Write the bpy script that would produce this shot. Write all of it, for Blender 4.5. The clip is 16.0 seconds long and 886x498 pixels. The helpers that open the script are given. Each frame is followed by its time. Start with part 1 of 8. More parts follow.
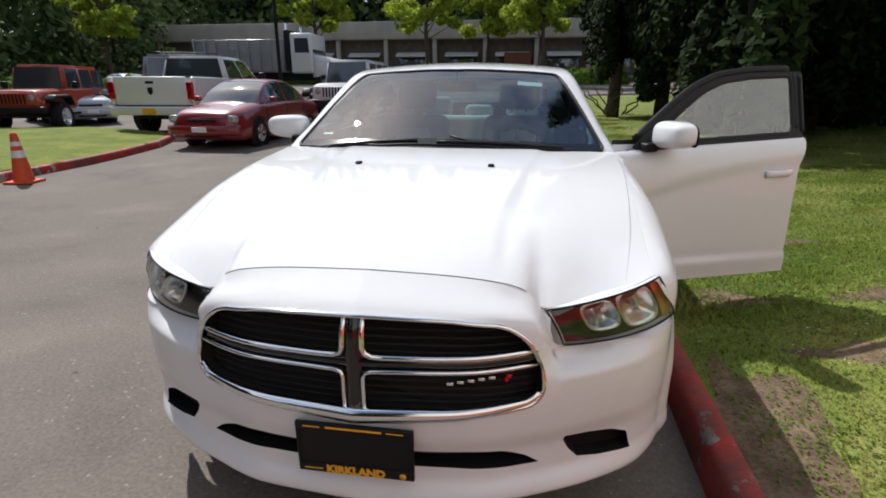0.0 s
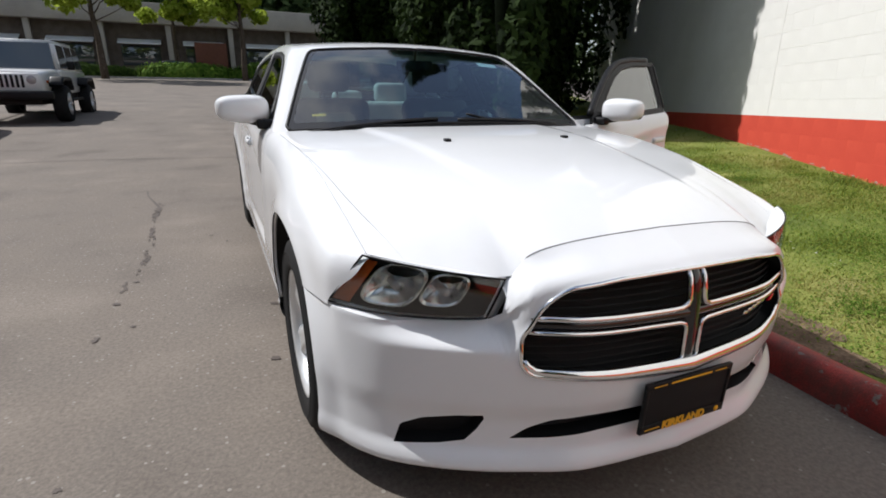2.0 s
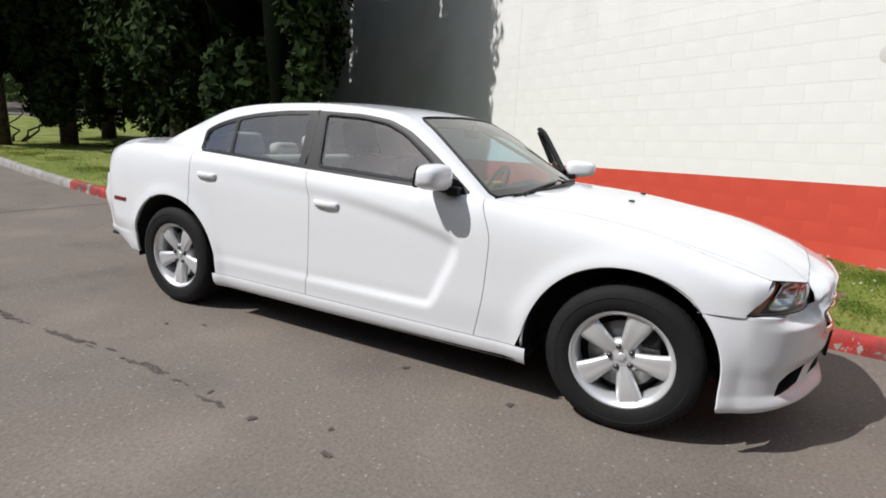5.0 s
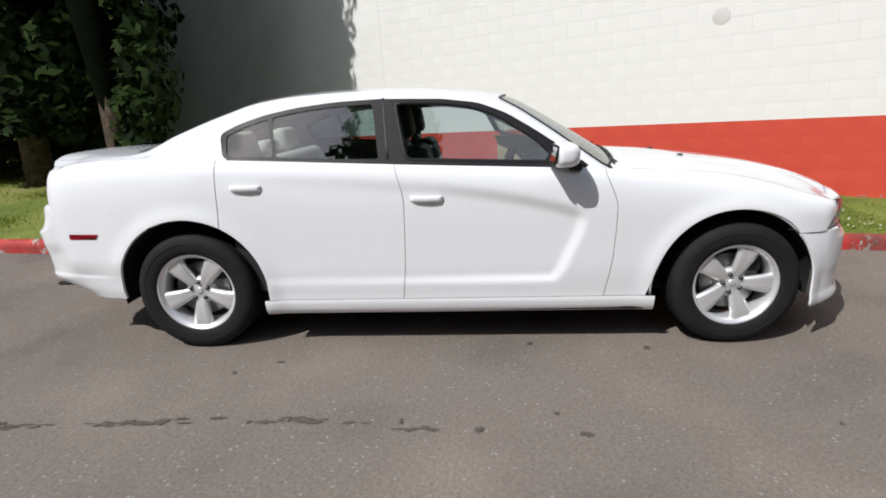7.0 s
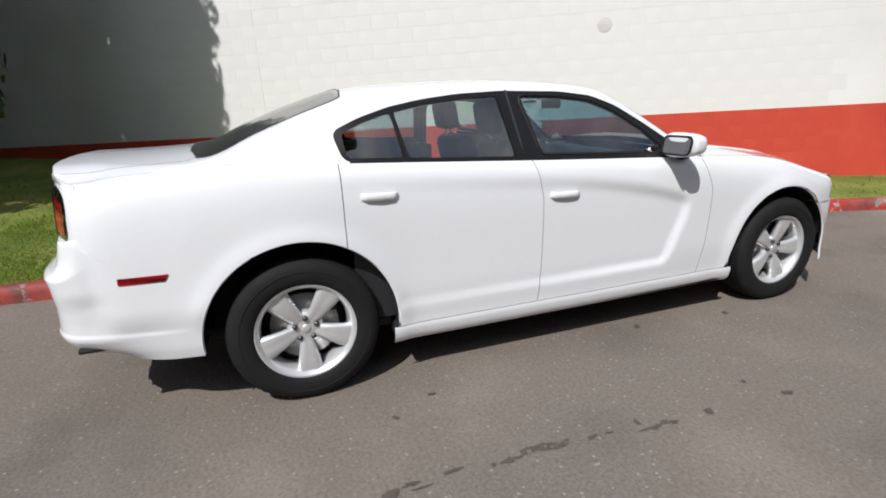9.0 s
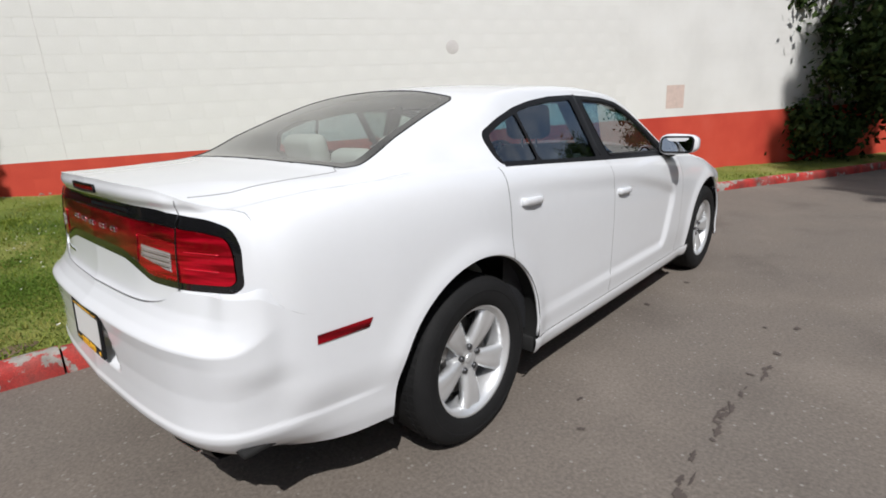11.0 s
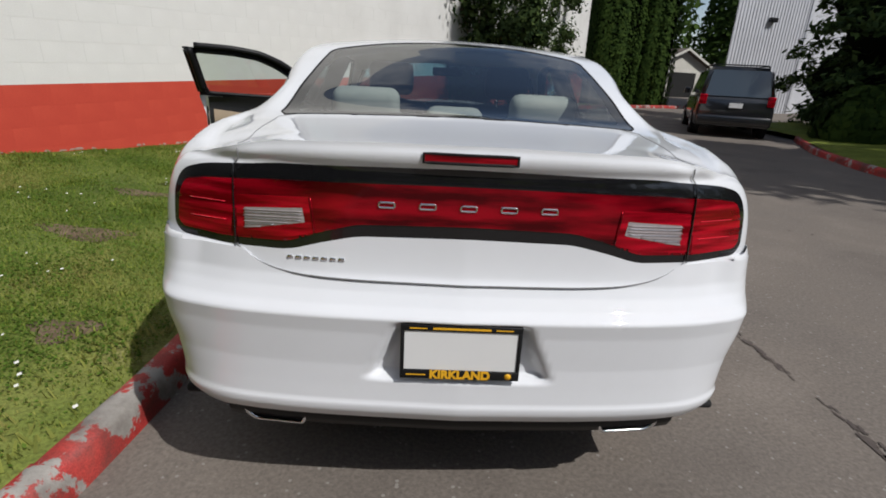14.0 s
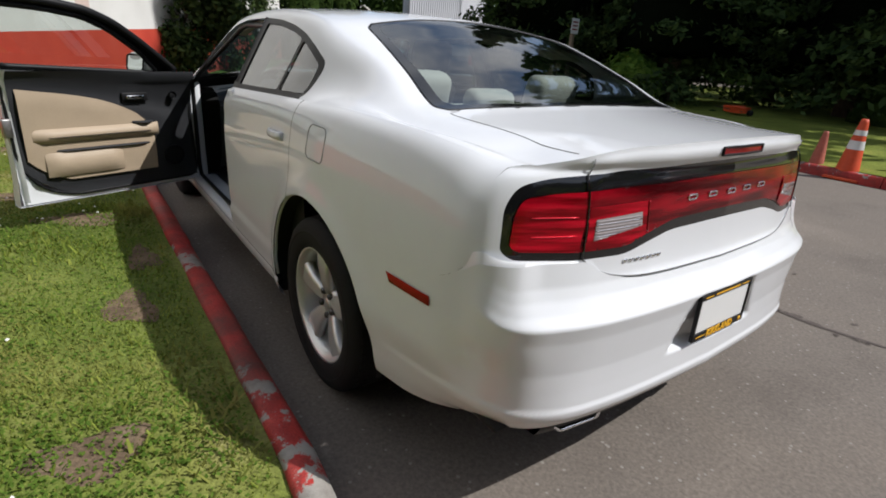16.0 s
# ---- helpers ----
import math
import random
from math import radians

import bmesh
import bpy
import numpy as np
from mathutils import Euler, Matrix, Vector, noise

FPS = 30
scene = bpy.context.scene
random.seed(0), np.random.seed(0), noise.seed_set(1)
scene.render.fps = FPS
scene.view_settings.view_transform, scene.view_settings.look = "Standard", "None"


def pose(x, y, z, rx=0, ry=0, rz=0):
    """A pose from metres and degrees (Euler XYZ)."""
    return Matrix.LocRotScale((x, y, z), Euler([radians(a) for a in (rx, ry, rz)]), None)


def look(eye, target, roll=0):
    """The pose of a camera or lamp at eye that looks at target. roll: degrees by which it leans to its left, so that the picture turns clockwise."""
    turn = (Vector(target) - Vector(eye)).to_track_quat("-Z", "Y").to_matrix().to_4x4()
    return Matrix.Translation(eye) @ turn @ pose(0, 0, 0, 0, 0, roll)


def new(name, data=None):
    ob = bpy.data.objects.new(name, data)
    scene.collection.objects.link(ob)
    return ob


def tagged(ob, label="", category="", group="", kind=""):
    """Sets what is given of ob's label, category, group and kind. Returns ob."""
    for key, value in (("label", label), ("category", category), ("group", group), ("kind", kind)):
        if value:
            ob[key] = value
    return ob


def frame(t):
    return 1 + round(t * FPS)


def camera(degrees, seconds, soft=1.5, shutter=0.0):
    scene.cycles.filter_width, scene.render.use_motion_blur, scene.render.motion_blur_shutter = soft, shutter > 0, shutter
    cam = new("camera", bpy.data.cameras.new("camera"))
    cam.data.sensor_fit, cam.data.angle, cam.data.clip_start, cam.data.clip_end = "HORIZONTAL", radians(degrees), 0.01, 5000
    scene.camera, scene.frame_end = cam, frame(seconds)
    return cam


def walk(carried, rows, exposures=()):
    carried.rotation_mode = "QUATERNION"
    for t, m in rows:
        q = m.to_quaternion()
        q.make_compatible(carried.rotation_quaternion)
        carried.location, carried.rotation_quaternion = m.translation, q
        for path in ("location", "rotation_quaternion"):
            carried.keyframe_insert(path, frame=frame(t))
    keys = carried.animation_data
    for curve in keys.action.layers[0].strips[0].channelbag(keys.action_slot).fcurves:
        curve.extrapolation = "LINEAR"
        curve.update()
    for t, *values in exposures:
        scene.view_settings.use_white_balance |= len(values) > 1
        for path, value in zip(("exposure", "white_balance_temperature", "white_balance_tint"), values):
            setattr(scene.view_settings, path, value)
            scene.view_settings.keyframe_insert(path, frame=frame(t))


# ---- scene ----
cam = camera(82.3, 16.0, soft=1.8)
PATH = [
    (0, (0.392, -1.956, 1.304), (0.109, -0.071, 0.7), 0.1),
    (0.5, (0.011, -1.941, 1.265), (0.002, -0.015, 0.726), 0.5),
    (1, (-0.357, -1.913, 1.249), (-0.117, 0.01, 0.755), 3.1),
    (1.5, (-0.727, -1.861, 1.234), (-0.187, -0.019, 0.674), 2.4),
    (2, (-1.11, -1.723, 1.203), (-0.333, 0.017, 0.594), 0.9),
    (2.5, (-1.506, -1.559, 1.192), (-0.481, 0.065, 0.633), 2.5),
    (3, (-1.888, -1.374, 1.205), (-0.69, 0.137, 0.675), 2.1),
    (3.5, (-2.197, -1.091, 1.198), (-0.803, 0.243, 0.671), 1.9),
    (4, (-2.564, -0.817, 1.21), (-1.02, 0.366, 0.744), 1.4),
    (4.2, (-2.713, -0.709, 1.229), (-1.124, 0.418, 0.779), 2.3),
    (6.3, (-3.556, 0.828, 1.324), (-1.649, 1.182, 0.836), -0.0),
    (6.5, (-3.57, 1.009, 1.319), (-1.651, 1.282, 0.824), -0.5),
    (7, (-3.613, 1.452, 1.338), (-1.689, 1.562, 0.802), -1.9),
    (7.5, (-3.542, 1.899, 1.354), (-1.62, 1.787, 0.813), -1.7),
    (8, (-3.45, 2.338, 1.338), (-1.542, 2.044, 0.814), -0.8),
    (8.5, (-3.344, 2.789, 1.371), (-1.478, 2.327, 0.821), -0.7),
    (9, (-3.149, 3.193, 1.36), (-1.348, 2.531, 0.796), -1.6),
    (9.5, (-2.952, 3.586, 1.325), (-1.236, 2.724, 0.766), -0.3),
    (9.7, (-2.862, 3.737, 1.349), (-1.194, 2.786, 0.789), -0.5),
    (11.8, (-1.518, 4.813, 1.287), (-0.465, 3.208, 0.725), -0.3),
    (12, (-1.384, 4.87, 1.301), (-0.394, 3.246, 0.685), -0.0),
    (12.5, (-1.044, 5.055, 1.319), (-0.292, 3.298, 0.729), -1.4),
    (13, (-0.698, 5.184, 1.301), (-0.13, 3.378, 0.657), -0.6),
    (13.5, (-0.285, 5.217, 1.316), (-0.028, 3.357, 0.628), 0.8),
    (14, (0.1, 5.283, 1.302), (0.036, 3.394, 0.649), 3.0),
    (14.5, (0.499, 5.23, 1.278), (0.176, 3.372, 0.612), 2.1),
    (15, (0.857, 5.067, 1.295), (0.206, 3.292, 0.645), 4.5),
    (15.5, (1.248, 4.934, 1.328), (0.319, 3.303, 0.638), 4.2),
    (16, (1.594, 4.739, 1.32), (0.474, 3.254, 0.584), 4.4),
]
walk(cam, [(t, look(eye, target, roll)) for t, eye, target, roll in PATH],
     exposures=[(0, .24), (1.5, .28), (4, .22), (7, .19), (9.7, .11), (12, -.14), (14, -.23), (15, -.16), (16, .13)])

# ---- light ----
SUN = Vector((-0.61, 0.59, 1.0)).normalized()
world = bpy.data.worlds.new("world")
scene.world = world
world.use_nodes = True
sky = world.node_tree.nodes.new("ShaderNodeTexSky")
sky.sky_type, sky.sun_disc = "NISHITA", False
sky.sun_elevation = math.asin(SUN.z)
sky.sun_rotation = math.atan2(SUN.x, SUN.y)
sky.dust_density, sky.air_density = 1.0, 1.0
back = world.node_tree.nodes["Background"]
back.inputs[1].default_value = 0.112
# broken white cloud over the blue
nt = world.node_tree
cloud, cover, veil = nt.nodes.new("ShaderNodeTexNoise"), nt.nodes.new("ShaderNodeMapRange"), nt.nodes.new("ShaderNodeMix")
cloud.inputs["Scale"].default_value, cloud.inputs["Detail"].default_value, cloud.inputs["Roughness"].default_value = 3.2, 9, .58
cover.inputs[1].default_value, cover.inputs[2].default_value, cover.inputs[3].default_value, cover.inputs[4].default_value = .45, .66, 0, .85
veil.data_type = "RGBA"
veil.inputs[7].default_value = (6.8, 6.9, 7.1, 1)
nt.links.new(cloud.outputs[0], cover.inputs[0])
nt.links.new(cover.outputs[0], veil.inputs[0])
nt.links.new(sky.outputs[0], veil.inputs[6])
nt.links.new(veil.outputs[2], back.inputs[0])
sun = new("sun", bpy.data.lights.new("sun", "SUN"))
sun.data.energy, sun.data.angle, sun.data.color = 4.05, radians(0.5), (1.0, 0.984, 0.97)
sun.matrix_world = look(SUN * 40, (0, 0, 0))

# ---- tools ----
def part(name, bm, material, parent=None, label="", smooth=True):
    """Links a bmesh as one mesh object under a thing or a part."""
    me = bpy.data.meshes.new(name)
    bmesh.ops.recalc_face_normals(bm, faces=bm.faces) if len(bm.faces) < 4000 else None
    bm.to_mesh(me)
    bm.free()
    if smooth:
        me.shade_smooth()
    if material:
        me.materials.append(material)
    ob = new(name, me)
    ob.parent = parent
    if label:
        ob["label"] = label
    return ob


def raw(name, verts, faces, material, parent=None, label="", smooth=True):
    me = bpy.data.meshes.new(name)
    me.from_pydata([tuple(map(float, v)) for v in verts], [], [tuple(map(int, f)) for f in faces])
    me.update()
    if smooth:
        me.shade_smooth()
    if material:
        me.materials.append(material)
    ob = new(name, me)
    ob.parent = parent
    if label:
        ob["label"] = label
    return ob


def thing(name, label, category, group="", place=(0, 0, 0), turn=0):
    ob = new(name)
    ob.empty_display_size = 0.2
    ob.matrix_basis = pose(*place, 0, 0, turn)
    return tagged(ob, label, category, group)


def spl(*pts):
    """A smooth curve through a few control points, without overshoot."""
    a = np.array([p[0] for p in pts], float)
    b = np.array([p[1] for p in pts], float)
    h = np.diff(a)
    d = np.diff(b) / h
    m = np.zeros(len(a))
    m[0], m[-1] = d[0], d[-1]
    for k in range(1, len(a) - 1):
        if d[k - 1] * d[k] > 0:
            w1, w2 = 2 * h[k] + h[k - 1], h[k] + 2 * h[k - 1]
            m[k] = (w1 + w2) / (w1 / d[k - 1] + w2 / d[k])

    def f(t):
        t = np.clip(np.asarray(t, float), a[0], a[-1])
        i = np.clip(np.searchsorted(a, t) - 1, 0, len(a) - 2)
        u = (t - a[i]) / h[i]
        return ((1 + 2 * u) * (1 - u) ** 2 * b[i] + u * (1 - u) ** 2 * h[i] * m[i]
                + u * u * (3 - 2 * u) * b[i + 1] + u * u * (u - 1) * h[i] * m[i + 1])
    return f


def sm(t):
    t = np.clip(t, 0, 1)
    return t * t * (3 - 2 * t)


def grid_faces(n, m, flip=False):
    out = []
    for i in range(n - 1):
        for j in range(m - 1):
            q = (i * m + j, (i + 1) * m + j, (i + 1) * m + j + 1, i * m + j + 1)
            out.append(q[::-1] if flip else q)
    return out


def box_bm(lo, hi, bevel=0.0, seg=2, bm=None):
    bm = bm or bmesh.new()
    made = bmesh.ops.create_cube(bm, size=1)["verts"]
    for v in made:
        v.co = Vector([lo[i] + (v.co[i] + .5) * (hi[i] - lo[i]) for i in range(3)])
    if bevel:
        edges = {e for v in made for e in v.link_edges}
        bmesh.ops.bevel(bm, geom=list(edges), offset=bevel, segments=seg, affect="EDGES", profile=0.5)
    return bm


def lathe(profile, n=32, axis="z", bm=None, close=False):
    """Turns (radius, height) pairs round an axis."""
    bm = bm or bmesh.new()
    rings = []
    for k in range(n):
        a = 2 * math.pi * k / n
        c, s = math.cos(a), math.sin(a)
        ring = []
        for r, h in profile:
            co = {"z": (r * c, r * s, h), "x": (h, r * c, r * s), "y": (r * c, h, r * s)}[axis]
            ring.append(bm.verts.new(co))
        rings.append(ring)
    for k in range(n):
        p, q = rings[k], rings[(k + 1) % n]
        for j in range(len(profile) - 1):
            bm.faces.new((p[j], q[j], q[j + 1], p[j + 1]))
        if close:
            bm.faces.new((p[-1], q[-1], q[0], p[0]))
    bmesh.ops.remove_doubles(bm, verts=bm.verts, dist=1e-5)
    return bm


def tube(points, radius, n=8, closed=False, bm=None, flat=(1.0, 1.0), up=None):
    """A tube along points; flat scales it across its two directions."""
    bm = bm or bmesh.new()
    P = [Vector(p) for p in points]
    rings = []
    last = Vector(up) if up else None
    for i, p in enumerate(P):
        a = P[i - 1] if i or closed else p
        b = P[(i + 1) % len(P)] if i < len(P) - 1 or closed else p
        t = (b - a).normalized()
        ref = last if last is not None else (Vector((0, 0, 1)) if abs(t.z) < 0.9 else Vector((1, 0, 0)))
        u = (ref - t * ref.dot(t))
        u = u.normalized() if u.length > 1e-6 else t.orthogonal().normalized()
        if not up:
            last = u
        w = t.cross(u)
        r = radius(i / max(1, len(P) - 1)) if callable(radius) else radius
        rings.append([bm.verts.new(p + u * math.cos(2 * math.pi * k / n) * r * flat[0] + w * math.sin(2 * math.pi * k / n) * r * flat[1]) for k in range(n)])
    m = len(P) if closed else len(P) - 1
    for i in range(m):
        p, q = rings[i], rings[(i + 1) % len(P)]
        for k in range(n):
            bm.faces.new((p[k], p[(k + 1) % n], q[(k + 1) % n], q[k]))
    if not closed:
        bm.faces.new(rings[0][::-1])
        bm.faces.new(rings[-1])
    return bm


def prism(outline, depth, axis="y", at=0.0, bevel=0.0, bm=None):
    """A plate cut along a flat outline; axis is the way of its thickness."""
    bm = bm or bmesh.new()
    def co(a, b, h):
        return {"x": (h, a, b), "y": (a, h, b), "z": (a, b, h)}[axis]
    lo = [bm.verts.new(co(a, b, at)) for a, b in outline]
    hi = [bm.verts.new(co(a, b, at + depth)) for a, b in outline]
    n = len(outline)
    f = [bm.faces.new(lo), bm.faces.new(hi[::-1])]
    for k in range(n):
        bm.faces.new((lo[k], hi[k], hi[(k + 1) % n], lo[(k + 1) % n]))
    if bevel:
        edges = [e for face in f for e in face.edges]
        bmesh.ops.bevel(bm, geom=edges, offset=bevel, segments=2, affect="EDGES")
    return bm


def round_poly(pts, r, n=5):
    """Rounds the corners of a flat polygon."""
    out = []
    N = len(pts)
    for i in range(N):
        p0, p, p1 = (np.array(pts[(i + k) % N], float) for k in (-1, 0, 1))
        a, b = p0 - p, p1 - p
        la, lb = max(1e-9, np.linalg.norm(a)), max(1e-9, np.linalg.norm(b))
        q = min(r, la * .45, lb * .45)
        s, e = p + a / la * q, p + b / lb * q
        for k in range(n + 1):
            t = k / n
            out.append((1 - t) ** 2 * s + 2 * t * (1 - t) * p + t * t * e)
    return np.array(out)


def dense(poly, step=0.006, closed=True):
    out = []
    N = len(poly)
    for i in range(N if closed else N - 1):
        a, b = np.array(poly[i], float), np.array(poly[(i + 1) % N], float)
        k = max(1, int(np.linalg.norm(b - a) / step))
        out += [a + (b - a) * j / k for j in range(k)]
    if not closed:
        out.append(np.array(poly[-1], float))
    return np.array(out)


def inside(px, py, poly):
    poly = np.asarray(poly)
    x0, y0 = poly[:, 0], poly[:, 1]
    x1, y1 = np.roll(x0, -1), np.roll(y0, -1)
    res = np.zeros(np.shape(px), bool)
    for a, b, c, d in zip(x0, y0, x1, y1):
        cross = (b > py) != (d > py)
        with np.errstate(divide="ignore", invalid="ignore"):
            res ^= cross & (px < (c - a) * (py - b) / (d - b) + a)
    return res


# ---- materials ----
def mat(name, color, rough=0.5, metal=0.0, coat=0.0, grain=None, bump=0.0, scale=40.0, spec=0.5, coat_rough=0.03, emit=None, trans=0.0, ior=1.45, alpha=1.0, far=None):
    """A surface with grain at two scales: grain is the share by which its colour wanders."""
    m = bpy.data.materials.new(name)
    m.use_nodes = True
    nt = m.node_tree
    b = nt.nodes["Principled BSDF"]
    I = b.inputs
    I["Base Color"].default_value = (*color, 1)
    I["Roughness"].default_value, I["Metallic"].default_value = rough, metal
    I["Coat Weight"].default_value, I["Coat Roughness"].default_value = coat, coat_rough
    I["Specular IOR Level"].default_value = spec
    I["Transmission Weight"].default_value, I["IOR"].default_value, I["Alpha"].default_value = trans, ior, alpha
    if emit:
        I["Emission Color"].default_value, I["Emission Strength"].default_value = (*emit[0], 1), emit[1]
    if grain or bump:
        tc = nt.nodes.new("ShaderNodeTexCoord")
        fine, wide = nt.nodes.new("ShaderNodeTexNoise"), nt.nodes.new("ShaderNodeTexNoise")
        fine.inputs["Scale"].default_value, fine.inputs["Detail"].default_value = scale, 5
        wide.inputs["Scale"].default_value, wide.inputs["Detail"].default_value = far or scale / 14, 4
        for n in (fine, wide):
            nt.links.new(tc.outputs["Object"], n.inputs["Vector"])
        if grain:
            add = nt.nodes.new("ShaderNodeMath")
            add.operation = "ADD"
            nt.links.new(fine.outputs[0], add.inputs[0])
            nt.links.new(wide.outputs[0], add.inputs[1])
            ramp = nt.nodes.new("ShaderNodeMapRange")
            ramp.inputs[1].default_value, ramp.inputs[2].default_value = 0.6, 1.4
            ramp.inputs[3].default_value, ramp.inputs[4].default_value = 1 - grain, 1 + grain
            nt.links.new(add.outputs[0], ramp.inputs[0])
            mul = nt.nodes.new("ShaderNodeMix")
            mul.data_type, mul.blend_type = "RGBA", "MULTIPLY"
            mul.inputs[0].default_value = 1
            mul.inputs[6].default_value = (*color, 1)
            nt.links.new(ramp.outputs[0], mul.inputs[7])
            nt.links.new(mul.outputs[2], I["Base Color"])
        if bump:
            bp = nt.nodes.new("ShaderNodeBump")
            bp.inputs["Strength"].default_value, bp.inputs["Distance"].default_value = 0.6, bump
            nt.links.new(fine.outputs[0], bp.inputs["Height"])
            nt.links.new(bp.outputs[0], I["Normal"])
    return m


def glass(name, tint, clear=0.75, rough=0.0, sheen=0.09):
    """Thin window glass: a mirror sheen over a tinted see-through sheet."""
    m = bpy.data.materials.new(name)
    m.use_nodes = True
    nt = m.node_tree
    nt.nodes.clear()
    out = nt.nodes.new("ShaderNodeOutputMaterial")
    tr, gl, mix, fr = (nt.nodes.new("ShaderNode" + k) for k in ("BsdfTransparent", "BsdfGlossy", "MixShader", "LayerWeight"))
    tr.inputs[0].default_value = (*[c * clear for c in tint], 1)
    gl.inputs["Roughness"].default_value = rough
    fr.inputs[0].default_value = 0.5
    power, gain = nt.nodes.new("ShaderNodeMath"), nt.nodes.new("ShaderNodeMath")
    power.operation, gain.operation = "POWER", "MULTIPLY_ADD"
    power.inputs[1].default_value = 4.0
    gain.inputs[1].default_value, gain.inputs[2].default_value = .85, sheen
    nt.links.new(fr.outputs["Facing"], power.inputs[0])
    nt.links.new(power.outputs[0], gain.inputs[0])
    nt.links.new(gain.outputs[0], mix.inputs[0])
    nt.links.new(tr.outputs[0], mix.inputs[1])
    nt.links.new(gl.outputs[0], mix.inputs[2])
    nt.links.new(mix.outputs[0], out.inputs[0])
    return m


PAINT = mat("white_paint", (0.735, 0.748, 0.77), 0.6, coat=1.0, grain=0.012, scale=300, spec=0.12)
BLACK_GLOSS = mat("black_gloss", (0.008, 0.008, 0.009), 0.12, coat=0.6)
BLACK = mat("black_plastic", (0.012, 0.012, 0.013), 0.45, spec=0.22, grain=0.15, bump=0.0004, scale=220)
DARK = mat("underside", (0.012, 0.012, 0.012), 0.85, grain=0.2, scale=20)
SEAM = mat("seam", (0.26, 0.26, 0.265), 0.8, spec=.1)
RUBBER = mat("rubber", (0.014, 0.014, 0.0145), 0.75, spec=0.22, grain=0.25, bump=0.0006, scale=120)
CHROME = mat("chrome", (0.82, 0.83, 0.85), 0.07, 1.0)
ALLOY = mat("alloy", (0.70, 0.71, 0.72), 0.34, 0.55, coat=0.5, grain=0.04, scale=160)
STEEL = mat("steel", (0.35, 0.34, 0.33), 0.42, 1.0, grain=0.15, scale=60)
GLASS = glass("window_glass", (0.76, 0.90, 0.90), 0.70, sheen=0.19)
GLASS_SCREEN = glass("screen_glass", (0.42, 0.76, 0.86), 0.72, sheen=0.19)
GLASS_DOOR = glass("door_glass", (0.90, 0.97, 0.94), 0.84, sheen=0.24)
BOWL = mat("lamp_bowl", (.80, .81, .83), .2, 1.0, grain=.25, bump=.003, scale=60)
GLASS_CLEAR = glass("clear_glass", (0.93, 0.97, 0.95), 0.92)
MIRROR = mat("mirror", (0.9, 0.92, 0.93), 0.02, 1.0)


def ribbed_lens(name, dark, light, scale):
    """Red plastic over a faceted reflector: fine ribs with brighter facets."""
    m = mat(name, light, .2, .6, coat=.22, spec=.4)
    nt = m.node_tree
    b = nt.nodes["Principled BSDF"]
    tc, mp, n1, ramp = (nt.nodes.new("ShaderNode" + k) for k in ("TexCoord", "Mapping", "TexNoise", "ValToRGB"))
    mp.inputs["Scale"].default_value = scale
    n1.inputs["Scale"].default_value, n1.inputs["Detail"].default_value = 1.0, 5
    ramp.color_ramp.elements[0].position, ramp.color_ramp.elements[0].color = .40, (*dark, 1)
    ramp.color_ramp.elements[1].position, ramp.color_ramp.elements[1].color = .62, (*light, 1)
    bp = nt.nodes.new("ShaderNodeBump")
    bp.inputs["Strength"].default_value, bp.inputs["Distance"].default_value = .5, .004
    nt.links.new(tc.outputs["Object"], mp.inputs[0])
    nt.links.new(mp.outputs[0], n1.inputs["Vector"])
    nt.links.new(n1.outputs[0], ramp.inputs[0])
    nt.links.new(ramp.outputs[0], b.inputs["Base Color"])
    nt.links.new(n1.outputs[0], bp.inputs["Height"])
    nt.links.new(bp.outputs[0], b.inputs["Normal"])
    return m


RED_LENS = ribbed_lens("red_lens", (.28, .001, .007), (.86, .007, .032), (4, 4, 55))
RED_DEEP = ribbed_lens("red_lens_deep", (.10, .001, .004), (.52, .004, .018), (3.5, 3.5, 24))
RED_PALE = mat("red_lens_pale", (.92, .03, .06), .25, .3, coat=.4)
CLEAR_LENS = mat("clear_lens", (0.40, 0.36, 0.36), 0.1, 0.2, coat=0.8, grain=0.15, scale=70)
AMBER = mat("amber_lens", (0.42, 0.085, 0.02), 0.15, coat=0.6, grain=0.15, scale=50)
BEIGE = mat("beige_leather", (0.41, 0.32, 0.225), 0.55, grain=0.06, bump=0.0006, scale=150)
CREAM = mat("cream_cloth", (0.55, 0.53, 0.47), 0.8, grain=0.08, bump=0.0008, scale=260)
CHAR = mat("charcoal_trim", (0.022, 0.023, 0.026), 0.6, grain=0.12, bump=0.0004, scale=200)
WHITE_PLATE = mat("white_card", (0.75, 0.75, 0.74), 0.5, grain=0.03, scale=12)
YELLOW = mat("yellow_print", (0.80, 0.42, 0.02), 0.45, grain=0.05, scale=60)
PAPER = mat("paper", (0.78, 0.77, 0.74), 0.7, grain=0.05, scale=30)

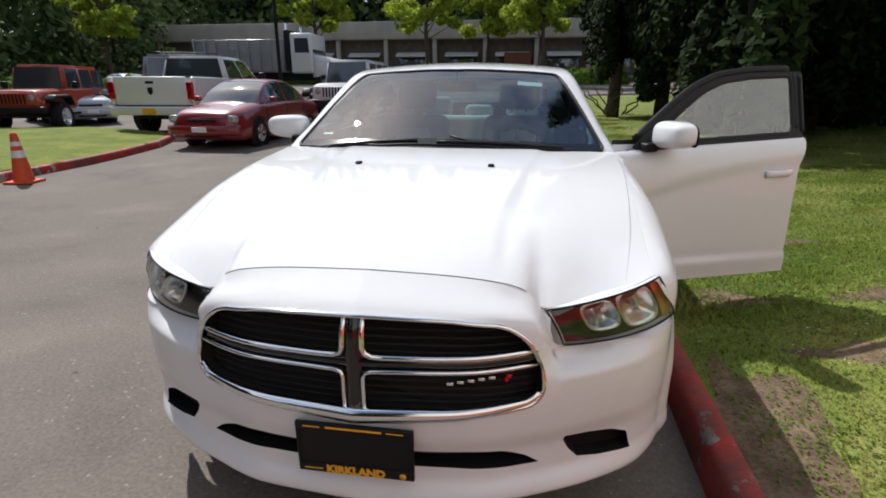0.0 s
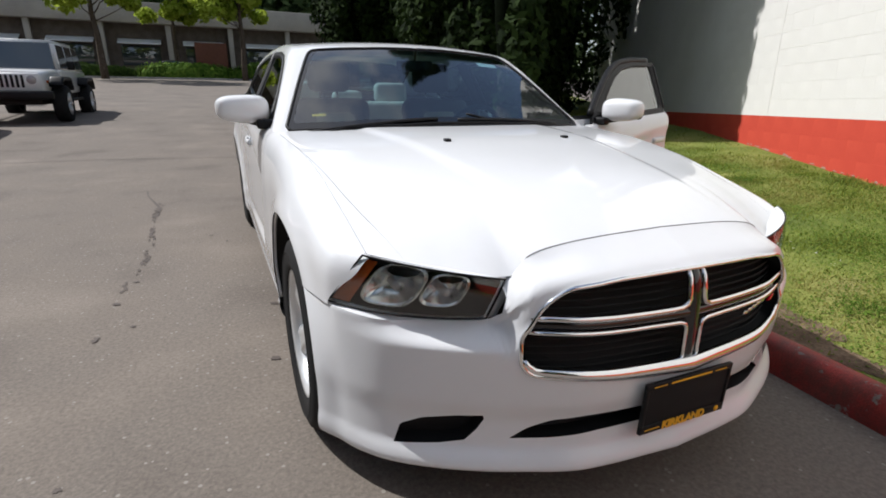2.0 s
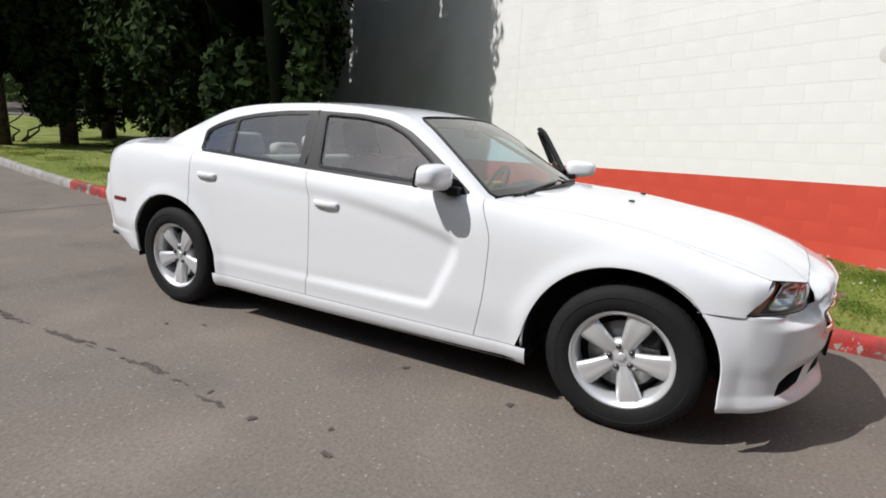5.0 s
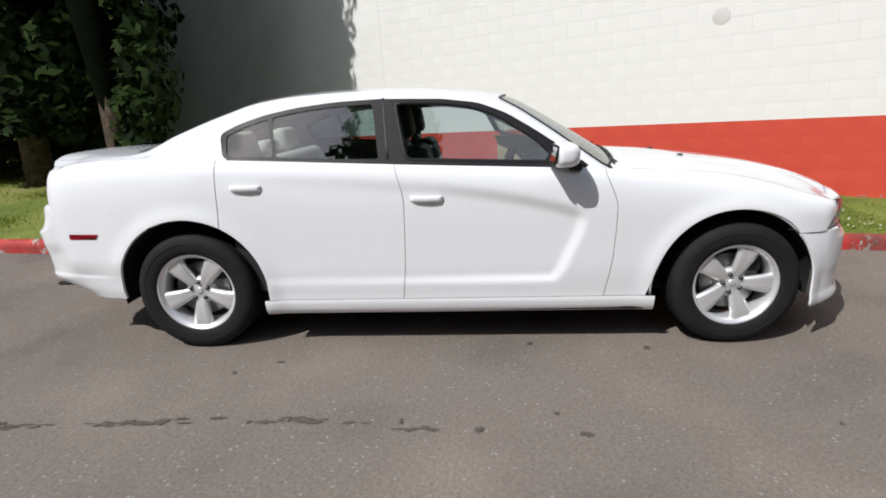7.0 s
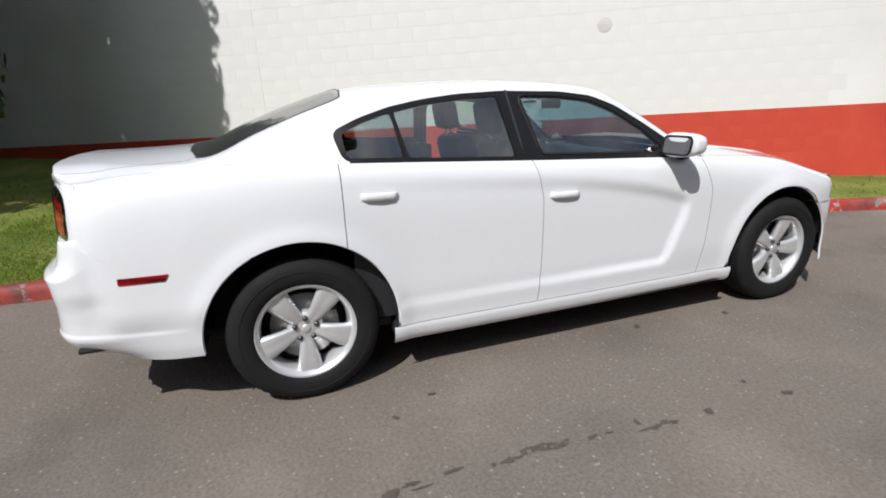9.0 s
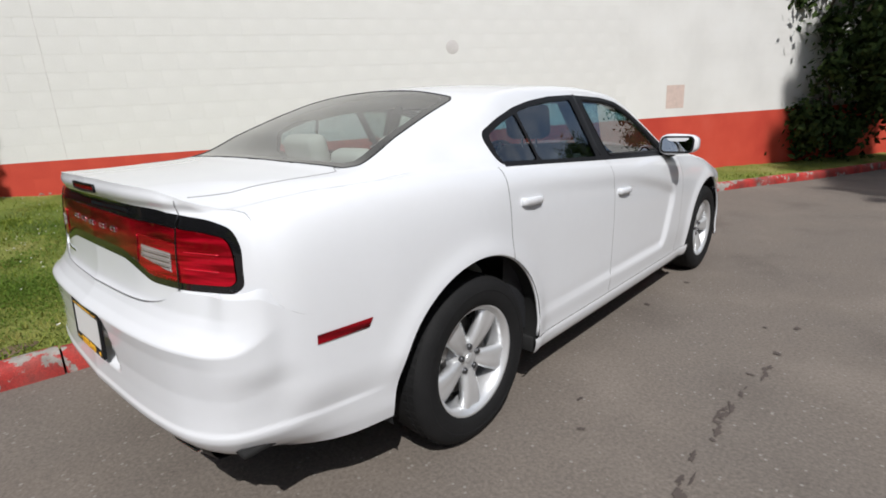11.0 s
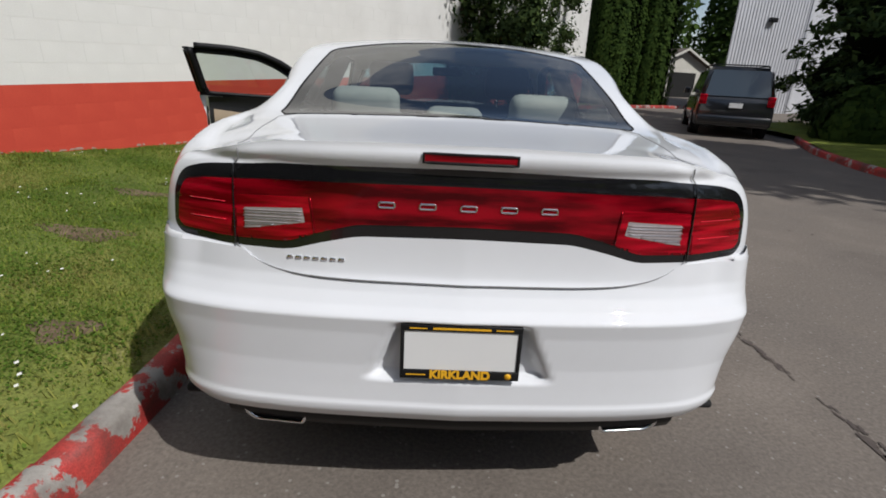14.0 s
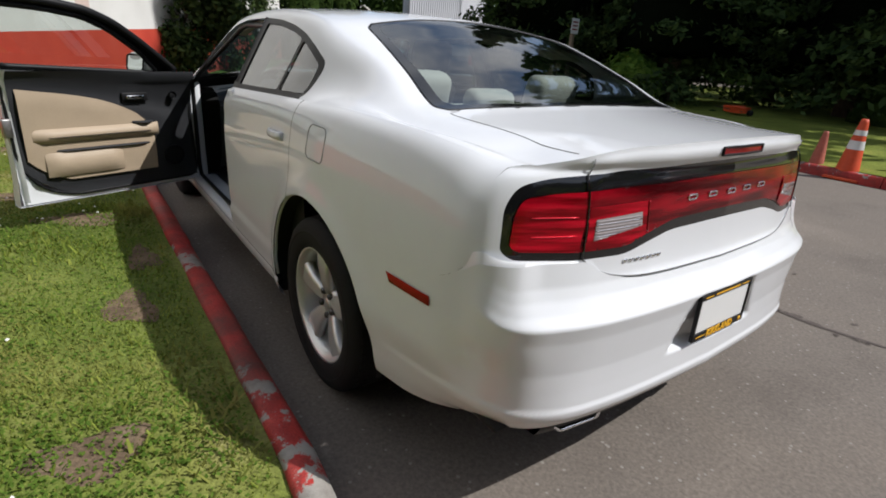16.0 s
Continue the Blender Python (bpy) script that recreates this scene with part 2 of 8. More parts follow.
# ---- the white sedan: its surfaces ----
car = thing("sedan", "white four-door sedan with its driver's door open beside a kerb", "car")
ARCH = {"front": (0.03, 0.345, 0.435), "rear": (3.052, 0.345, 0.443)}
HALF = spl((-.55, .80), (-.5, .848), (-.45, .88), (-.38, .896), (-.2, .914), (.05, .93), (.45, .926), (.75, .93), (1.8, .935), (2.5, .935), (3.05, .945), (3.45, .925), (3.6, .907), (3.77, .884), (3.82, .873), (3.85, .861), (3.865, .852), (3.92, .84), (4.02, .83))
TOP_X = spl((-.55, .785), (-.3, .795), (0, .81), (.3, .83), (.62, .85), (.76, .865), (1.8, .87), (2.82, .865), (3.2, .855), (3.5, .83), (3.75, .79), (3.865, .758), (3.92, .755), (4.0, .755))
TOP_Z = spl((-.55, .782), (-.3, .855), (0, .934), (.3, .976), (.62, .996), (.76, 1.003), (1.8, 1.05), (2.82, 1.10), (3.2, 1.115), (3.5, 1.112), (3.75, 1.09), (3.865, 1.0665), (3.92, 1.0655), (4.0, 1.065))
LOW = spl((.20, -.05), (.222, -.026), (.245, -.016), (.298, -.008), (.306, -.014), (.325, -.012), (.5, 0), (.7, 0))
CREASE = spl((.80, .79), (.9, .825), (1.2, .90), (1.63, .965), (2.55, 1.035), (3.0, 1.06))
SCOOP_FRONT = spl((.38, .99), (.42, .95), (.55, .885), (.75, .815), (.82, .845), (.9, 1.2))
_sections = {}


def side_section(y):
    """The body's flank at y, from the sill to the shoulder: x, z and the length along it."""
    key = round(float(y), 4)
    if key not in _sections:
        hw, xt, zt = float(HALF(y)), float(TOP_X(y)), float(TOP_Z(y))
        z0 = min(.70, zt - .1)
        zl = np.linspace(.20, z0, 34)
        xl = hw + LOW(zl)
        u = np.linspace(0, 1, 34)[1:]
        h = zt - z0
        p = np.array([(hw, z0), (hw, z0 + .55 * h), (xt + .85 * (hw - xt), zt - .08 * h), (xt, zt)])
        b = [(1 - u) ** 3, 3 * u * (1 - u) ** 2, 3 * u * u * (1 - u), u ** 3]
        xs = np.concatenate([xl, sum(k * q[0] for k, q in zip(b, p))])
        zs = np.concatenate([zl, sum(k * q[1] for k, q in zip(b, p))])
        # the scooped panel of the doors, and the swell round the wheel arches
        e = sm((CREASE(y) - zs) / .085) * sm((y - SCOOP_FRONT(zs)) / .075) * sm((zs - .395) / .03)
        fade = float(spl((.8, 1), (1.2, .95), (1.9, .6), (2.75, .25), (3.0, 0))(y))
        xs = xs - .021 * e * fade * (1 if y < 2.99 else 0)
        for cy, cz, r in ARCH.values():
            d = np.hypot(y - cy, zs - cz)
            xs = xs + .013 * np.exp(-((d - r) / .055) ** 2) * (zs < .9)
        arc = np.concatenate([[0], np.cumsum(np.hypot(np.diff(xs), np.diff(zs)))])
        _sections[key] = (xs, zs, arc / arc[-1])
    return _sections[key]


def flank(y, v):
    xs, zs, arc = side_section(y)
    return float(np.interp(v, arc, xs)), float(np.interp(v, arc, zs))


def level(y, z):
    xs, zs, arc = side_section(y)
    return float(np.interp(z, zs, arc))


def flank_x(y, z):
    xs, zs, arc = side_section(y)
    return float(np.interp(z, zs, xs))


def side_panel(ys, low, rows, side, left=None, right=None, high=None, inset=0.0):
    verts = []
    for i, y in enumerate(ys):
        s = i / (len(ys) - 1)
        vb = level(y, low(y))
        vt = level(y, high(y)) if high else 1.0
        for j in range(rows):
            v = vb + (vt - vb) * j / (rows - 1)
            z = flank(y, v)[1]
            yy = y + (left(z) * max(0, 1 - 2.2 * s) if left else 0) + (right(z) * max(0, 2.2 * s - 1.2) if right else 0)
            x, z = flank(yy, v)
            verts.append((side * (x - inset), yy, z))
    return verts, grid_faces(len(ys), rows, flip=side > 0)


def arch_z(y, which):
    cy, cz, r = ARCH[which]
    return cz + math.sqrt(max(0, r * r - (y - cy) ** 2))


GAP_FRONT = spl((.3, .02), (.55, -.02), (.79, -.03), (.98, .03))
GAP_MID = spl((.3, .0), (.55, -.02), (.84, -.025), (1.05, .02))
Y_FRONT, Y_MID, Y_REAR = .70, 1.837, 2.84
SEAM_REAR = spl((3.2, .742), (3.5, .748), (3.75, .766), (3.83, .80), (3.87, .845))


def fender_low(y):
    return .64 if y < -.29 else (arch_z(y, "front") if y < .465 else .302)


def rear_door_low(y):
    return max(.302, arch_z(y, "rear") if y > 2.612 else 0)


def quarter_low(y):
    return max(arch_z(y, "rear"), float(SEAM_REAR(y)) if y > 3.1 else 0)


def ring(which, a0, a1, n):
    cy, cz, r = ARCH[which]
    return [cy - r * math.cos(radians(a)) for a in np.linspace(a0, a1, n)]


def merge_ys(*lists):
    out = sorted({round(float(y), 4) for l in lists for y in l})
    keep = [out[0]]
    for y in out[1:]:
        if y - keep[-1] > .003:
            keep.append(y)
    return keep


FENDER_Y = merge_ys(np.linspace(-.45, -.29, 14), ring("front", 44, 178, 60), np.linspace(.466, Y_FRONT - .002, 16))
FDOOR_Y = np.linspace(Y_FRONT + .002, Y_MID - .002, 90)
RDOOR_Y = merge_ys(np.linspace(Y_MID + .002, 2.62, 60), [y for y in ring("rear", 1, 61, 34)], [Y_REAR - .002])
QUARTER_Y = merge_ys([Y_REAR + .002], [y for y in ring("rear", 61, 132, 46) if Y_REAR < y < 3.35], np.linspace(3.35, 3.865, 42))
headlamp_edge = lambda z: -(min(max(z, .645), .81) - .645) / .155 * .082

bare = {"right": -1, "left": 1}
for word, sd in bare.items():
    v, f = side_panel(FENDER_Y, fender_low, 34, sd, left=headlamp_edge, right=GAP_FRONT)
    raw("front_fender", v, f, PAINT, car)
    v, f = side_panel(RDOOR_Y, rear_door_low, 40, sd, left=GAP_MID)
    rear_door = raw("rear_door", v, f, PAINT, car)
    v, f = side_panel(QUARTER_Y, quarter_low, 34, sd)
    raw("rear_quarter_panel", v, f, PAINT, car)
    v, f = side_panel(np.linspace(3.26, 3.862, 30), lambda y: max(float(SEAM_REAR(y)) - .11, arch_z(y, "rear") + .006), 8, sd, high=lambda y: float(SEAM_REAR(y)) + .02, inset=.005)
    raw("inner_flange", v, f, PAINT, car)
    v, f = side_panel(np.linspace(.44, 2.64, 60), lambda y: .205, 8, sd, high=lambda y: .299)
    raw("sill", v, f, PAINT, car)

    # seams between the panels
    def seam_line(pts, r=.0016, name="panel_gap"):
        part(name, tube(pts, r, 5), SEAM, car)
    zz = np.linspace(.31, 1.0, 24)
    if sd < 0:
        seam_line([(sd * (flank_x(Y_FRONT + GAP_FRONT(z), z) - .001), Y_FRONT + float(GAP_FRONT(z)), z) for z in zz])
    seam_line([(sd * (flank_x(Y_MID + GAP_MID(z), z) - .001), Y_MID + float(GAP_MID(z)), z) for z in np.linspace(.31, 1.05, 24)])
    seam_line([(sd * (flank_x(Y_REAR, z) - .001), Y_REAR, z) for z in np.linspace(.73, 1.09, 14)])
    seam_line([(sd * (flank_x(y, .3005) - .002), y, .3005) for y in np.linspace(.46, 2.62, 40)])
    seam_line([(sd * (flank_x(y, float(SEAM_REAR(y))) - .001), y, float(SEAM_REAR(y))) for y in np.linspace(3.25, 3.86, 28)], .0009)
    v, f = side_panel(np.linspace(-.44, -.29, 12), lambda y: .634, 6, sd, high=lambda y: .675, inset=.006)
    raw("inner_flange", v, f, PAINT, car)
    seam_line([(sd * (flank_x(y, .64) - .001), y, .64) for y in np.linspace(-.44, -.27, 10)], .0007)
    # wheel arch lips and liners
    for which in ARCH:
        cy, cz, r = ARCH[which]
        lip = []
        for a in np.linspace(-5, 185, 44):
            y, z = cy - (r + .001) * math.cos(radians(a)), cz + (r + .001) * math.sin(radians(a))
            if (which == "front" and y < cy and z < .645) or (which == "rear" and y > cy and z < .745):
                continue
            lip.append((sd * (flank_x(y, z) - .012), y, z))
        part("arch_lip", tube(lip, .007, 6), PAINT, car)
        verts = []
        for a in np.linspace(-9, 189, 30):
            y, z = cy - (r + .004) * math.cos(radians(a)), cz + (r + .004) * math.sin(radians(a))
            for x in (.885, .80, .60):
                held = .03 if (which == "front") == (y < cy) and z < .7 else .006
                verts.append((sd * (flank_x(y, max(z, .2)) - held if x > .85 else x), y, z))
        raw("wheel_arch_liner", verts, grid_faces(30, 3), DARK, car)
        fan = [(sd * .59, cy, cz)] + [(sd * .59, cy - (r + .01) * math.cos(radians(a)), cz + (r + .01) * math.sin(radians(a))) for a in np.linspace(-14, 194, 30)]
        raw("wheel_well", fan, [(0, k, k + 1) for k in range(1, 30)], DARK, car)


# ---- patches cut along outlines ----
def cut_patch(a, b, place, outlines, label, tol):
    """Splits a grid of surface coordinates along outlines. Returns, for each label, points and faces."""
    a, b = a.copy(), b.copy()
    n, m = a.shape
    ca = (a[:-1, :-1] + a[1:, :-1] + a[:-1, 1:] + a[1:, 1:]) / 4
    cb = (b[:-1, :-1] + b[1:, :-1] + b[:-1, 1:] + b[1:, 1:]) / 4
    lab = label(ca, cb)
    lo, hi = np.full((n, m), 99), np.full((n, m), -99)
    for di in (0, 1):
        for dj in (0, 1):
            sl = (slice(di, n - 1 + di), slice(dj, m - 1 + dj))
            lo[sl] = np.minimum(lo[sl], lab)
            hi[sl] = np.maximum(hi[sl], lab)
    line = np.concatenate(outlines)
    for i, j in np.argwhere(lo != hi):
        d = (line[:, 0] - a[i, j]) ** 2 + (line[:, 1] - b[i, j]) ** 2
        k = int(np.argmin(d))
        if d[k] < tol * tol:
            if 0 < i < n - 1:
                a[i, j] = line[k, 0]
            if 0 < j < m - 1:
                b[i, j] = line[k, 1]
    P = place(a, b).reshape(-1, 3)
    out = {}
    for value in np.unique(lab):
        ids, faces, used = {}, [], []
        for i, j in np.argwhere(lab == value):
            q = []
            for u, w in ((i, j), (i + 1, j), (i + 1, j + 1), (i, j + 1)):
                k = int(u * m + w)
                if k not in ids:
                    ids[k] = len(used)
                    used.append(k)
                q.append(ids[k])
            faces.append(q)
        out[int(value)] = (P[used], faces)
    return out


# canopy: windscreen, roof, rear window and deck are one flowing surface over plan
CENTRE = spl((.43, .965), (.53, 1.022), (.775, 1.170), (.975, 1.289), (1.125, 1.371), (1.265, 1.425), (1.45, 1.452), (1.98, 1.48), (2.4, 1.467), (2.7, 1.436), (2.9, 1.378), (3.2, 1.266), (3.42, 1.172), (3.55, 1.152), (3.85, 1.140), (4.05, 1.138))
CROWN = spl((.5, .07), (1.3, .08), (2.0, .09), (2.7, .09), (3.4, .06), (4.0, .045))
TAIL_Y = spl((0, 4.04), (.3, 4.03), (.6, 3.972), (.755, 3.867))


def canopy_z(x, y):
    x = np.abs(x)
    ye = y - .2 * x * x * (1 - sm((y - 1.2) / .6)) + .12 * x * x * sm((y - 2.2) / .5)
    top = CENTRE(ye) - CROWN(y) * x * x
    # behind the rear doors the cabin draws in over a flat haunch
    d = TOP_X(y) - x
    e, soft_ = d - .115 * sm((y - 2.55) / .65), .07 * sm((y - 2.55) / .65) + 1e-4
    e = np.where(e < -soft_, 0, np.where(e > soft_, e, (e + soft_) ** 2 / (4 * soft_)))
    low_rise = 1 / .51 + (.42 - 1 / .51) * sm((y - 2.55) / .5)
    steep = 1 / (.51 + 1.5 * sm((y - 3.42) / .4))
    wall = TOP_Z(y) + np.minimum(low_rise, steep) * d + np.maximum(0, steep - low_rise) * e
    k = .06 + .03 * sm((y - 3.0) / .4)
    h = np.clip(k - np.abs(top - wall), 0, None) / k * np.clip((TOP_X(y) - x) / .05, 0, 1)
    return np.minimum(top, wall) - h * h * k / 4


_canopy = {}


def canopy_arc(y):
    key = round(float(y), 3)
    if key not in _canopy:
        x = np.linspace(0, float(TOP_X(key)), 160)
        z = canopy_z(x, np.full_like(x, key))
        _canopy[key] = (x, np.concatenate([[0], np.cumsum(np.hypot(np.diff(x), np.diff(z)))]))
    return _canopy[key]


def plan_to_arc(x, y):
    xs, arc = canopy_arc(y)
    return math.copysign(float(np.interp(abs(x), xs, arc)), x)


def side_to_plan(y, z):
    """x of the canopy's flank at height z."""
    lo, hi = .30, float(TOP_X(y))
    for _ in range(30):
        mid = (lo + hi) / 2
        if float(canopy_z(np.array(mid), np.array(float(y)))) > z:
            lo = mid
        else:
            hi = mid
    return (lo + hi) / 2


def canopy_place(a, b):
    """a: y, b: signed length from the middle. The tail follows the bow of the boot's edge."""
    P = np.zeros(a.shape + (3,))
    for i in np.ndindex(a.shape):
        y = a[i]
        xs, arc = canopy_arc(y)
        x = float(np.interp(abs(b[i]), arc, xs))
        z = float(canopy_z(np.array(x), np.array(y)))
        yy = y + float(sm((y - 3.6) / .4)) * (float(TAIL_Y(x)) - 4.0)
        w = float(sm((x / xs[-1] - .8) / .2)) if y > 3.5 else 0.0
        if w > 0:
            x2 = x * float(TOP_X(yy)) / xs[-1]
            z = z * (1 - w) + w * float(canopy_z(np.array(x2), np.array(yy)))
            x = x * (1 - w) + w * x2
        P[i] = (math.copysign(x, b[i]), yy, z)
    return P


def plan_outline(pts):
    ring_ = [(x, y) for x, y in pts] + [(-x, y) for x, y in pts[::-1] if x > 0]
    return np.array([(y, plan_to_arc(x, y)) for x, y in dense(ring_, .008)])


def side_outline(pts, sd):
    return np.array([(y, sd * plan_to_arc(side_to_plan(y, z), y)) for y, z in dense(pts, .008)])


SCREEN = [(0.0, .555), (.3, .57), (.6, .63), (.79, .70), (.805, .73), (.70, 1.0), (.60, 1.245), (.57, 1.275), (.3, 1.225), (0.0, 1.205)]
REAR_GLASS = [(0.0, 2.70), (.3, 2.715), (.545, 2.755), (.575, 2.79), (.645, 3.38), (.62, 3.42), (.3, 3.47), (0.0, 3.48)]
BOOT = [(0.0, 3.492), (.3, 3.482), (.62, 3.433), (.636, 3.445), (.598, 4.3), (0.0, 4.3)]
DLO = [(.80, float(TOP_Z(.80)) + .006), (1.3, float(TOP_Z(1.3)) + .006), (1.9, float(TOP_Z(1.9)) + .006), (2.81, float(TOP_Z(2.81)) + .006), (2.845, 1.235), (2.72, 1.29), (2.57, 1.335), (2.4, 1.366), (2.2, 1.388), (1.95, 1.398), (1.6, 1.388), (1.4, 1.362), (1.25, 1.305), (1.1, 1.215), (.95, 1.115)]
PANE_FRONT = [(.955, 1.034), (1.795, 1.070), (1.862, 1.372), (1.6, 1.362), (1.42, 1.338), (1.28, 1.282), (1.09, 1.162)]
PANE_REAR = [(1.945, 1.078), (2.505, 1.105), (2.545, 1.315), (2.4, 1.342), (2.2, 1.363), (1.985, 1.372)]
PANE_QUARTER = [(2.525, 1.107), (2.79, 1.119), (2.802, 1.225), (2.70, 1.268), (2.567, 1.308)]
WIN = {"front": round_poly(PANE_FRONT, .03), "rear": round_poly(PANE_REAR, .02), "quarter": round_poly(PANE_QUARTER, .02)}
dlo_poly = round_poly(DLO, .04)

REAR_CLEAR = [(0.0, 2.725), (.3, 2.74), (.51, 2.78), (.538, 2.81), (.594, 3.35), (.57, 3.385), (.3, 3.435), (0.0, 3.445)]
SCREEN_CLEAR = [(0.0, .60), (.3, .615), (.58, .672), (.755, .735), (.768, .755), (.672, 1.0), (.577, 1.222), (.55, 1.248), (.3, 1.20), (0.0, 1.18)]
out_screen, out_rear, out_boot = plan_outline(SCREEN), plan_outline(REAR_GLASS), plan_outline(BOOT[:-2] + [(.600, 4.0), (0.0, 4.0)])
out_clear = [plan_outline(SCREEN_CLEAR), plan_outline(REAR_CLEAR)]
outs = [out_screen, out_rear]
outs.append(np.array([q for q in out_boot if q[0] < 3.995]))
outs += out_clear
sides = {}
for sd in (1, -1):
    sides[sd] = {"dlo": side_outline(dlo_poly, sd), **{k: side_outline(w, sd) for k, w in WIN.items()}}
    outs += list(sides[sd].values())


def canopy_label(a, b):
    lab = np.zeros(a.shape, int)
    front_edge = np.interp(np.abs(b), np.linspace(0, .82, 20), np.interp(np.linspace(0, .82, 20), [q[0] for q in SCREEN[:4]], [q[1] for q in SCREEN[:4]]))
    lab[(a < front_edge) | (a < .70)] = 1
    lab[inside(a, b, out_screen)] = 5
    lab[inside(a, b, out_rear)] = 6
    lab[inside(a, b, out_clear[0])] = 2
    lab[inside(a, b, out_clear[1])] = 3
    lab[inside(a, b, out_boot) | ((a > 3.5) & (np.abs(b) < .595))] = 4
    for sd, base in ((1, 10), (-1, 20)):
        for k, key in enumerate(("dlo", "front", "rear", "quarter")):
            lab[inside(a, b, sides[sd][key])] = base + k
    return lab


ya = np.linspace(.45, 4.0, 214)
frac = np.linspace(-1, 1, 121)
A = np.repeat(ya[:, None], len(frac), 1)
B = np.array([[f * canopy_arc(y)[1][-1] for f in frac] for y in ya])
shell = cut_patch(A, B, canopy_place, outs, canopy_label, .02)
body = raw("roof", *shell[0], PAINT, car)
raw("cowl", *shell[1], BLACK, car, "black plastic cowl below the windscreen")
screen = raw("windscreen", *shell[2], GLASS_SCREEN, car)
rear_window = raw("rear_window", *shell[3], GLASS, car)
raw("glass_border", *shell[5], BLACK_GLOSS, car, "black border of the windscreen")
raw("glass_border", *shell[6], BLACK_GLOSS, car, "black border of the rear window")
raw("boot_lid", *shell[4], PAINT, car)
for pane in (screen, rear_window):
    pane.visible_shadow = False
# headliner under the roof
P, F = shell[0]
keep = [f for f in F if all(P[i][1] > 1.15 and P[i][1] < 2.9 and P[i][2] > 1.33 for i in f)]
raw("headliner", [(p[0] * .97, p[1], p[2] - .035) for p in P], keep, CREAM, car)


def rim(name, outline, radius, material, parent, flat=(1, 1), lift=0.0):
    pts = canopy_place(outline[:, 0][:, None], outline[:, 1][:, None])[:, 0, :]
    pts[:, 2] += lift
    step = max(1, len(pts) // 160)
    return part(name, tube(pts[::step], radius, 6, True, flat=flat), material, parent)


rim("windscreen_seal", out_screen, .008, BLACK, car)
rim("rear_window_seal", out_rear, .005, BLACK, car, lift=-.002)
seam_pts = [p for p in canopy_place(outs[2][:, 0][:, None], outs[2][:, 1][:, None])[:, 0, :]]
for sd in (1, -1):
    run = sorted([p for p in seam_pts if p[0] * sd > .58], key=lambda p: p[1])
    part("panel_gap", tube([p for p in run[::4]], .0018, 5), SEAM, car)

# ---- bonnet ----
HOOD_EDGE_Y = spl((0, -.722), (.2, -.716), (.36, -.706), (.42, -.702), (.472, -.70), (.62, -.615), (.78, -.525))
HOOD_EDGE_Z = spl((0, .843), (.2, .836), (.36, .819), (.42, .801), (.465, .752), (.52, .756), (.62, .768), (.78, .79))
HOOD_MID = spl((-.8, .845), (-.6, .892), (-.4, .932), (-.1, .973), (.2, 1.004), (.7, 1.022))
BONNET_SEAM = spl((-.58, .70), (-.3, .757), (0, .797), (.3, .828), (.6, .848))
HOOD_BACK = spl((0, .60), (.4, .63), (.85, .70))


def bonnet_base(x, y):
    xg, zg = TOP_X(y) - .0005, TOP_Z(y)
    r = np.clip(np.abs(x) / xg, 0, 1)
    z = zg + (HOOD_MID(y) - zg) * (1 - r ** 2.4)
    ridge = .30 + .18 * np.clip((y + .7) / 1.3, 0, 1)
    return z + .008 * sm((ridge + .04 - np.abs(x)) / .06) * sm((y + .62) / .3)


def bonnet(x, y0, t):
    yb = float(HOOD_BACK(abs(x)))
    y = y0 + (yb - y0) * t
    ref = y0 + .34
    if y >= ref:
        return y, float(bonnet_base(x, y))
    u = (y - y0) / .34
    zf, z1 = float(HOOD_EDGE_Z(abs(x))), float(bonnet_base(x, ref))
    slope = (float(bonnet_base(x, ref + .02)) - z1) / .02 * .34
    c = z1 - zf - slope
    return y, zf + slope * u + c * (1 - (1 - u) ** 2.2) if c > 0 else zf + (z1 - zf) * u


verts, cols, rows_ = [], 101, 64
for i in range(cols):
    f = -1 + 2 * i / (cols - 1)
    for j in range(rows_):
        t = (j / (rows_ - 1)) ** 1.25
        x0 = f * .778
        y0 = float(HOOD_EDGE_Y(abs(x0)))
        y = y0 + (float(HOOD_BACK(abs(x0))) - y0) * t
        x = f * (float(TOP_X(max(y, -.55))) - .0005) if abs(f) > .55 else x0
        if abs(f) > .55:
            w = sm((abs(f) - .55) / .45)
            x = x0 * (1 - w) + x * w
        yy, z = bonnet(x, y0, t)
        verts.append((x, y, z))
raw("bonnet", verts, grid_faces(cols, rows_), PAINT, car)
for sd in (1, -1):
    run = []
    for y in np.linspace(-.56, .60, 50):
        x = float(BONNET_SEAM(y))
        y0 = float(HOOD_EDGE_Y(x))
        run.append((sd * x, *bonnet(x, y0, max(.002, (y - y0) / (float(HOOD_BACK(x)) - y0)))))
    part("panel_gap", tube(run, .0013, 5), SEAM, car)
part("panel_gap", tube([(x, float(HOOD_EDGE_Y(abs(x))) - .002, float(HOOD_EDGE_Z(abs(x))) - .001) for x in np.linspace(-.47, .47, 60)], .002, 5), SEAM, car)
for sd in (1, -1):
    bm = box_bm((sd * .278 - .012, .10, .995), (sd * .278 + .012, .13, 1.012), .004)
    part("washer_jet", bm, BLACK, car)

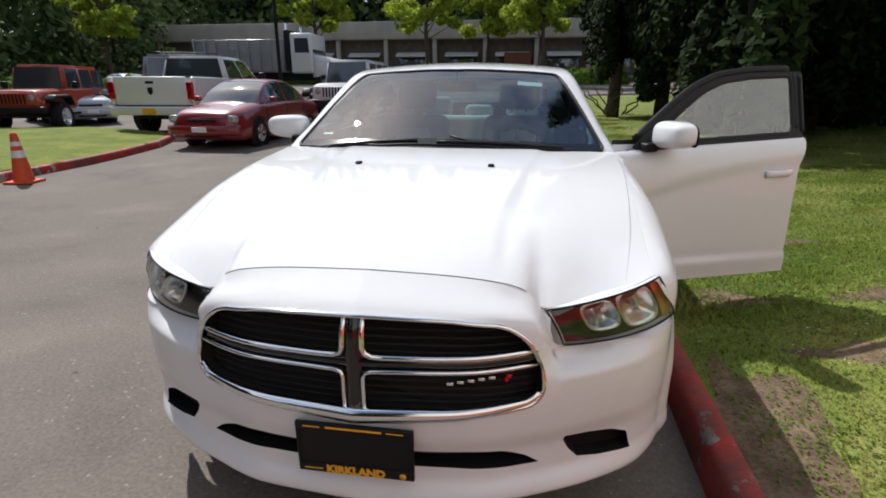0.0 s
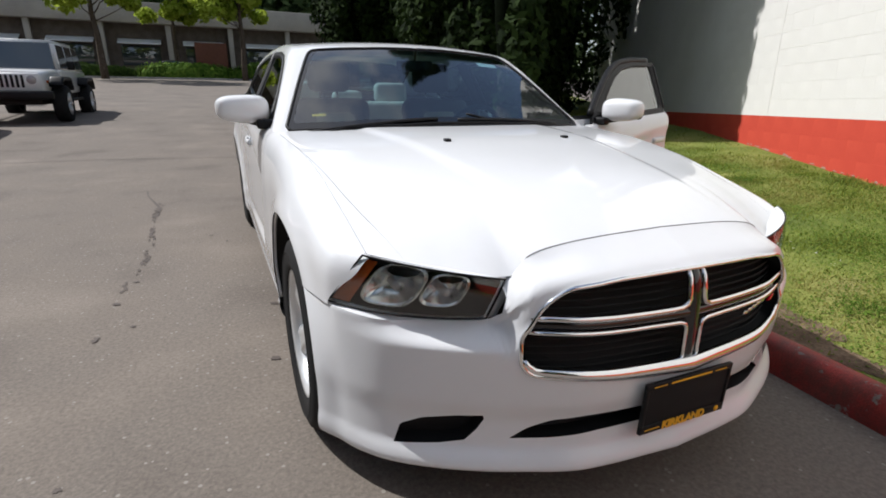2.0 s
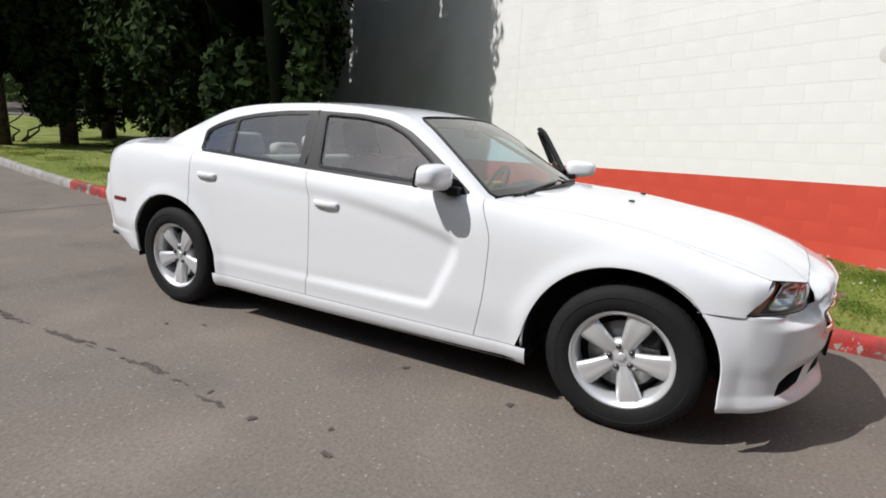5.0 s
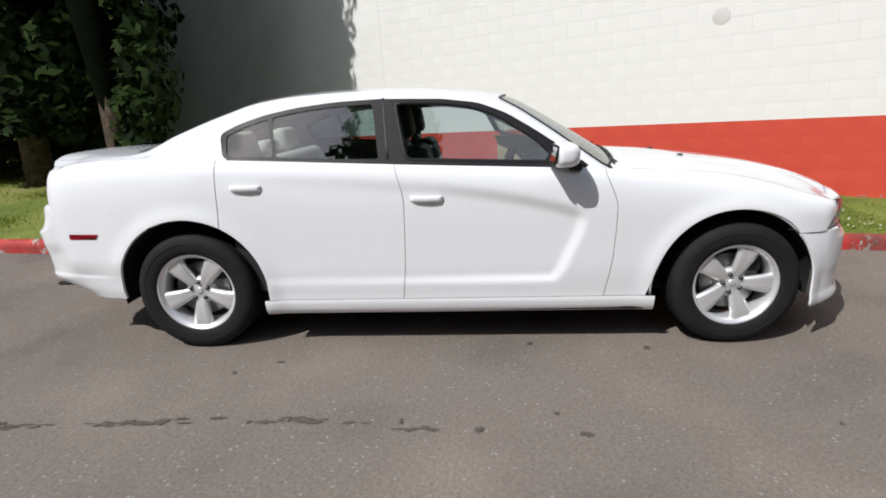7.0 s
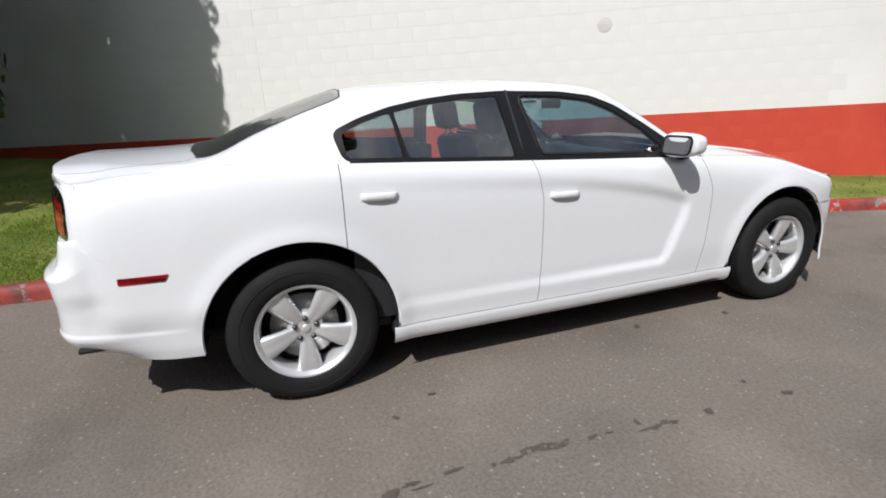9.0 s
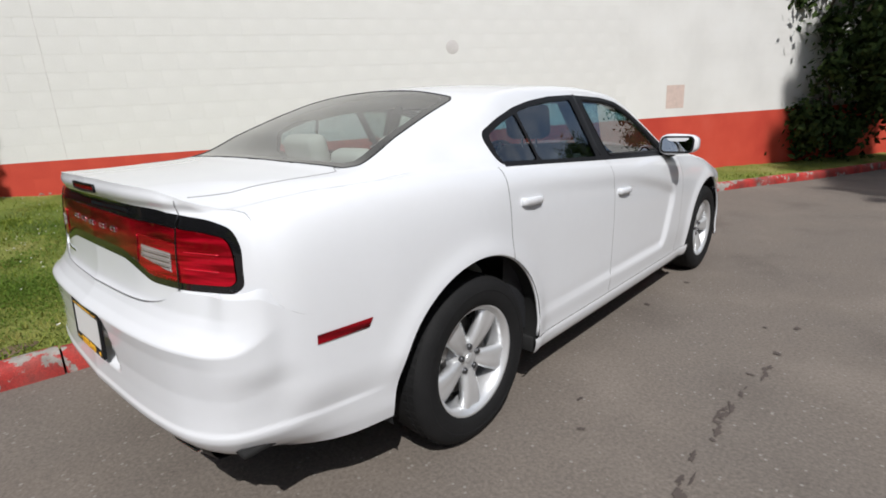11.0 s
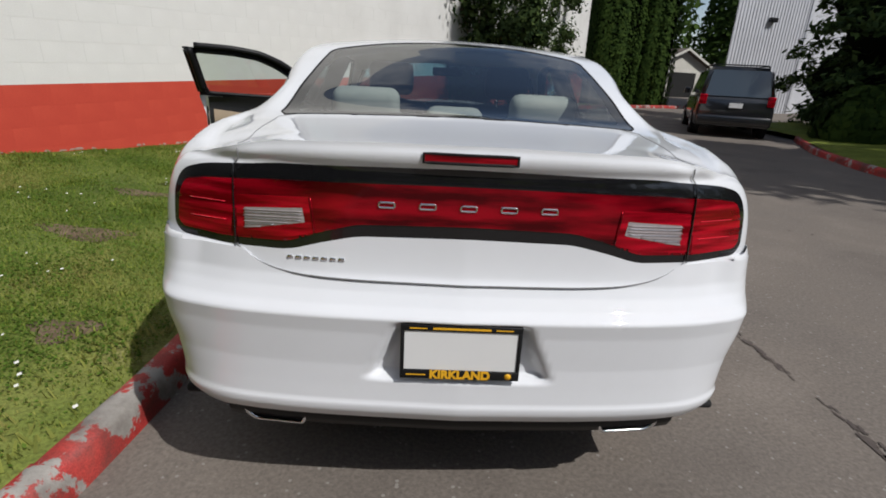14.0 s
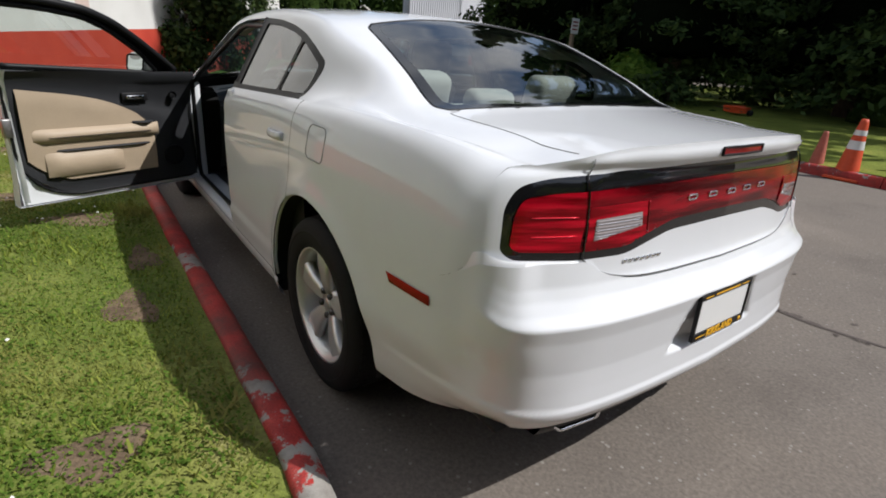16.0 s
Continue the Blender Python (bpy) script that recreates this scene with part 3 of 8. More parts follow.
# ---- front bumper ----
FP_X = spl((0, 0), (.25, .285), (.42, .47), (.58, .64), (.73, .785), (.86, .866), (1, .897))
FP_Y = spl((0, -.888), (.25, -.862), (.42, -.797), (.58, -.712), (.73, -.605), (.86, -.485), (1, -.405))
FRONT_OUT = spl((.215, -.03), (.228, .0), (.245, .010), (.262, .004), (.30, -.02), (.36, -.022), (.44, -.004), (.55, 0), (.68, -.004), (.74, -.014), (.768, -.03), (.79, -.06), (.815, -.108), (.845, -.168))
BUMP_TOP = spl((0, .842), (.2, .835), (.36, .818), (.42, .80), (.472, .745), (.526, .64), (.6, .632), (.75, .636), (.88, .645), (.9, .64))
pf = np.linspace(0, 1, 400)
plan_len = np.concatenate([[0], np.cumsum(np.hypot(np.diff(FP_X(pf)), np.diff(FP_Y(pf))))])
FRONT_LEN = plan_len[-1]


def front_place(s, z):
    p = np.interp(np.abs(s), plan_len, pf)
    x, y = FP_X(p), FP_Y(p)
    e = 1e-3
    tx, ty = FP_X(np.minimum(p + e, 1)) - FP_X(np.maximum(p - e, 0)), FP_Y(np.minimum(p + e, 1)) - FP_Y(np.maximum(p - e, 0))
    ln = np.hypot(tx, ty)
    nx, ny = ty / ln, -tx / ln
    zb = np.minimum(.768, BUMP_TOP(x) - .05)
    t = np.clip((z - zb) / (BUMP_TOP(x) - zb), 0, 1) * (1 - sm((x - .478) / .05))
    o = FRONT_OUT(np.where(t > 0, zb + t * (.845 - zb), z))
    o = np.where(z > .64, o, o * (1 - .8 * sm((p - .55) / .3)))
    set_back = .075 * sm((x - .462) / .055) * sm((z - .58) / .055) * (1 - sm((x - .62) / .26))
    cy, cz, r = ARCH["front"]
    end = cy - np.sqrt(np.clip(r * r - (np.clip(z, cz, .70) - cz) ** 2, 0, None))
    w = sm((p - .86) / .14)
    xx, yy = x + nx * o, y + ny * o + set_back
    swell = .013 * np.exp(-((np.hypot(yy + w * (end + .405) - cy, z - cz) - r) / .055) ** 2) * sm((p - .84) / .08)
    xx = xx + swell + .009 * w
    # the upper edge meets the bonnet
    keep = t * t + (np.clip(4 * t, 0, 1) - t * t) * sm((x - .40) / .05)
    xx = xx + keep * (x - xx)
    yy = yy + t * t * (HOOD_EDGE_Y(x) - .003 - (y - .168 * ny + set_back))
    return np.stack([np.sign(s) * xx, yy + w * (end + .405), z], -1)


def front_outline(pts, sd=1):
    return np.array([(sd * np.interp(np.interp(x, FP_X(pf), pf), pf, plan_len) if x >= 0 else -np.interp(np.interp(-x, FP_X(pf), pf), pf, plan_len), z) for x, z in dense(pts, .005)])


def both(pts):
    return pts + [(-x, z) for x, z in pts[::-1] if x > 0]


GRILLE = both([(0.0, .768), (.25, .762), (.385, .748), (.44, .705), (.478, .62), (.482, .555), (.455, .522), (.25, .502), (0.0, .492)])
INTAKE = both([(0.0, .382), (.30, .388), (.39, .378), (.45, .352), (.492, .320), (.40, .322), (.26, .333), (0.0, .338)])
FOG = [(.548, .392), (.572, .345), (.60, .310), (.66, .296), (.762, .286), (.748, .345), (.70, .370), (.62, .386)]
o_gr, o_in = front_outline(round_poly(GRILLE, .03)), front_outline(INTAKE)
o_fog = {sd: front_outline(FOG) * (sd, 1) for sd in (1, -1)}


def front_label(s, z):
    lab = np.zeros(s.shape, int)
    for k, o in enumerate((o_gr, o_in, o_fog[1], o_fog[-1])):
        lab[inside(s, z, o)] = k + 1
    return lab


su = np.linspace(-1, 1, 151) * FRONT_LEN
S = np.repeat(su[:, None], 64, 1)
tt = np.linspace(0, 1, 64)
xt_ = np.interp(np.abs(su), plan_len, FP_X(pf))
Z = .216 + tt[None, :] * (BUMP_TOP(xt_)[:, None] - .216)
bits = cut_patch(S, Z, front_place, [o_gr, o_in, o_fog[1], o_fog[-1]], front_label, .016)
bumper = raw("front_bumper", *bits[0], PAINT, car)
for sd in (1, -1):
    q = front_place(np.full(30, sd * FRONT_LEN * .9999), np.linspace(.225, .635, 30))
    part("arch_lip", tube([(p[0] - sd * .010, p[1] - .001, p[2]) for p in q], .007, 6), PAINT, bumper)
    v = []
    for x in np.linspace(.40, .492, 14):
        s = float(np.interp(np.interp(x, FP_X(pf), pf), pf, plan_len))
        q = front_place(np.array([s]), np.array([float(BUMP_TOP(x)) - .006]))[0]
        h = (x, float(HOOD_EDGE_Y(x)) + .012, float(HOOD_EDGE_Z(x)) - .003)
        v += [(sd * (q[0] + (h[0] - q[0]) * t), q[1] + .005 + (h[1] - q[1] - .005) * t, q[2] + (h[2] - q[2]) * t) for t in (0, .5, 1)]
    raw("nose_filler", v, grid_faces(14, 3), PAINT, bumper)


def behind(name, poly, depth, material, parent, label=""):
    """A dark pocket behind an opening of the front."""
    ring_ = front_place(poly[:, 0], poly[:, 1])[::2]
    mid = ring_.mean(0)
    n = len(ring_)
    back_ = [(p[0] * .985, p[1] + depth, p[2] + (mid[2] - p[2]) * .06) for p in ring_]
    v = [tuple(p) for p in ring_] + back_
    f = [(k, (k + 1) % n, n + (k + 1) % n, n + k) for k in range(n)] + [tuple(range(n, 2 * n))]
    return raw(name, v, f, material, parent, label, smooth=False)


grille = new("grille")
grille.parent = car
grille["label"] = "black grille with a chrome cross and frame"
behind("mesh_panel", o_gr, .055, DARK, grille)
for sd in (1, -1):
    shelf = []
    for s in np.linspace(.50, .992, 40) * FRONT_LEN:
        x_s = float(np.interp(s, plan_len, FP_X(pf)))
        q = front_place(np.array([s]), np.array([float(BUMP_TOP(x_s)) - .004]))[0]
        for d, up in ((.002, .0), (.02, .010), (.07, .016)):
            shelf.append((sd * (q[0] - d * .55), q[1] + d * .8, q[2] + up))
    raw("bumper_shelf", shelf, grid_faces(40, 3), PAINT, bumper)
strip = []
for x_s in np.linspace(-.435, .435, 61):
    s = math.copysign(float(np.interp(np.interp(abs(x_s), FP_X(pf), pf), pf, plan_len)), x_s)
    q = front_place(np.array([s]), np.array([float(BUMP_TOP(abs(x_s))) - .001]))[0]
    for d, up in ((.001, -.002), (.010, .001), (.035, .008)):
        strip.append((q[0], q[1] + d, q[2] + up))
raw("nose_flange", strip, grid_faces(61, 3), PAINT, bumper)
behind("lower_intake", o_in, .05, BLACK, bumper)
for sd in (1, -1):
    behind("fog_lamp_pocket", o_fog[sd], .045, BLACK, bumper)
loop = front_place(o_gr[:, 0], o_gr[:, 1])
part("chrome_frame", tube(loop[::2] + np.array((0, -.001, 0)), .006, 8, True), CHROME, grille)
low = [p for p in loop if p[2] < .555]
low = sorted(low, key=lambda p: p[0])
part("chrome_lip", tube([(p[0] * .99, p[1], p[2] + .010) for p in low[::3]], lambda t: .009 + .014 * math.sin(math.pi * t), 8, flat=(1.0, .8)), CHROME, grille)


def on_grille(x, z, d=0.0):
    s = math.copysign(float(np.interp(np.interp(abs(x), FP_X(pf), pf), pf, plan_len)), x)
    q = front_place(np.array([s]), np.array([z]))[0]
    return (q[0], q[1] + d, q[2])


# the cross, and the chrome edges of the four openings
bar_z = lambda x: .645 + .010 * (abs(x) / .48) ** 2
v = []
for x in np.linspace(-.475, .475, 60):
    for dz in (-.018, -.006, .006, .018):
        v.append(on_grille(x, bar_z(x) + dz, .010 + (.010 if abs(dz) > .01 else 0)))
raw("cross_bar", v, grid_faces(60, 4), BLACK_GLOSS, grille)
v = []
for z in np.linspace(.495, .765, 20):
    for x in (-.023, -.009, .009, .023):
        v.append(on_grille(x, z, .004 + (.012 if abs(x) > .02 else 0)))
raw("cross_post", v, grid_faces(20, 4), BLACK_GLOSS, grille)
for sx in (1, -1):
    up = [(.026, .768), (.026, .690), (.032, .674), (.05, .666), (.08, .6645)] + [(x, bar_z(x) + .019) for x in np.linspace(.12, .46, 10)]
    dn = [(.026, .497), (.026, .606), (.032, .620), (.05, .625), (.08, .6255)] + [(x, bar_z(x) - .019) for x in np.linspace(.12, .468, 10)]
    for line_, r in ((up, .0085), (dn, .0065)):
        pts = [on_grille(sx * x, z, .008) for x, z in dense(line_, .02, False)]
        part("chrome_edge", tube(pts, r, 7), CHROME, grille)
for z in np.linspace(.525, .745, 12):
    xs = np.linspace(-.46, .46, 25)
    w = .455 if z > .6 else .46
    part("mesh_wire", tube([on_grille(x * w / .46, z, .042) for x in xs], .003, 5), DARK, grille)
for k in range(5):
    bm = box_bm((.235 + k * .026, -.852 + k * .0065, .588 + k * .003), (.253 + k * .026, -.846 + k * .0065, .598 + k * .003), .002)
    part("badge_bar", bm, CHROME, grille)
part("badge_stripe", prism([(.372, .598), (.386, .598), (.400, .618), (.386, .618)], .006, "y", -.825), RED_LENS, grille)

# ---- headlamps ----
def lamp_place(u, v, d=0.0):
    """u from the inner to the outer edge, v from the lower to the upper."""
    low_ = np.array((.532, -.702, .648)) * (1 - u) + np.array((.878, -.452, .652)) * u
    high = np.array((.480, -.700, .744)) * (1 - u) + np.array((.800, -.528, .794)) * u
    bow = 4 * u * (1 - u)
    q = low_ * (1 - v) + high * v
    return q + np.array((.02, -.035, 0)) * bow + np.array((.5, -.8, .1)) * (.01 * 4 * v * (1 - v)) + np.array((-.45, .85, -.05)) * d + np.array((0, 0, .008 * bow * v))


for sd in (1, -1):
    lamp = new("headlamp")
    lamp.parent = car
    lamp["label"] = "clear headlamp with two chrome bowls and an amber corner"
    m3 = lambda q: (sd * q[0], q[1], q[2])
    us, vs = np.linspace(0, 1, 26), np.linspace(0, 1, 12)
    v = []
    for t in np.linspace(-.04, 1.04, 10):
        q = lamp_place(0, t)
        v += [m3(q + np.array((.006, .006, 0))), m3(q + np.array((-.02, .008, 0))), m3(q + np.array((-.04, .014, 0)))]
    raw("lamp_return", v, grid_faces(10, 3), PAINT, lamp, "white edge beside the lamp")
    glazing = raw("lens", [m3(lamp_place(u, v)) for u in us for v in vs], grid_faces(26, 12), GLASS_CLEAR, lamp)
    glazing.visible_shadow = False
    raw("housing", [m3(lamp_place(u, v, .02 + .05 * math.sin(math.pi * min(1, max(0, v * 1.1))))) for u in us for v in vs], grid_faces(26, 12), BLACK, lamp, "dark grey lamp housing")
    brow = []
    for u in np.linspace(.0, 1.0, 24):
        q = lamp_place(u, 1.0)
        x = min(.778, max(.466, q[0]))
        b_ = np.array((x, float(HOOD_EDGE_Y(x)), float(HOOD_EDGE_Z(x))))
        brow += [m3(b_ + np.array((0, .012, .002))), m3(b_), m3((b_ + q) / 2 + np.array((0, 0, .001))), m3(q + np.array((0, .001, .001)))]
    raw("lamp_brow", brow, grid_faces(24, 4), PAINT, car)
    edge = [lamp_place(u, 0) for u in us] + [lamp_place(1, v) for v in vs[1:]] + [lamp_place(u, 1) for u in us[::-1][1:]] + [lamp_place(0, v) for v in vs[::-1][1:-1]]
    part("gasket", tube([m3(q) for q in edge], .003, 6, True), BLACK, lamp)
    raw("amber_reflector", [m3(lamp_place(u, v, .012)) for u in np.linspace(.865, .99, 8) for v in np.linspace(.05, .93, 8)], grid_faces(8, 8), AMBER, lamp, "amber side reflector")
    for cu, ru, rv in ((.66, .185, .44), (.335, .135, .36)):
        prof = []
        for rr, dd in ((1.0, .010), (.93, .008), (.86, .022), (.6, .05), (.25, .06), (0.0, .055)):
            ringp = []
            for k in range(28):
                a = 2 * math.pi * k / 28
                c, s = math.cos(a), math.sin(a)
                c, s = math.copysign(abs(c) ** .65, c), math.copysign(abs(s) ** .65, s)
                ringp.append(m3(lamp_place(cu + ru * rr * c, (.56 if ru > .15 else .60) + rv * rr * s, dd)))
            prof.append(ringp)
        v = [q for r_ in prof for q in r_]
        f = [(i * 28 + k, i * 28 + (k + 1) % 28, (i + 1) * 28 + (k + 1) % 28, (i + 1) * 28 + k) for i in range(5) for k in range(28)]
        raw("reflector_bowl", v, f, BOWL, lamp, "chrome reflector bowl")
        part("bowl_ring", tube([Vector(q) for q in prof[1]], .002, 6, True), CHROME, lamp)
        part("bulb", lathe([(0, -.02), (.010, -.018), (.012, 0), (.012, .03)], 12, "y"), CLEAR_LENS, lamp).location = Vector(m3(lamp_place(cu, .54, .035)))

# ---- rear of the sedan ----
RP_X = spl((0, 0), (.3, .35), (.5, .57), (.64, .728), (.72, .80), (.79, .842), (.9, .883), (1, .922))
RP_Y = spl((0, 4.125), (.3, 4.112), (.5, 4.09), (.64, 4.048), (.72, 4.0), (.79, 3.922), (.9, 3.75), (1, 3.495))
REAR_FOOT = spl((.29, -.17), (.335, -.085), (.36, -.05), (.40, -.020), (.425, -.008), (.45, -.006))
REAR_FACE = [(.45, -.006), (.50, -.009), (.56, -.011), (.66, -.005), (.705, .002), (.712, -.003), (.73, -.024), (.76, -.047), (.79, -.062), (.85, -.075)]
REAR_OUT = lambda z: np.where(z < .45, REAR_FOOT(z), np.interp(z, *zip(*REAR_FACE)))
REAR_TOP = spl((0, .782), (.40, .786), (.50, .797), (.57, .825), (.60, .845), (.80, .847), (.848, .845), (.862, .815), (.875, .783), (.885, .766), (.905, .75), (.925, .742))
rear_len = np.concatenate([[0], np.cumsum(np.hypot(np.diff(RP_X(pf)), np.diff(RP_Y(pf))))])


def rear_crease(p):
    return .702 + .074 * sm((p - .74) / .14)


def rear_place(s, z):
    p = np.interp(np.abs(s), rear_len, pf)
    x, y = RP_X(p), RP_Y(p)
    e = 1e-3
    tx, ty = RP_X(np.minimum(p + e, 1)) - RP_X(np.maximum(p - e, 0)), RP_Y(np.minimum(p + e, 1)) - RP_Y(np.maximum(p - e, 0))
    ln = np.hypot(tx, ty)
    nx, ny = -ty / ln, tx / ln
    zc = rear_crease(p)
    o = REAR_OUT(np.where(z > zc, .705 + (z - zc), np.where(z > .45, .45 + (z - .45) * .255 / (zc - .45), z)))
    high = sm((z - .58) / .08)
    o = o * ((1 - high) * (1 - .85 * sm((p - .78) / .18)) + high * (1 - sm((p - .64) / .2)))
    # a sharp shoulder runs round the corner and climbs to the lamp
    up_, down_ = np.clip(1 - (z - zc) / np.maximum(.03, REAR_TOP(x) - zc), 0, 1), np.clip(1 - (zc - z) / .30, 0, 1)
    o = o + .008 * np.where(z > zc, up_, down_) * sm((p - .60) / .14) * (1 - sm((p - .77) / .10))
    o = o + .006 * sm((.452 - z) / .012) * (.4 + .6 * sm((z - .33) / .08)) * (1 - sm((p - .93) / .07))
    o = o - .022 * sm((.66 - z) / .26) * sm((p - .55) / .22) * (1 - .3 * sm((p - .92) / .08))
    # the hollow for the number plate
    ex = sm((.255 - .08 * (z - .52) / .18 - x) / .035) * sm((z - .515) / .02) * sm((.70 - z) / .02)
    o = o - .035 * ex
    cy, cz, r = ARCH["rear"]
    end = cy + np.sqrt(np.clip(r * r - (np.clip(z, cz, .742) - cz) ** 2, 0, None))
    w = sm((p - .88) / .12)
    yy = y + ny * o + w * (end - 3.495)
    swell = .013 * np.exp(-((np.hypot(yy - cy, z - cz) - r) / .055) ** 2) * sm((p - .84) / .08) * sm((z - .58) / .14)
    xx = x + nx * o + swell + w * (.004 + .012 * sm((z - .6) / .12))
    # the end runs flush into the quarter panel
    flush = sm((p - .80) / .10) * sm((z - .40) / .16)
    flat_ = [flank_x(b, c) if f > 0 else a for a, b, c, f in zip(xx.ravel(), yy.ravel(), z.ravel(), flush.ravel())]
    xx = xx + flush * (np.reshape(flat_, xx.shape) - xx)
    return np.stack([np.sign(s) * xx, yy, z], -1)


su = np.linspace(-1, 1, 171) * rear_len[-1]
xr = np.interp(np.abs(su), rear_len, RP_X(pf))
Zlow = .388 - .080 * sm((xr - .62) / .22)
Zc = np.minimum(rear_crease(np.interp(np.abs(su), rear_len, pf)), REAR_TOP(xr) - .012)
Zr = np.concatenate([Zlow[:, None] + np.linspace(0, 1, 56)[None, :-1] * (Zc - Zlow)[:, None], Zc[:, None] + np.linspace(0, 1, 25)[None, :] * (REAR_TOP(xr) - Zc)[:, None]], 1)
P = rear_place(np.repeat(su[:, None], 80, 1), Zr).reshape(-1, 3)
rear_bumper = raw("rear_bumper", P, grid_faces(171, 80, True), PAINT, car)
for sd in (1, -1):
    q = rear_place(np.full(30, sd * rear_len[-1] * .9999), np.linspace(.315, .738, 30))
    part("arch_lip", tube([(p[0] - sd * .010, p[1] + .001, p[2]) for p in q], .007, 6), PAINT, rear_bumper)
for sd in (1, -1):
    v = []
    for p in np.linspace(.72, .86, 22):
        s = float(np.interp(p, pf, rear_len))
        z = float(REAR_TOP(RP_X(p)))
        q = rear_place(np.array([s * sd]), np.array([z]))[0]
        tall = .012 + .033 * float(sm((p - .76) / .1))
        for up_, d in ((-.004, .0015), (.008, .004), (tall, .010)):
            v.append((q[0] - sd * d, q[1] - d * .4, q[2] + up_))
    raw("bumper_flange", v, grid_faces(22, 3), PAINT, rear_bumper)
v = []
for x in np.linspace(-.66, .66, 30):
    y = float(np.interp(abs(x), RP_X(pf), RP_Y(pf)))
    for dy, z in ((-.045, .405), (-.05, .375), (-.058, .345), (-.075, .315), (-.30, .285)):
        v.append((x, y + dy, z))
raw("valance", v, grid_faces(30, 5), BLACK, rear_bumper, "black lower valance")

# upright tail panel with the lamps
TAIL_P = spl((0, 4.125), (.4, 4.112), (.7, 4.062), (.85, 3.992), (.93, 3.941), (.97, 3.907), (.99, 3.884), (1, 3.865))
TAIL_OUT = spl((.77, -.045), (.80, -.066), (.86, -.076), (.95, -.082), (1.04, -.088), (1.07, -.092), (1.095, -.080), (1.115, -.076), (1.14, -.084))


def tail_edge(z):
    xs, zs, arc = side_section(3.865)
    return np.interp(z, zs, xs)


def tail_place(p, t):
    zt = np.array([float(canopy_z(np.array(abs(q) * .755), np.array(4.0))) for q in np.atleast_1d(p).ravel()]).reshape(np.shape(p))
    zb = REAR_TOP(np.abs(p) * .848)
    z = zb + (zt - zb) * t
    x = p * tail_edge(z)
    y = TAIL_P(np.abs(p)) + TAIL_OUT(z) * (1 - np.abs(p) ** 4)
    top = sm((t - .9) / .1)
    y = y * (1 - top) + top * TAIL_Y(np.abs(p) * .755)
    return np.stack([x, y, z], -1)


def tail_xz(x, z):
    """Surface coordinates of a place on the tail."""
    e = float(tail_edge(min(z, 1.06)))
    p = max(-1, min(1, x / e))
    zt, zb = float(canopy_z(np.array(abs(p) * .755), np.array(4.0))), float(REAR_TOP(abs(p) * .848))
    return p, (z - zb) / (zt - zb)


def tail_outline(pts):
    # scaled so that both coordinates are about metres
    return np.array([(q[0] * .8, q[1] * .3) for q in (tail_xz(x, z) for x, z in dense(pts, .005))])


def tail_pts(pts, lift=0.0, closed=True):
    out = []
    for x, z in dense(pts, .012, closed):
        p, t = tail_xz(x, z)
        q = tail_place(np.array([p]), np.array([t]))[0]
        out.append((q[0] * (1 + lift), q[1] + lift, q[2]))
    return out


SURROUND = both([(0.0, 1.080), (.5, 1.070), (.70, 1.05), (.765, 1.03), (.795, .98), (.802, .875), (.775, .852), (.60, .850), (.46, .850), (.37, .876), (.28, .896), (0.0, .902)])
LENS = both([(0.0, 1.037), (.5, 1.03), (.68, 1.018), (.755, 1.005), (.776, .965), (.784, .89), (.768, .875), (.60, .872), (.46, .873), (.37, .905), (.28, .928), (0.0, .935)])
REVERSE = [(.414, .926), (.575, .898), (.573, .953), (.420, .963)]
o_sur, o_len = tail_outline(round_poly(SURROUND, .03)), tail_outline(round_poly(LENS, .025))
o_rev = {sd: tail_outline([(sd * x, z) for x, z in REVERSE]) for sd in (1, -1)}
o_block = {sd: tail_outline([(sd * x, z) for x, z in [(.392, .900), (.46, .884), (.596, .878), (.596, .985), (.404, .992)]]) for sd in (1, -1)}
o_outer = {sd: tail_outline([(sd * x, z) for x, z in [(.60, .80), (.60, 1.2), (.9, 1.2), (.9, .80)]]) for sd in (1, -1)}

BOOT_FOOT = spl((0, .784), (.25, .785), (.40, .789), (.48, .797), (.54, .814), (.58, .836), (.60, .855))


def tail_label(a, b):
    lab = np.zeros(a.shape, int)
    lab[inside(a, b, o_sur)] = 1
    m_len = inside(a, b, o_len)
    lab[m_len] = 2
    for sd in (1, -1):
        lab[m_len & (a * sd > .8 * .60 / .82 * 1.0) & inside(a, b, o_outer[sd])] = 3
        lab[m_len & (lab != 3) & inside(a, b, o_block[sd])] = 5
        lab[inside(a, b, o_rev[sd])] = 4
    return lab


pp, tq = np.linspace(-1, 1, 221), np.linspace(0, 1, 56)
A = np.repeat(pp[:, None], 56, 1) * .8
B = np.repeat(tq[None, :], 221, 0) * .3
bits = cut_patch(A, B, lambda a, b: tail_place(a / .8, b / .3), [o_sur, o_len, o_rev[1], o_rev[-1], o_outer[1], o_outer[-1], o_block[1], o_block[-1]], tail_label, .010)
raw("tail_panel", *bits[0], PAINT, car)
ledge = []
for x in np.linspace(-.846, .846, 91):
    z = float(REAR_TOP(abs(x)))
    s = float(np.interp(np.interp(abs(x), RP_X(pf), pf), pf, rear_len))
    q0 = rear_place(np.array([math.copysign(s, x)]), np.array([z - .002]))[0]
    q1 = tail_place(np.array([x / .848]), np.array([.012]))[0]
    ledge += [q0 - np.array((0, .001, 0)), (q0 + q1) / 2 + np.array((0, 0, .001)), q1 - np.array((0, .001, 0))]
raw("bumper_ledge", ledge, grid_faces(91, 3, True), PAINT, car)
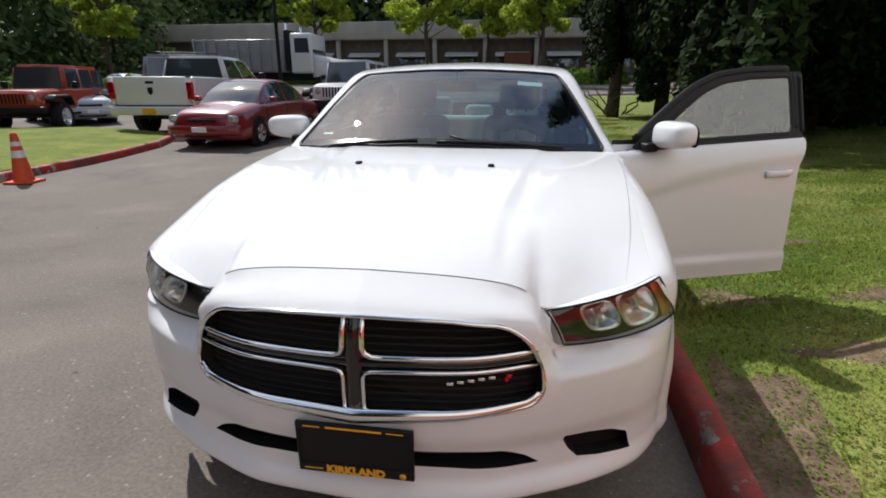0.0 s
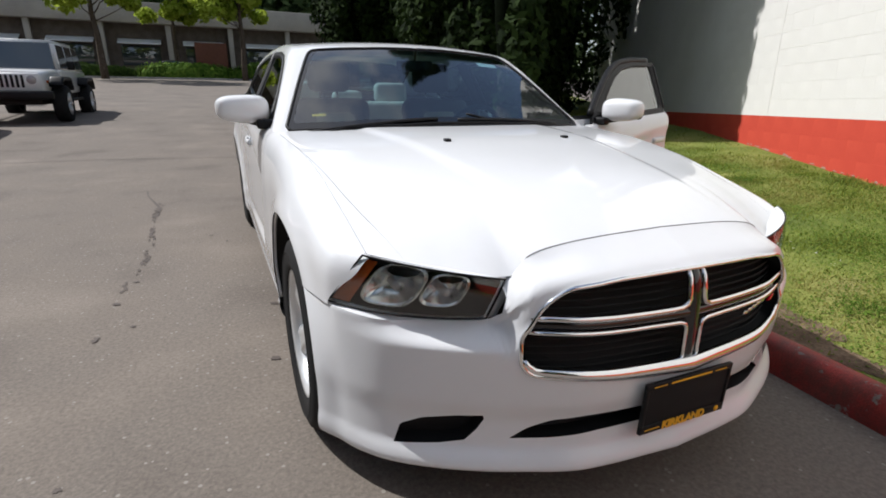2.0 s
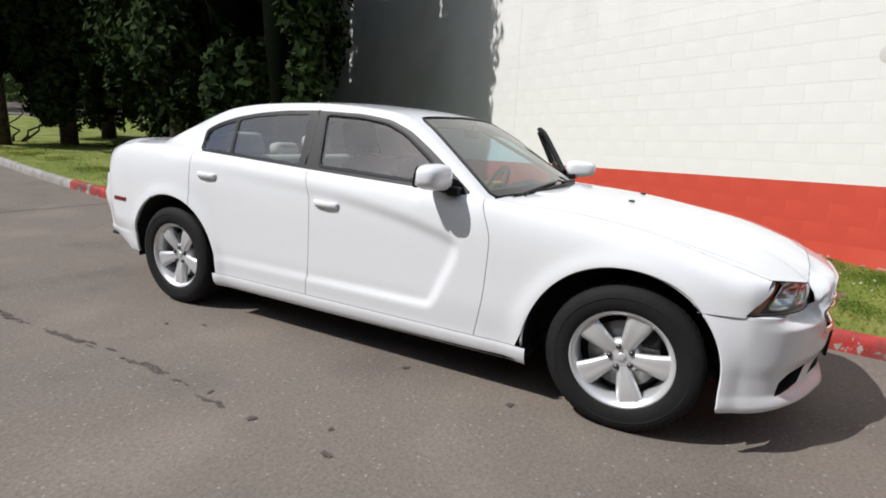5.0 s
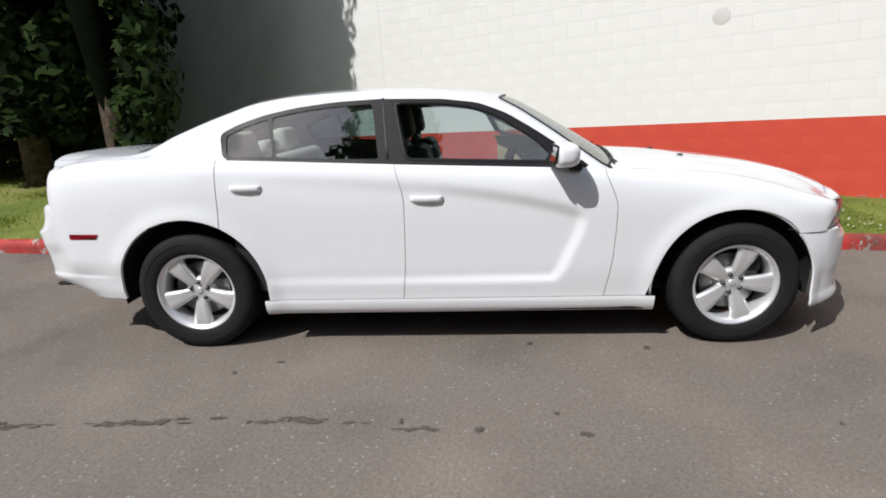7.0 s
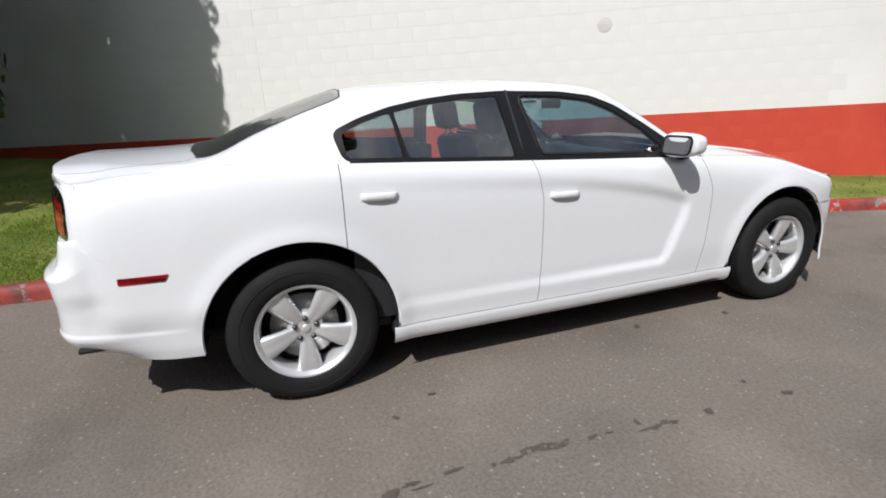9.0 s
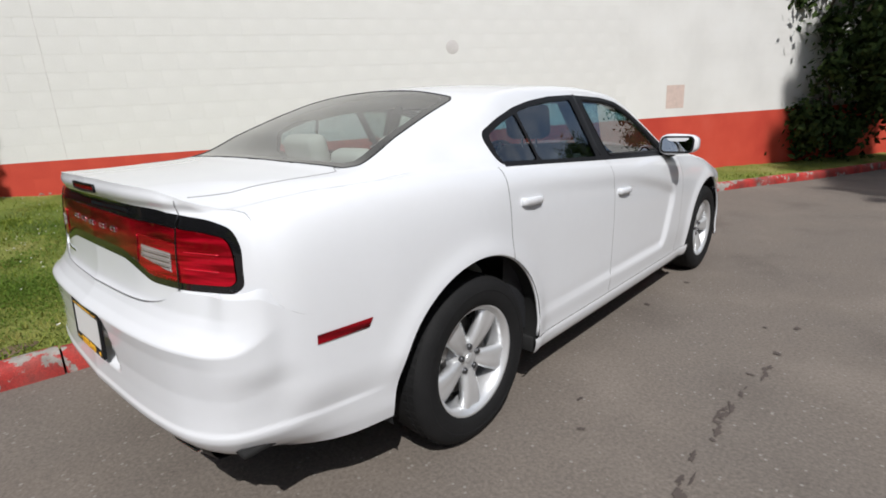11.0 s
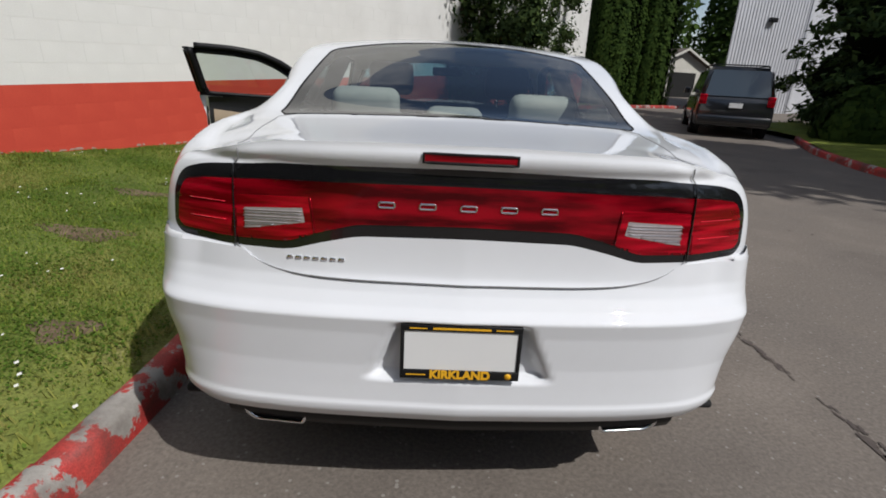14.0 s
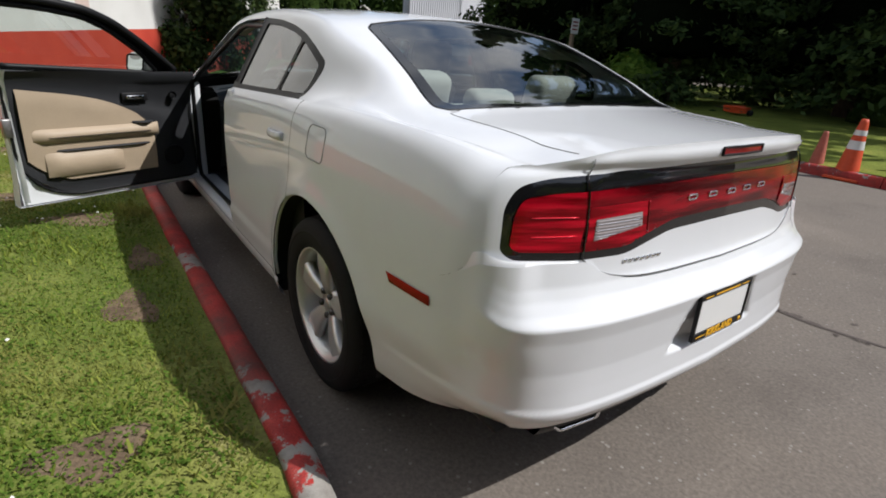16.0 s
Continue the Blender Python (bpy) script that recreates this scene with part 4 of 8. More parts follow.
tail_lamp = raw("tail_lamp", *bits[1], BLACK_GLOSS, car, "full-width red tail lamp in a gloss black surround")
raw("middle_lens", bits[2][0] + np.array((0, .003, 0)), bits[2][1], RED_DEEP, tail_lamp, "deep red middle lens")
for key, name, m_, lab_, out_ in ((3, "outer_lens", RED_LENS, "bright red outer lens", .004), (4, "reversing_lens", CLEAR_LENS, "clear reversing lens", .005), (5, "reflector_block", RED_LENS, "bright red reflector round the reversing lens", .0042)):
    P, F = bits[key]
    for sd in (1, -1):
        half_ = [f for f in F if P[f[0]][0] * sd > 0]
        used = sorted({i for f in half_ for i in f})
        where = {k: n for n, k in enumerate(used)}
        raw(name, P[used] + np.array((0, out_, 0)), [[where[i] for i in f] for f in half_], m_, tail_lamp, lab_)
for sd in (1, -1):
    for k in range(7):
        z = .902 + k * .0078
        part("lens_rib", tube(tail_pts([(sd * (.418 + max(0, .926 - z) * 4.6), z + .004), (sd * .573, z - .001)], .0055, False), .0016, 5), CHROME if k % 2 else CLEAR_LENS, tail_lamp)
    part("block_rim", tube(tail_pts([(sd * x, z) for x, z in ((.388, .905), (.398, .99))], .004, False), .0028, 6), RED_DEEP, tail_lamp)
    for z in (.915, .962):
        part("lens_rib", tube(tail_pts([(sd * .625, z), (sd * .735, z - .002)], .0042, False), .0013, 5), RED_PALE, tail_lamp)
    part("panel_gap", tube(tail_pts([(sd * .60, .85), (sd * .599, 1.06)], .005, False), .0022, 5), BLACK_GLOSS, tail_lamp)
    part("panel_gap", tube(tail_pts([(sd * .599, 1.06), (sd * .598, 1.10)], .003, False), .0016, 5), SEAM, car)
    part("panel_gap", tube(tail_pts([(sd * x, float(BOOT_FOOT(x))) for x in np.linspace(.599, .40, 16)], .003, False), .0018, 5), SEAM, car)
part("panel_gap", tube(tail_pts([(x, float(BOOT_FOOT(abs(x)))) for x in np.linspace(-.40, .40, 30)], .003, False), .0018, 5), SEAM, car)
# chrome badges
for k in range(5):
    x = .205 - k * .1035
    p, t = tail_xz(x, .983)
    q = tail_place(np.array([p]), np.array([t]))[0]
    part("badge_ring", tube([(x + a, q[1] + .005, .983 + b2) for a, b2 in round_poly([(-.02, -.0065), (.02, -.0065), (.02, .0065), (-.02, .0065)], .005)], .0028, 6, True), CHROME, tail_lamp)
for k in range(7):
    x = .455 - k * .0225
    p, t = tail_xz(x, .832)
    q = tail_place(np.array([p]), np.array([t]))[0]
    part("badge_bar", box_bm((x - .008, q[1] - .001, .827), (x + .008, q[1] + .004, .837), .002), CHROME, car)
# high brake lamp in the edge of the boot lid
v = []
for x in np.linspace(-.116, .116, 14):
    for z in (1.096, 1.118):
        p, t = tail_xz(x, z)
        q = tail_place(np.array([p]), np.array([t]))[0]
        v.append((x, q[1] + .006, z))
raw("brake_lamp", v, grid_faces(14, 2, True), RED_LENS, car, "red high brake lamp")
part("brake_lamp_rim", tube([v[2 * k] for k in range(14)] + [v[2 * k + 1] for k in range(13, -1, -1)], .004, 6, True), BLACK, car)
# side markers
for sd in (1, -1):
    v = []
    for u in np.linspace(0, 1, 10):
        for w in (0, 1):
            y = 3.66 + .105 * u
            z = .678 + .029 * w - .003 * u
            s = np.interp(y, RP_Y(pf)[::-1], rear_len[::-1])
            q = rear_place(np.array([s * sd]), np.array([z]))[0]
            v.append((q[0] * 1.004, q[1], q[2]))
    raw("side_marker", v, grid_faces(10, 2, sd < 0), RED_DEEP, car, "dark red side marker")
# exhaust tips
for sd in (1, -1):
    tip = round_poly([(.435, .285), (.585, .285), (.615, .312), (.60, .345), (.455, .345), (.43, .315)], .015)
    outer = [(sd * x, 4.046 - .02 * (x - .43) / .18, .344 + (z - .315) * .93) for x, z in tip]
    n = len(tip)
    inner = [(sd * (.52 + (x - .52) * .91), 4.041 - .02 * (x - .43) / .18, .344 + (z - .315) * .80) for x, z in tip]
    deep = [(q[0], 3.86, q[2]) for q in inner]
    back_ = [(q[0], 3.80, q[2]) for q in outer]
    v = back_ + outer + inner
    f = [(r * n + k, r * n + (k + 1) % n, (r + 1) * n + (k + 1) % n, (r + 1) * n + k) for r in range(2) for k in range(n)]
    pipe = raw("exhaust_tip", v, f, CHROME, car, "chrome exhaust tip")
    raw("exhaust_inside", inner + deep, [(k, (k + 1) % n, n + (k + 1) % n, n + k) for k in range(n)] + [tuple(range(n, 2 * n))], DARK, pipe)

# ---- number plate frames ----
def text_mesh(name, body, size, material, parent, m, extrude=.0008):
    cu = bpy.data.curves.new(name, "FONT")
    cu.body, cu.size, cu.extrude, cu.align_x, cu.align_y = body, size, extrude, "CENTER", "CENTER"
    cu.offset = .0016
    tmp = bpy.data.objects.new("tmp", cu)
    scene.collection.objects.link(tmp)
    bpy.context.view_layer.update()
    me = bpy.data.meshes.new_from_object(tmp)
    bpy.data.objects.remove(tmp)
    ob = new(name, me)
    me.materials.clear()
    me.materials.append(material)
    ob.parent = parent
    ob.matrix_local = m
    return ob


def plate(place, turn, tilt, card):
    holder = new("number_plate")
    holder.parent = car
    holder.matrix_local = pose(*place, tilt, 0, turn)
    holder["label"] = "black plate frame with yellow lettering"
    part("card", box_bm((-.15, -.002, -.07), (.15, .002, .07)), card, holder, smooth=False)
    for name, lo, hi in (("frame_top", (-.158, -.006, .060), (.158, .006, .078)), ("frame_foot", (-.158, -.006, -.078), (.158, .006, -.052)),
                         ("frame_side", (-.158, -.006, -.053), (-.148, .006, .061)), ("frame_side", (.148, -.006, -.053), (.158, .006, .061))):
        part(name, box_bm(lo, hi, .002), BLACK, holder)
    text_mesh("lettering", "KIRKLAND", .033, YELLOW, holder, pose(0, -.0068, -.065, 90, 0, 0))
    part("print_bar", box_bm((-.075, -.0072, .066), (.075, -.0062, .0715)), YELLOW, holder, smooth=False)
    for x0 in (-.135, .088):
        part("print_bar", box_bm((x0, -.0072, .067), (x0 + .045, -.0062, .070)), YELLOW, holder, smooth=False)
    part("print_bar", box_bm((-.142, -.0072, -.067), (-.09, -.0062, -.064)), YELLOW, holder, smooth=False)
    part("emblem", lathe([(0, -.0072), (.009, -.0072), (.009, -.006)], 16, "y"), YELLOW, holder).location = (.128, 0, -.065)
    return holder


plate((0, -.894, .398), 0, 2, BLACK)
plate((0, 4.118, .615), 180, -2, WHITE_PLATE)

# ---- wheels ----
NUT = mat("dull_nut", (.10, .10, .105), .4, .8)
def wheel(place, side, phase=90):
    """A five-spoke alloy wheel; its axle runs along x, its face looks to +x before turning."""
    w = new("wheel")
    w.parent = car
    w.matrix_local = pose(*place, 0, 0, 0 if side > 0 else 180)
    w["label"] = "five-spoke silver alloy wheel with a black tyre"
    tyre = part("tyre", lathe([(.222, -.095), (.235, -.112), (.30, -.116), (.333, -.104), (.346, -.085), (.350, -.04), (.3505, 0), (.350, .04), (.346, .085), (.333, .104), (.30, .116), (.262, .113), (.235, .106), (.222, .092)], 72, "x"), RUBBER, w)
    # tread blocks
    for row in (-.075, -.045, .045, .075):
        bm = bmesh.new()
        for k in range(60):
            a = 2 * math.pi * (k + (.5 if row > 0 else 0)) / 60
            c, s = math.cos(a), math.sin(a)
            r = .350 if abs(row) < .06 else .346
            q = [Vector((row - .011, r * c, r * s)), Vector((row + .011, r * c, r * s))]
            t = Vector((0, -s, c)) * .011
            up_ = Vector((0, c, s)) * .0022
            vs_ = [bm.verts.new(q[i] + t * sgn + up_ * e) for i in (0, 1) for sgn in (-1, 1) for e in (0, 1)]
            for f_ in ((0, 1, 3, 2), (4, 6, 7, 5), (0, 4, 5, 1), (2, 3, 7, 6), (1, 5, 7, 3)):
                bm.faces.new([vs_[i] for i in f_])
        part("tread", bm, RUBBER, tyre, smooth=False)
    part("sidewall_ring", lathe([(.292, .1155), (.296, .1185), (.300, .1155)], 64, "x"), RUBBER, tyre)
    rim_ = part("rim", lathe([(.225, -.09), (.205, -.085), (.198, .02), (.205, .075), (.214, .088), (.224, .098), (.232, .103), (.234, .097), (.229, .088)], 64, "x"), ALLOY, w)
    for k in range(5):
        a0 = radians(phase + 72 * k)
        bm = bmesh.new()
        rows = []
        for t in np.linspace(0, 1, 9):
            r = .045 + (.212 - .045) * t
            half = .030 + .034 * t
            x = .064 + .024 * math.sin(t * 1.9) - .004 * t * t
            rows.append([(u * half, r, x - (.012 if abs(u) == 1 else (.0 if abs(u) > .4 else .003))) for u in (-1, -.6, -.2, .2, .6, 1)] + [(half * .8, r, x - .045), (-half * .8, r, x - .045)])
        c, s = math.cos(a0), math.sin(a0)
        rings_ = [[bm.verts.new((x, r * c - u * s, r * s + u * c)) for u, r, x in row] for row in rows]
        for i in range(8):
            for j in range(8):
                bm.faces.new((rings_[i][j], rings_[i][(j + 1) % 8], rings_[i + 1][(j + 1) % 8], rings_[i + 1][j]))
        part("spoke", bm, ALLOY, rim_)
        a1 = a0 + radians(36)
        bm = lathe([(0, .022), (.011, .021), (.0135, .015), (.014, 0)], 6, "x")
        nut = part("wheel_nut", bm, NUT, rim_)
        nut.location = (.052, .052 * math.cos(a1), .052 * math.sin(a1))
    part("hub", lathe([(0, .060), (.050, .060), (.072, .055), (.085, .04), (.085, -.02)], 40, "x"), ALLOY, rim_)
    part("hub_cap", lathe([(0, .066), (.016, .0655), (.021, .063), (.022, .052)], 28, "x"), ALLOY, rim_)
    part("brake_disc", lathe([(.05, .012), (.160, .012), (.160, -.008), (.05, -.008)], 48, "x"), STEEL, w)
    part("brake_caliper", box_bm((-.03, .07, .06), (.045, .155, .16), .015), DARK, w)
    part("backing", lathe([(0, -.03), (.20, -.03), (.20, -.05), (0, -.05)], 32, "x"), DARK, w)
    return w


for sd in (-1, 1):
    wheel((sd * .805, 0, .347), sd, 0 if sd < 0 else 110)
    wheel((sd * .812, 3.052, .347), sd, 270 if sd < 0 else 90)

# ---- underside ----
part("floor_pan", box_bm((-.80, .45, .20), (.80, 2.60, .25), .02), DARK, car)
part("floor_pan", box_bm((-.60, -.55, .22), (.60, .46, .30), .02), DARK, car)
part("floor_pan", box_bm((-.60, 2.55, .24), (.60, 3.80, .33), .02), DARK, car)
for sd in (1, -1):
    part("inner_sill", box_bm((min(sd * .74, sd * .905), .46, .212), (max(sd * .74, sd * .905), 2.62, .292), .01), DARK, car)
part("firewall", box_bm((-.80, .50, .25), (.80, .56, .92), .01), DARK, car)
part("boot_wall", box_bm((-.60, 2.95, .33), (.60, 3.0, 1.05), .01), CHAR, car)
part("parcel_shelf", box_bm((-.72, 2.80, 1.00), (.72, 3.44, 1.03), .01), CHAR, car)
part("boot_floor", box_bm((-.80, 3.45, .365), (.80, 3.98, .39), .01), DARK, car)
part("nose_wall", box_bm((-.60, -.52, .30), (.60, -.48, .72), .01), DARK, car)

# ---- doors, mirrors and cabin ----
def window_set(sd, keys, parent):
    base = 10 if sd > 0 else 20
    for k, key in enumerate(("dlo", "front", "rear", "quarter")):
        if key in keys and key != "dlo":
            p, f = shell[base + k]
            ob = raw({"front": "window", "rear": "window", "quarter": "quarter_window"}[key], p - np.array((sd * .006, 0, 0)), f, GLASS, parent)
            ob.visible_shadow = False


def split_trim(sd):
    """The black surround of the side windows, parted at the middle pillar."""
    p, f = shell[10 if sd > 0 else 20]
    fr, rr = [], []
    for face in f:
        y = np.mean([p[i][1] for i in face])
        z = np.mean([p[i][2] for i in face])
        (fr if y < 1.853 + (z - 1.06) * .22 else rr).append(face)
    return p, fr, rr


def compact(p, faces):
    used = sorted({i for f in faces for i in f})
    back_ = {k: n for n, k in enumerate(used)}
    return p[used], [[back_[i] for i in f] for f in faces]


def front_door(sd, opened):
    hinge = Vector((sd * .86, .72, 0))
    door = new("front_door")
    door.parent = car
    door.matrix_local = Matrix.Translation(hinge) @ pose(0, 0, 0, 0, 0, -sd * opened)
    door["label"] = "white front door standing wide open" if opened else "white front door, shut"
    shift = np.array((hinge.x, hinge.y, 0))

    def dp(name, v, f, m, parent=door, label="", smooth=True):
        return raw(name, np.array(v) - shift, f, m, parent, label, smooth)
    v, f = side_panel(FDOOR_Y, lambda y: .302, 44, sd, left=GAP_FRONT, right=GAP_MID)
    dp("outer_skin", v, f, PAINT)
    p, fr, rr = split_trim(sd)
    pv, pf_ = compact(p, fr)
    dp("window_frame", pv, pf_, BLACK, label="black window frame")
    pane = shell[11 if sd > 0 else 21]
    g = dp("window", pane[0] - np.array((sd * .006, 0, 0)), pane[1], GLASS if not opened else GLASS_DOOR)
    g.visible_shadow = False
    # rounded inner side of the frame
    loop_ = canopy_place(sides[sd]["front"][:, 0][:, None], sides[sd]["front"][:, 1][:, None])[:, 0, :] - shift
    part("window_seal", tube(loop_[::4] - np.array((sd * .012, 0, 0)), .015, 6, True), BLACK, door)
    outer = canopy_place(sides[sd]["dlo"][:, 0][:, None], sides[sd]["dlo"][:, 1][:, None])[:, 0, :]
    top = [q for q in outer if q[1] < 1.86 and q[2] > float(TOP_Z(q[1])) + .04]
    top = sorted(top, key=lambda q: q[1])
    part("frame_tube", tube([(q[0] - sd * .02 - shift[0], q[1] - shift[1], q[2] + (.012 if opened else -.012)) for q in top[::4]], .022, 6), BLACK, door)
    part("frame_post", tube([(sd * (side_to_plan(1.80 + (z - 1.06) * .22, z) - (.022 if opened else .034)) - shift[0], 1.815 + (z - 1.06) * .22 - shift[1], z) for z in np.linspace(1.09, 1.385, 10)], .024, 6), BLACK, door)
    part("frame_edge", tube([(sd * (side_to_plan(1.845 + (z - 1.06) * .22, z) - (.003 if opened else .018)) - shift[0], 1.846 + (z - 1.06) * .22 - shift[1], z) for z in np.linspace(1.082, 1.375, 14)], .013, 6), BLACK, door)
    # shell edges
    edge = [(sd * (flank_x(Y_FRONT + float(GAP_FRONT(z)), z)), Y_FRONT + .004 + float(GAP_FRONT(z)), z) for z in np.linspace(.305, 1.0, 14)]
    def returned(pts, depth, name):
        v = []
        for q in pts:
            v += [q, (q[0] - sd * depth, q[1], q[2])]
        dp(name, v, grid_faces(len(pts), 2), PAINT)
    returned(edge, .05, "edge_return")
    returned([(sd * flank_x(Y_MID - .004 + float(GAP_MID(z)), z), Y_MID - .004 + float(GAP_MID(z)), z) for z in np.linspace(.305, 1.04, 14)], .075, "edge_return")
    returned([(sd * flank_x(y, .304), y, .304) for y in np.linspace(.72, 1.835, 12)], .075, "edge_return")
    # inner card
    inner = lambda y, z: sd * (flank_x(y, max(.31, z)) - .085 - .02 * sm((z - .7) / .3))
    ysq, zsq = np.linspace(.76, 1.79, 30), np.linspace(.33, 1.05, 22)
    foot_ = lambda y: .345 + .17 * max(0, (y - 1.50) / .29) ** 2.2
    card = dp("inner_trim", [(inner(y, z), y, z) for y in ysq for z in np.linspace(foot_(y), 1.05, 22)], grid_faces(30, 22, sd < 0), CHAR, label="charcoal inner door trim")
    dp("inner_shell", [(sd * (flank_x(y, max(.31, z)) - .068), y, z) for y in np.linspace(.74, 1.815, 20) for z in np.linspace(.312, 1.03, 12)], grid_faces(20, 12, sd < 0), PAINT)
    dp("inner_edge", [(sd * (flank_x(1.80, z) - d), 1.80 + e, z) for z in np.linspace(.33, 1.05, 16) for d, e in ((.095, -.012), (.078, .006), (.05, .012))], grid_faces(16, 3), PAINT)
    if opened:
        top_line = spl((1.05, .70), (1.15, .80), (1.4, .90), (1.76, .955))
        v = []
        for y in np.linspace(1.05, 1.76, 24):
            for t in np.linspace(0, 1, 12):
                z = max(.435, foot_(y) + .085) + (float(top_line(y)) - max(.435, foot_(y) + .085)) * t
                v.append((inner(y, z) - sd * (.012 + .012 * math.sin(math.pi * t)), y, z))
        dp("beige_insert", v, grid_faces(24, 12, sd < 0), BEIGE, card, "beige leather insert")
        def bar(y0, y1, z0, z1, depth, name, m):
            prof = []
            for y in np.linspace(y0, y1, 14):
                for t in np.linspace(0, 1, 7):
                    z = z0 + (z1 - z0) * t
                    prof.append((inner(y, z) - sd * (.014 + depth * math.sin(math.pi * min(1, t * .92 + .04)) ** .6 * min(1, (y - y0 + .02) * 14, (y1 - y + .02) * 14)), y, z))
            return dp(name, prof, grid_faces(14, 7, sd < 0), m, card)
        bar(1.02, 1.72, .655, .735, .042, "armrest", BEIGE)
        bar(1.04, 1.70, .688, .693, .047, "armrest_stitch", CHAR)
        bar(1.26, 1.68, .46, .60, .036, "door_pocket", BEIGE)
        bar(1.08, 1.62, .600, .616, .028, "pocket_mouth", CHAR)
        bar(1.05, 1.18, .735, .75, .055, "switch_panel", CHAR)
        part("inner_handle", box_bm((inner(1.10, .90) - sd * .03 - .008 - shift[0], 1.09 - shift[1], .885), (inner(1.10, .90) - sd * .03 + .008 - shift[0], 1.20 - shift[1], .908), .006), CHROME, card)
        part("handle_bowl", box_bm((inner(1.10, .90) - sd * .012 - .008 - shift[0], 1.06 - shift[1], .872), (inner(1.10, .90) - sd * .012 + .008 - shift[0], 1.22 - shift[1], .922), .006), BLACK, card)
        part("speaker", lathe([(0, 0), (.06, .0), (.068, .006), (.068, -.01)], 24, "x"), BLACK, card).location = (inner(.92, .50) - sd * .018 - shift[0], .92 - shift[1], .50)
        part("tweeter", lathe([(0, 0), (.02, .0), (.024, .004), (.024, -.01)], 18, "x"), BLACK, card).location = (inner(.90, .92) - sd * .014 - shift[0], .90 - shift[1], .90)
        part("latch", box_bm((sd * .84 - .02 - shift[0], 1.795 - shift[1], .70), (sd * .84 + .02 - shift[0], 1.838 - shift[1], .80), .006), STEEL, door)
        part("door_seal", tube([(sd * (flank_x(y, z) - .075) - shift[0], y - shift[1], z) for y, z in round_poly([(.75, .34), (1.56, .335), (1.72, .40), (1.80, .55), (1.80, 1.03), (.78, 1.0)], .08, 6)], .011, 6, True), BLACK, door)
    # outer handle
    handle_on(door, sd, 1.60, 1.77, .865, shift)
    # mirror
    mir = new("door_mirror")
    mir.parent = door
    mir["label"] = "white wing mirror"
    cx, cy, cz = sd * .972, .985, 1.088
    bm = bmesh.new()
    bmesh.ops.create_uvsphere(bm, u_segments=28, v_segments=18, radius=1)
    for q in bm.verts:
        x, y, z = q.co
        x, y, z = (math.copysign(abs(c) ** .62, c) for c in (x, y, z))
        taper = 1 - .12 * (sd * x)
        q.co = Vector((cx + x * .122, cy + (max(y, -1) * .088 if y < 0 else y * .035), cz + z * .066 * taper + .004 * x * sd)) - Vector(shift)
    part("housing", bm, PAINT, mir)
    part("foot", box_bm((sd * .87 - .05 - shift[0], .86 - shift[1], 1.0), (sd * .87 + .05 - shift[0], .93 - shift[1], 1.045), .012), BLACK, mir)
    part("stalk", tube([(sd * .87 - shift[0], .90 - shift[1], 1.02), (sd * .91 - shift[0], .93 - shift[1], 1.03), (cx - shift[0], .97 - shift[1], 1.045)], .02, 8), BLACK, mir)
    bm = bmesh.new()
    outl = round_poly([(-.092, -.044), (.092, -.046), (.096, .044), (-.094, .046)], .03)
    bm.faces.new([bm.verts.new((cx + a - shift[0], cy + .0385 - b * .2 - shift[1], cz + b)) for a, b in outl])
    part("mirror_glass", bm, MIRROR, mir, smooth=False)
    part("mirror_rim", tube([(cx + a * 1.05 - shift[0], cy + .038 - b * .2 - shift[1], cz + b * 1.07) for a, b in outl], .006, 6, True), BLACK, mir)
    return door


def handle_on(parent, sd, y0, y1, z, shift=np.zeros(3)):
    h = new("door_handle")
    h.parent = parent
    pts = [(sd * (flank_x(y, z) + d) - shift[0], y - shift[1], z + .002 * k) for k, (y, d) in enumerate(((y0, .001), (y0 + .02, .012), ((y0 + y1) / 2, .017), (y1 - .02, .012), (y1, .001)))]
    part("grip", tube([Vector(p) for p in dense(pts, .012, False)], .014, 8, flat=(1.25, .6), up=(0, 0, 1)), PAINT, h)


front_door(-1, 0)
front_door(1, 68.5)
for sd in (1, -1):
    p, fr, rr = split_trim(sd)
    pv, pf_ = compact(p, rr)
    raw("window_frame", pv, pf_, BLACK, car, "black window surround")
    window_set(sd, ("rear", "quarter"), car)
    handle_on(car, sd, 2.59, 2.755, .945)
    # rear door card and pillar inside
    raw("rear_inner_trim", [(sd * (flank_x(y, z) - .08), y, z) for y in np.linspace(1.87, 2.80, 12) for z in np.linspace(.33, 1.08, 8)], grid_faces(12, 8), CHAR, car)
    part("pillar_trim", tube([(sd * (side_to_plan(1.93, z) - .05), 1.90 + (z - 1.06) * .1, z) for z in np.linspace(1.06, 1.38, 6)] , .05, 8, flat=(1, .5)), CHAR, car)
    part("pillar_base", box_bm((sd * .79 - .05, 1.83, .30), (sd * .79 + .05, 2.0, 1.03), .02), CHAR, car)
# seam of the fuel flap
part("fuel_flap", tube([((flank_x(y, z) + .0005), y, z) for y, z in round_poly([(3.02, 1.045), (3.02, .93), (3.16, .93), (3.16, 1.045)], .03)], .002, 5, True), SEAM, car)

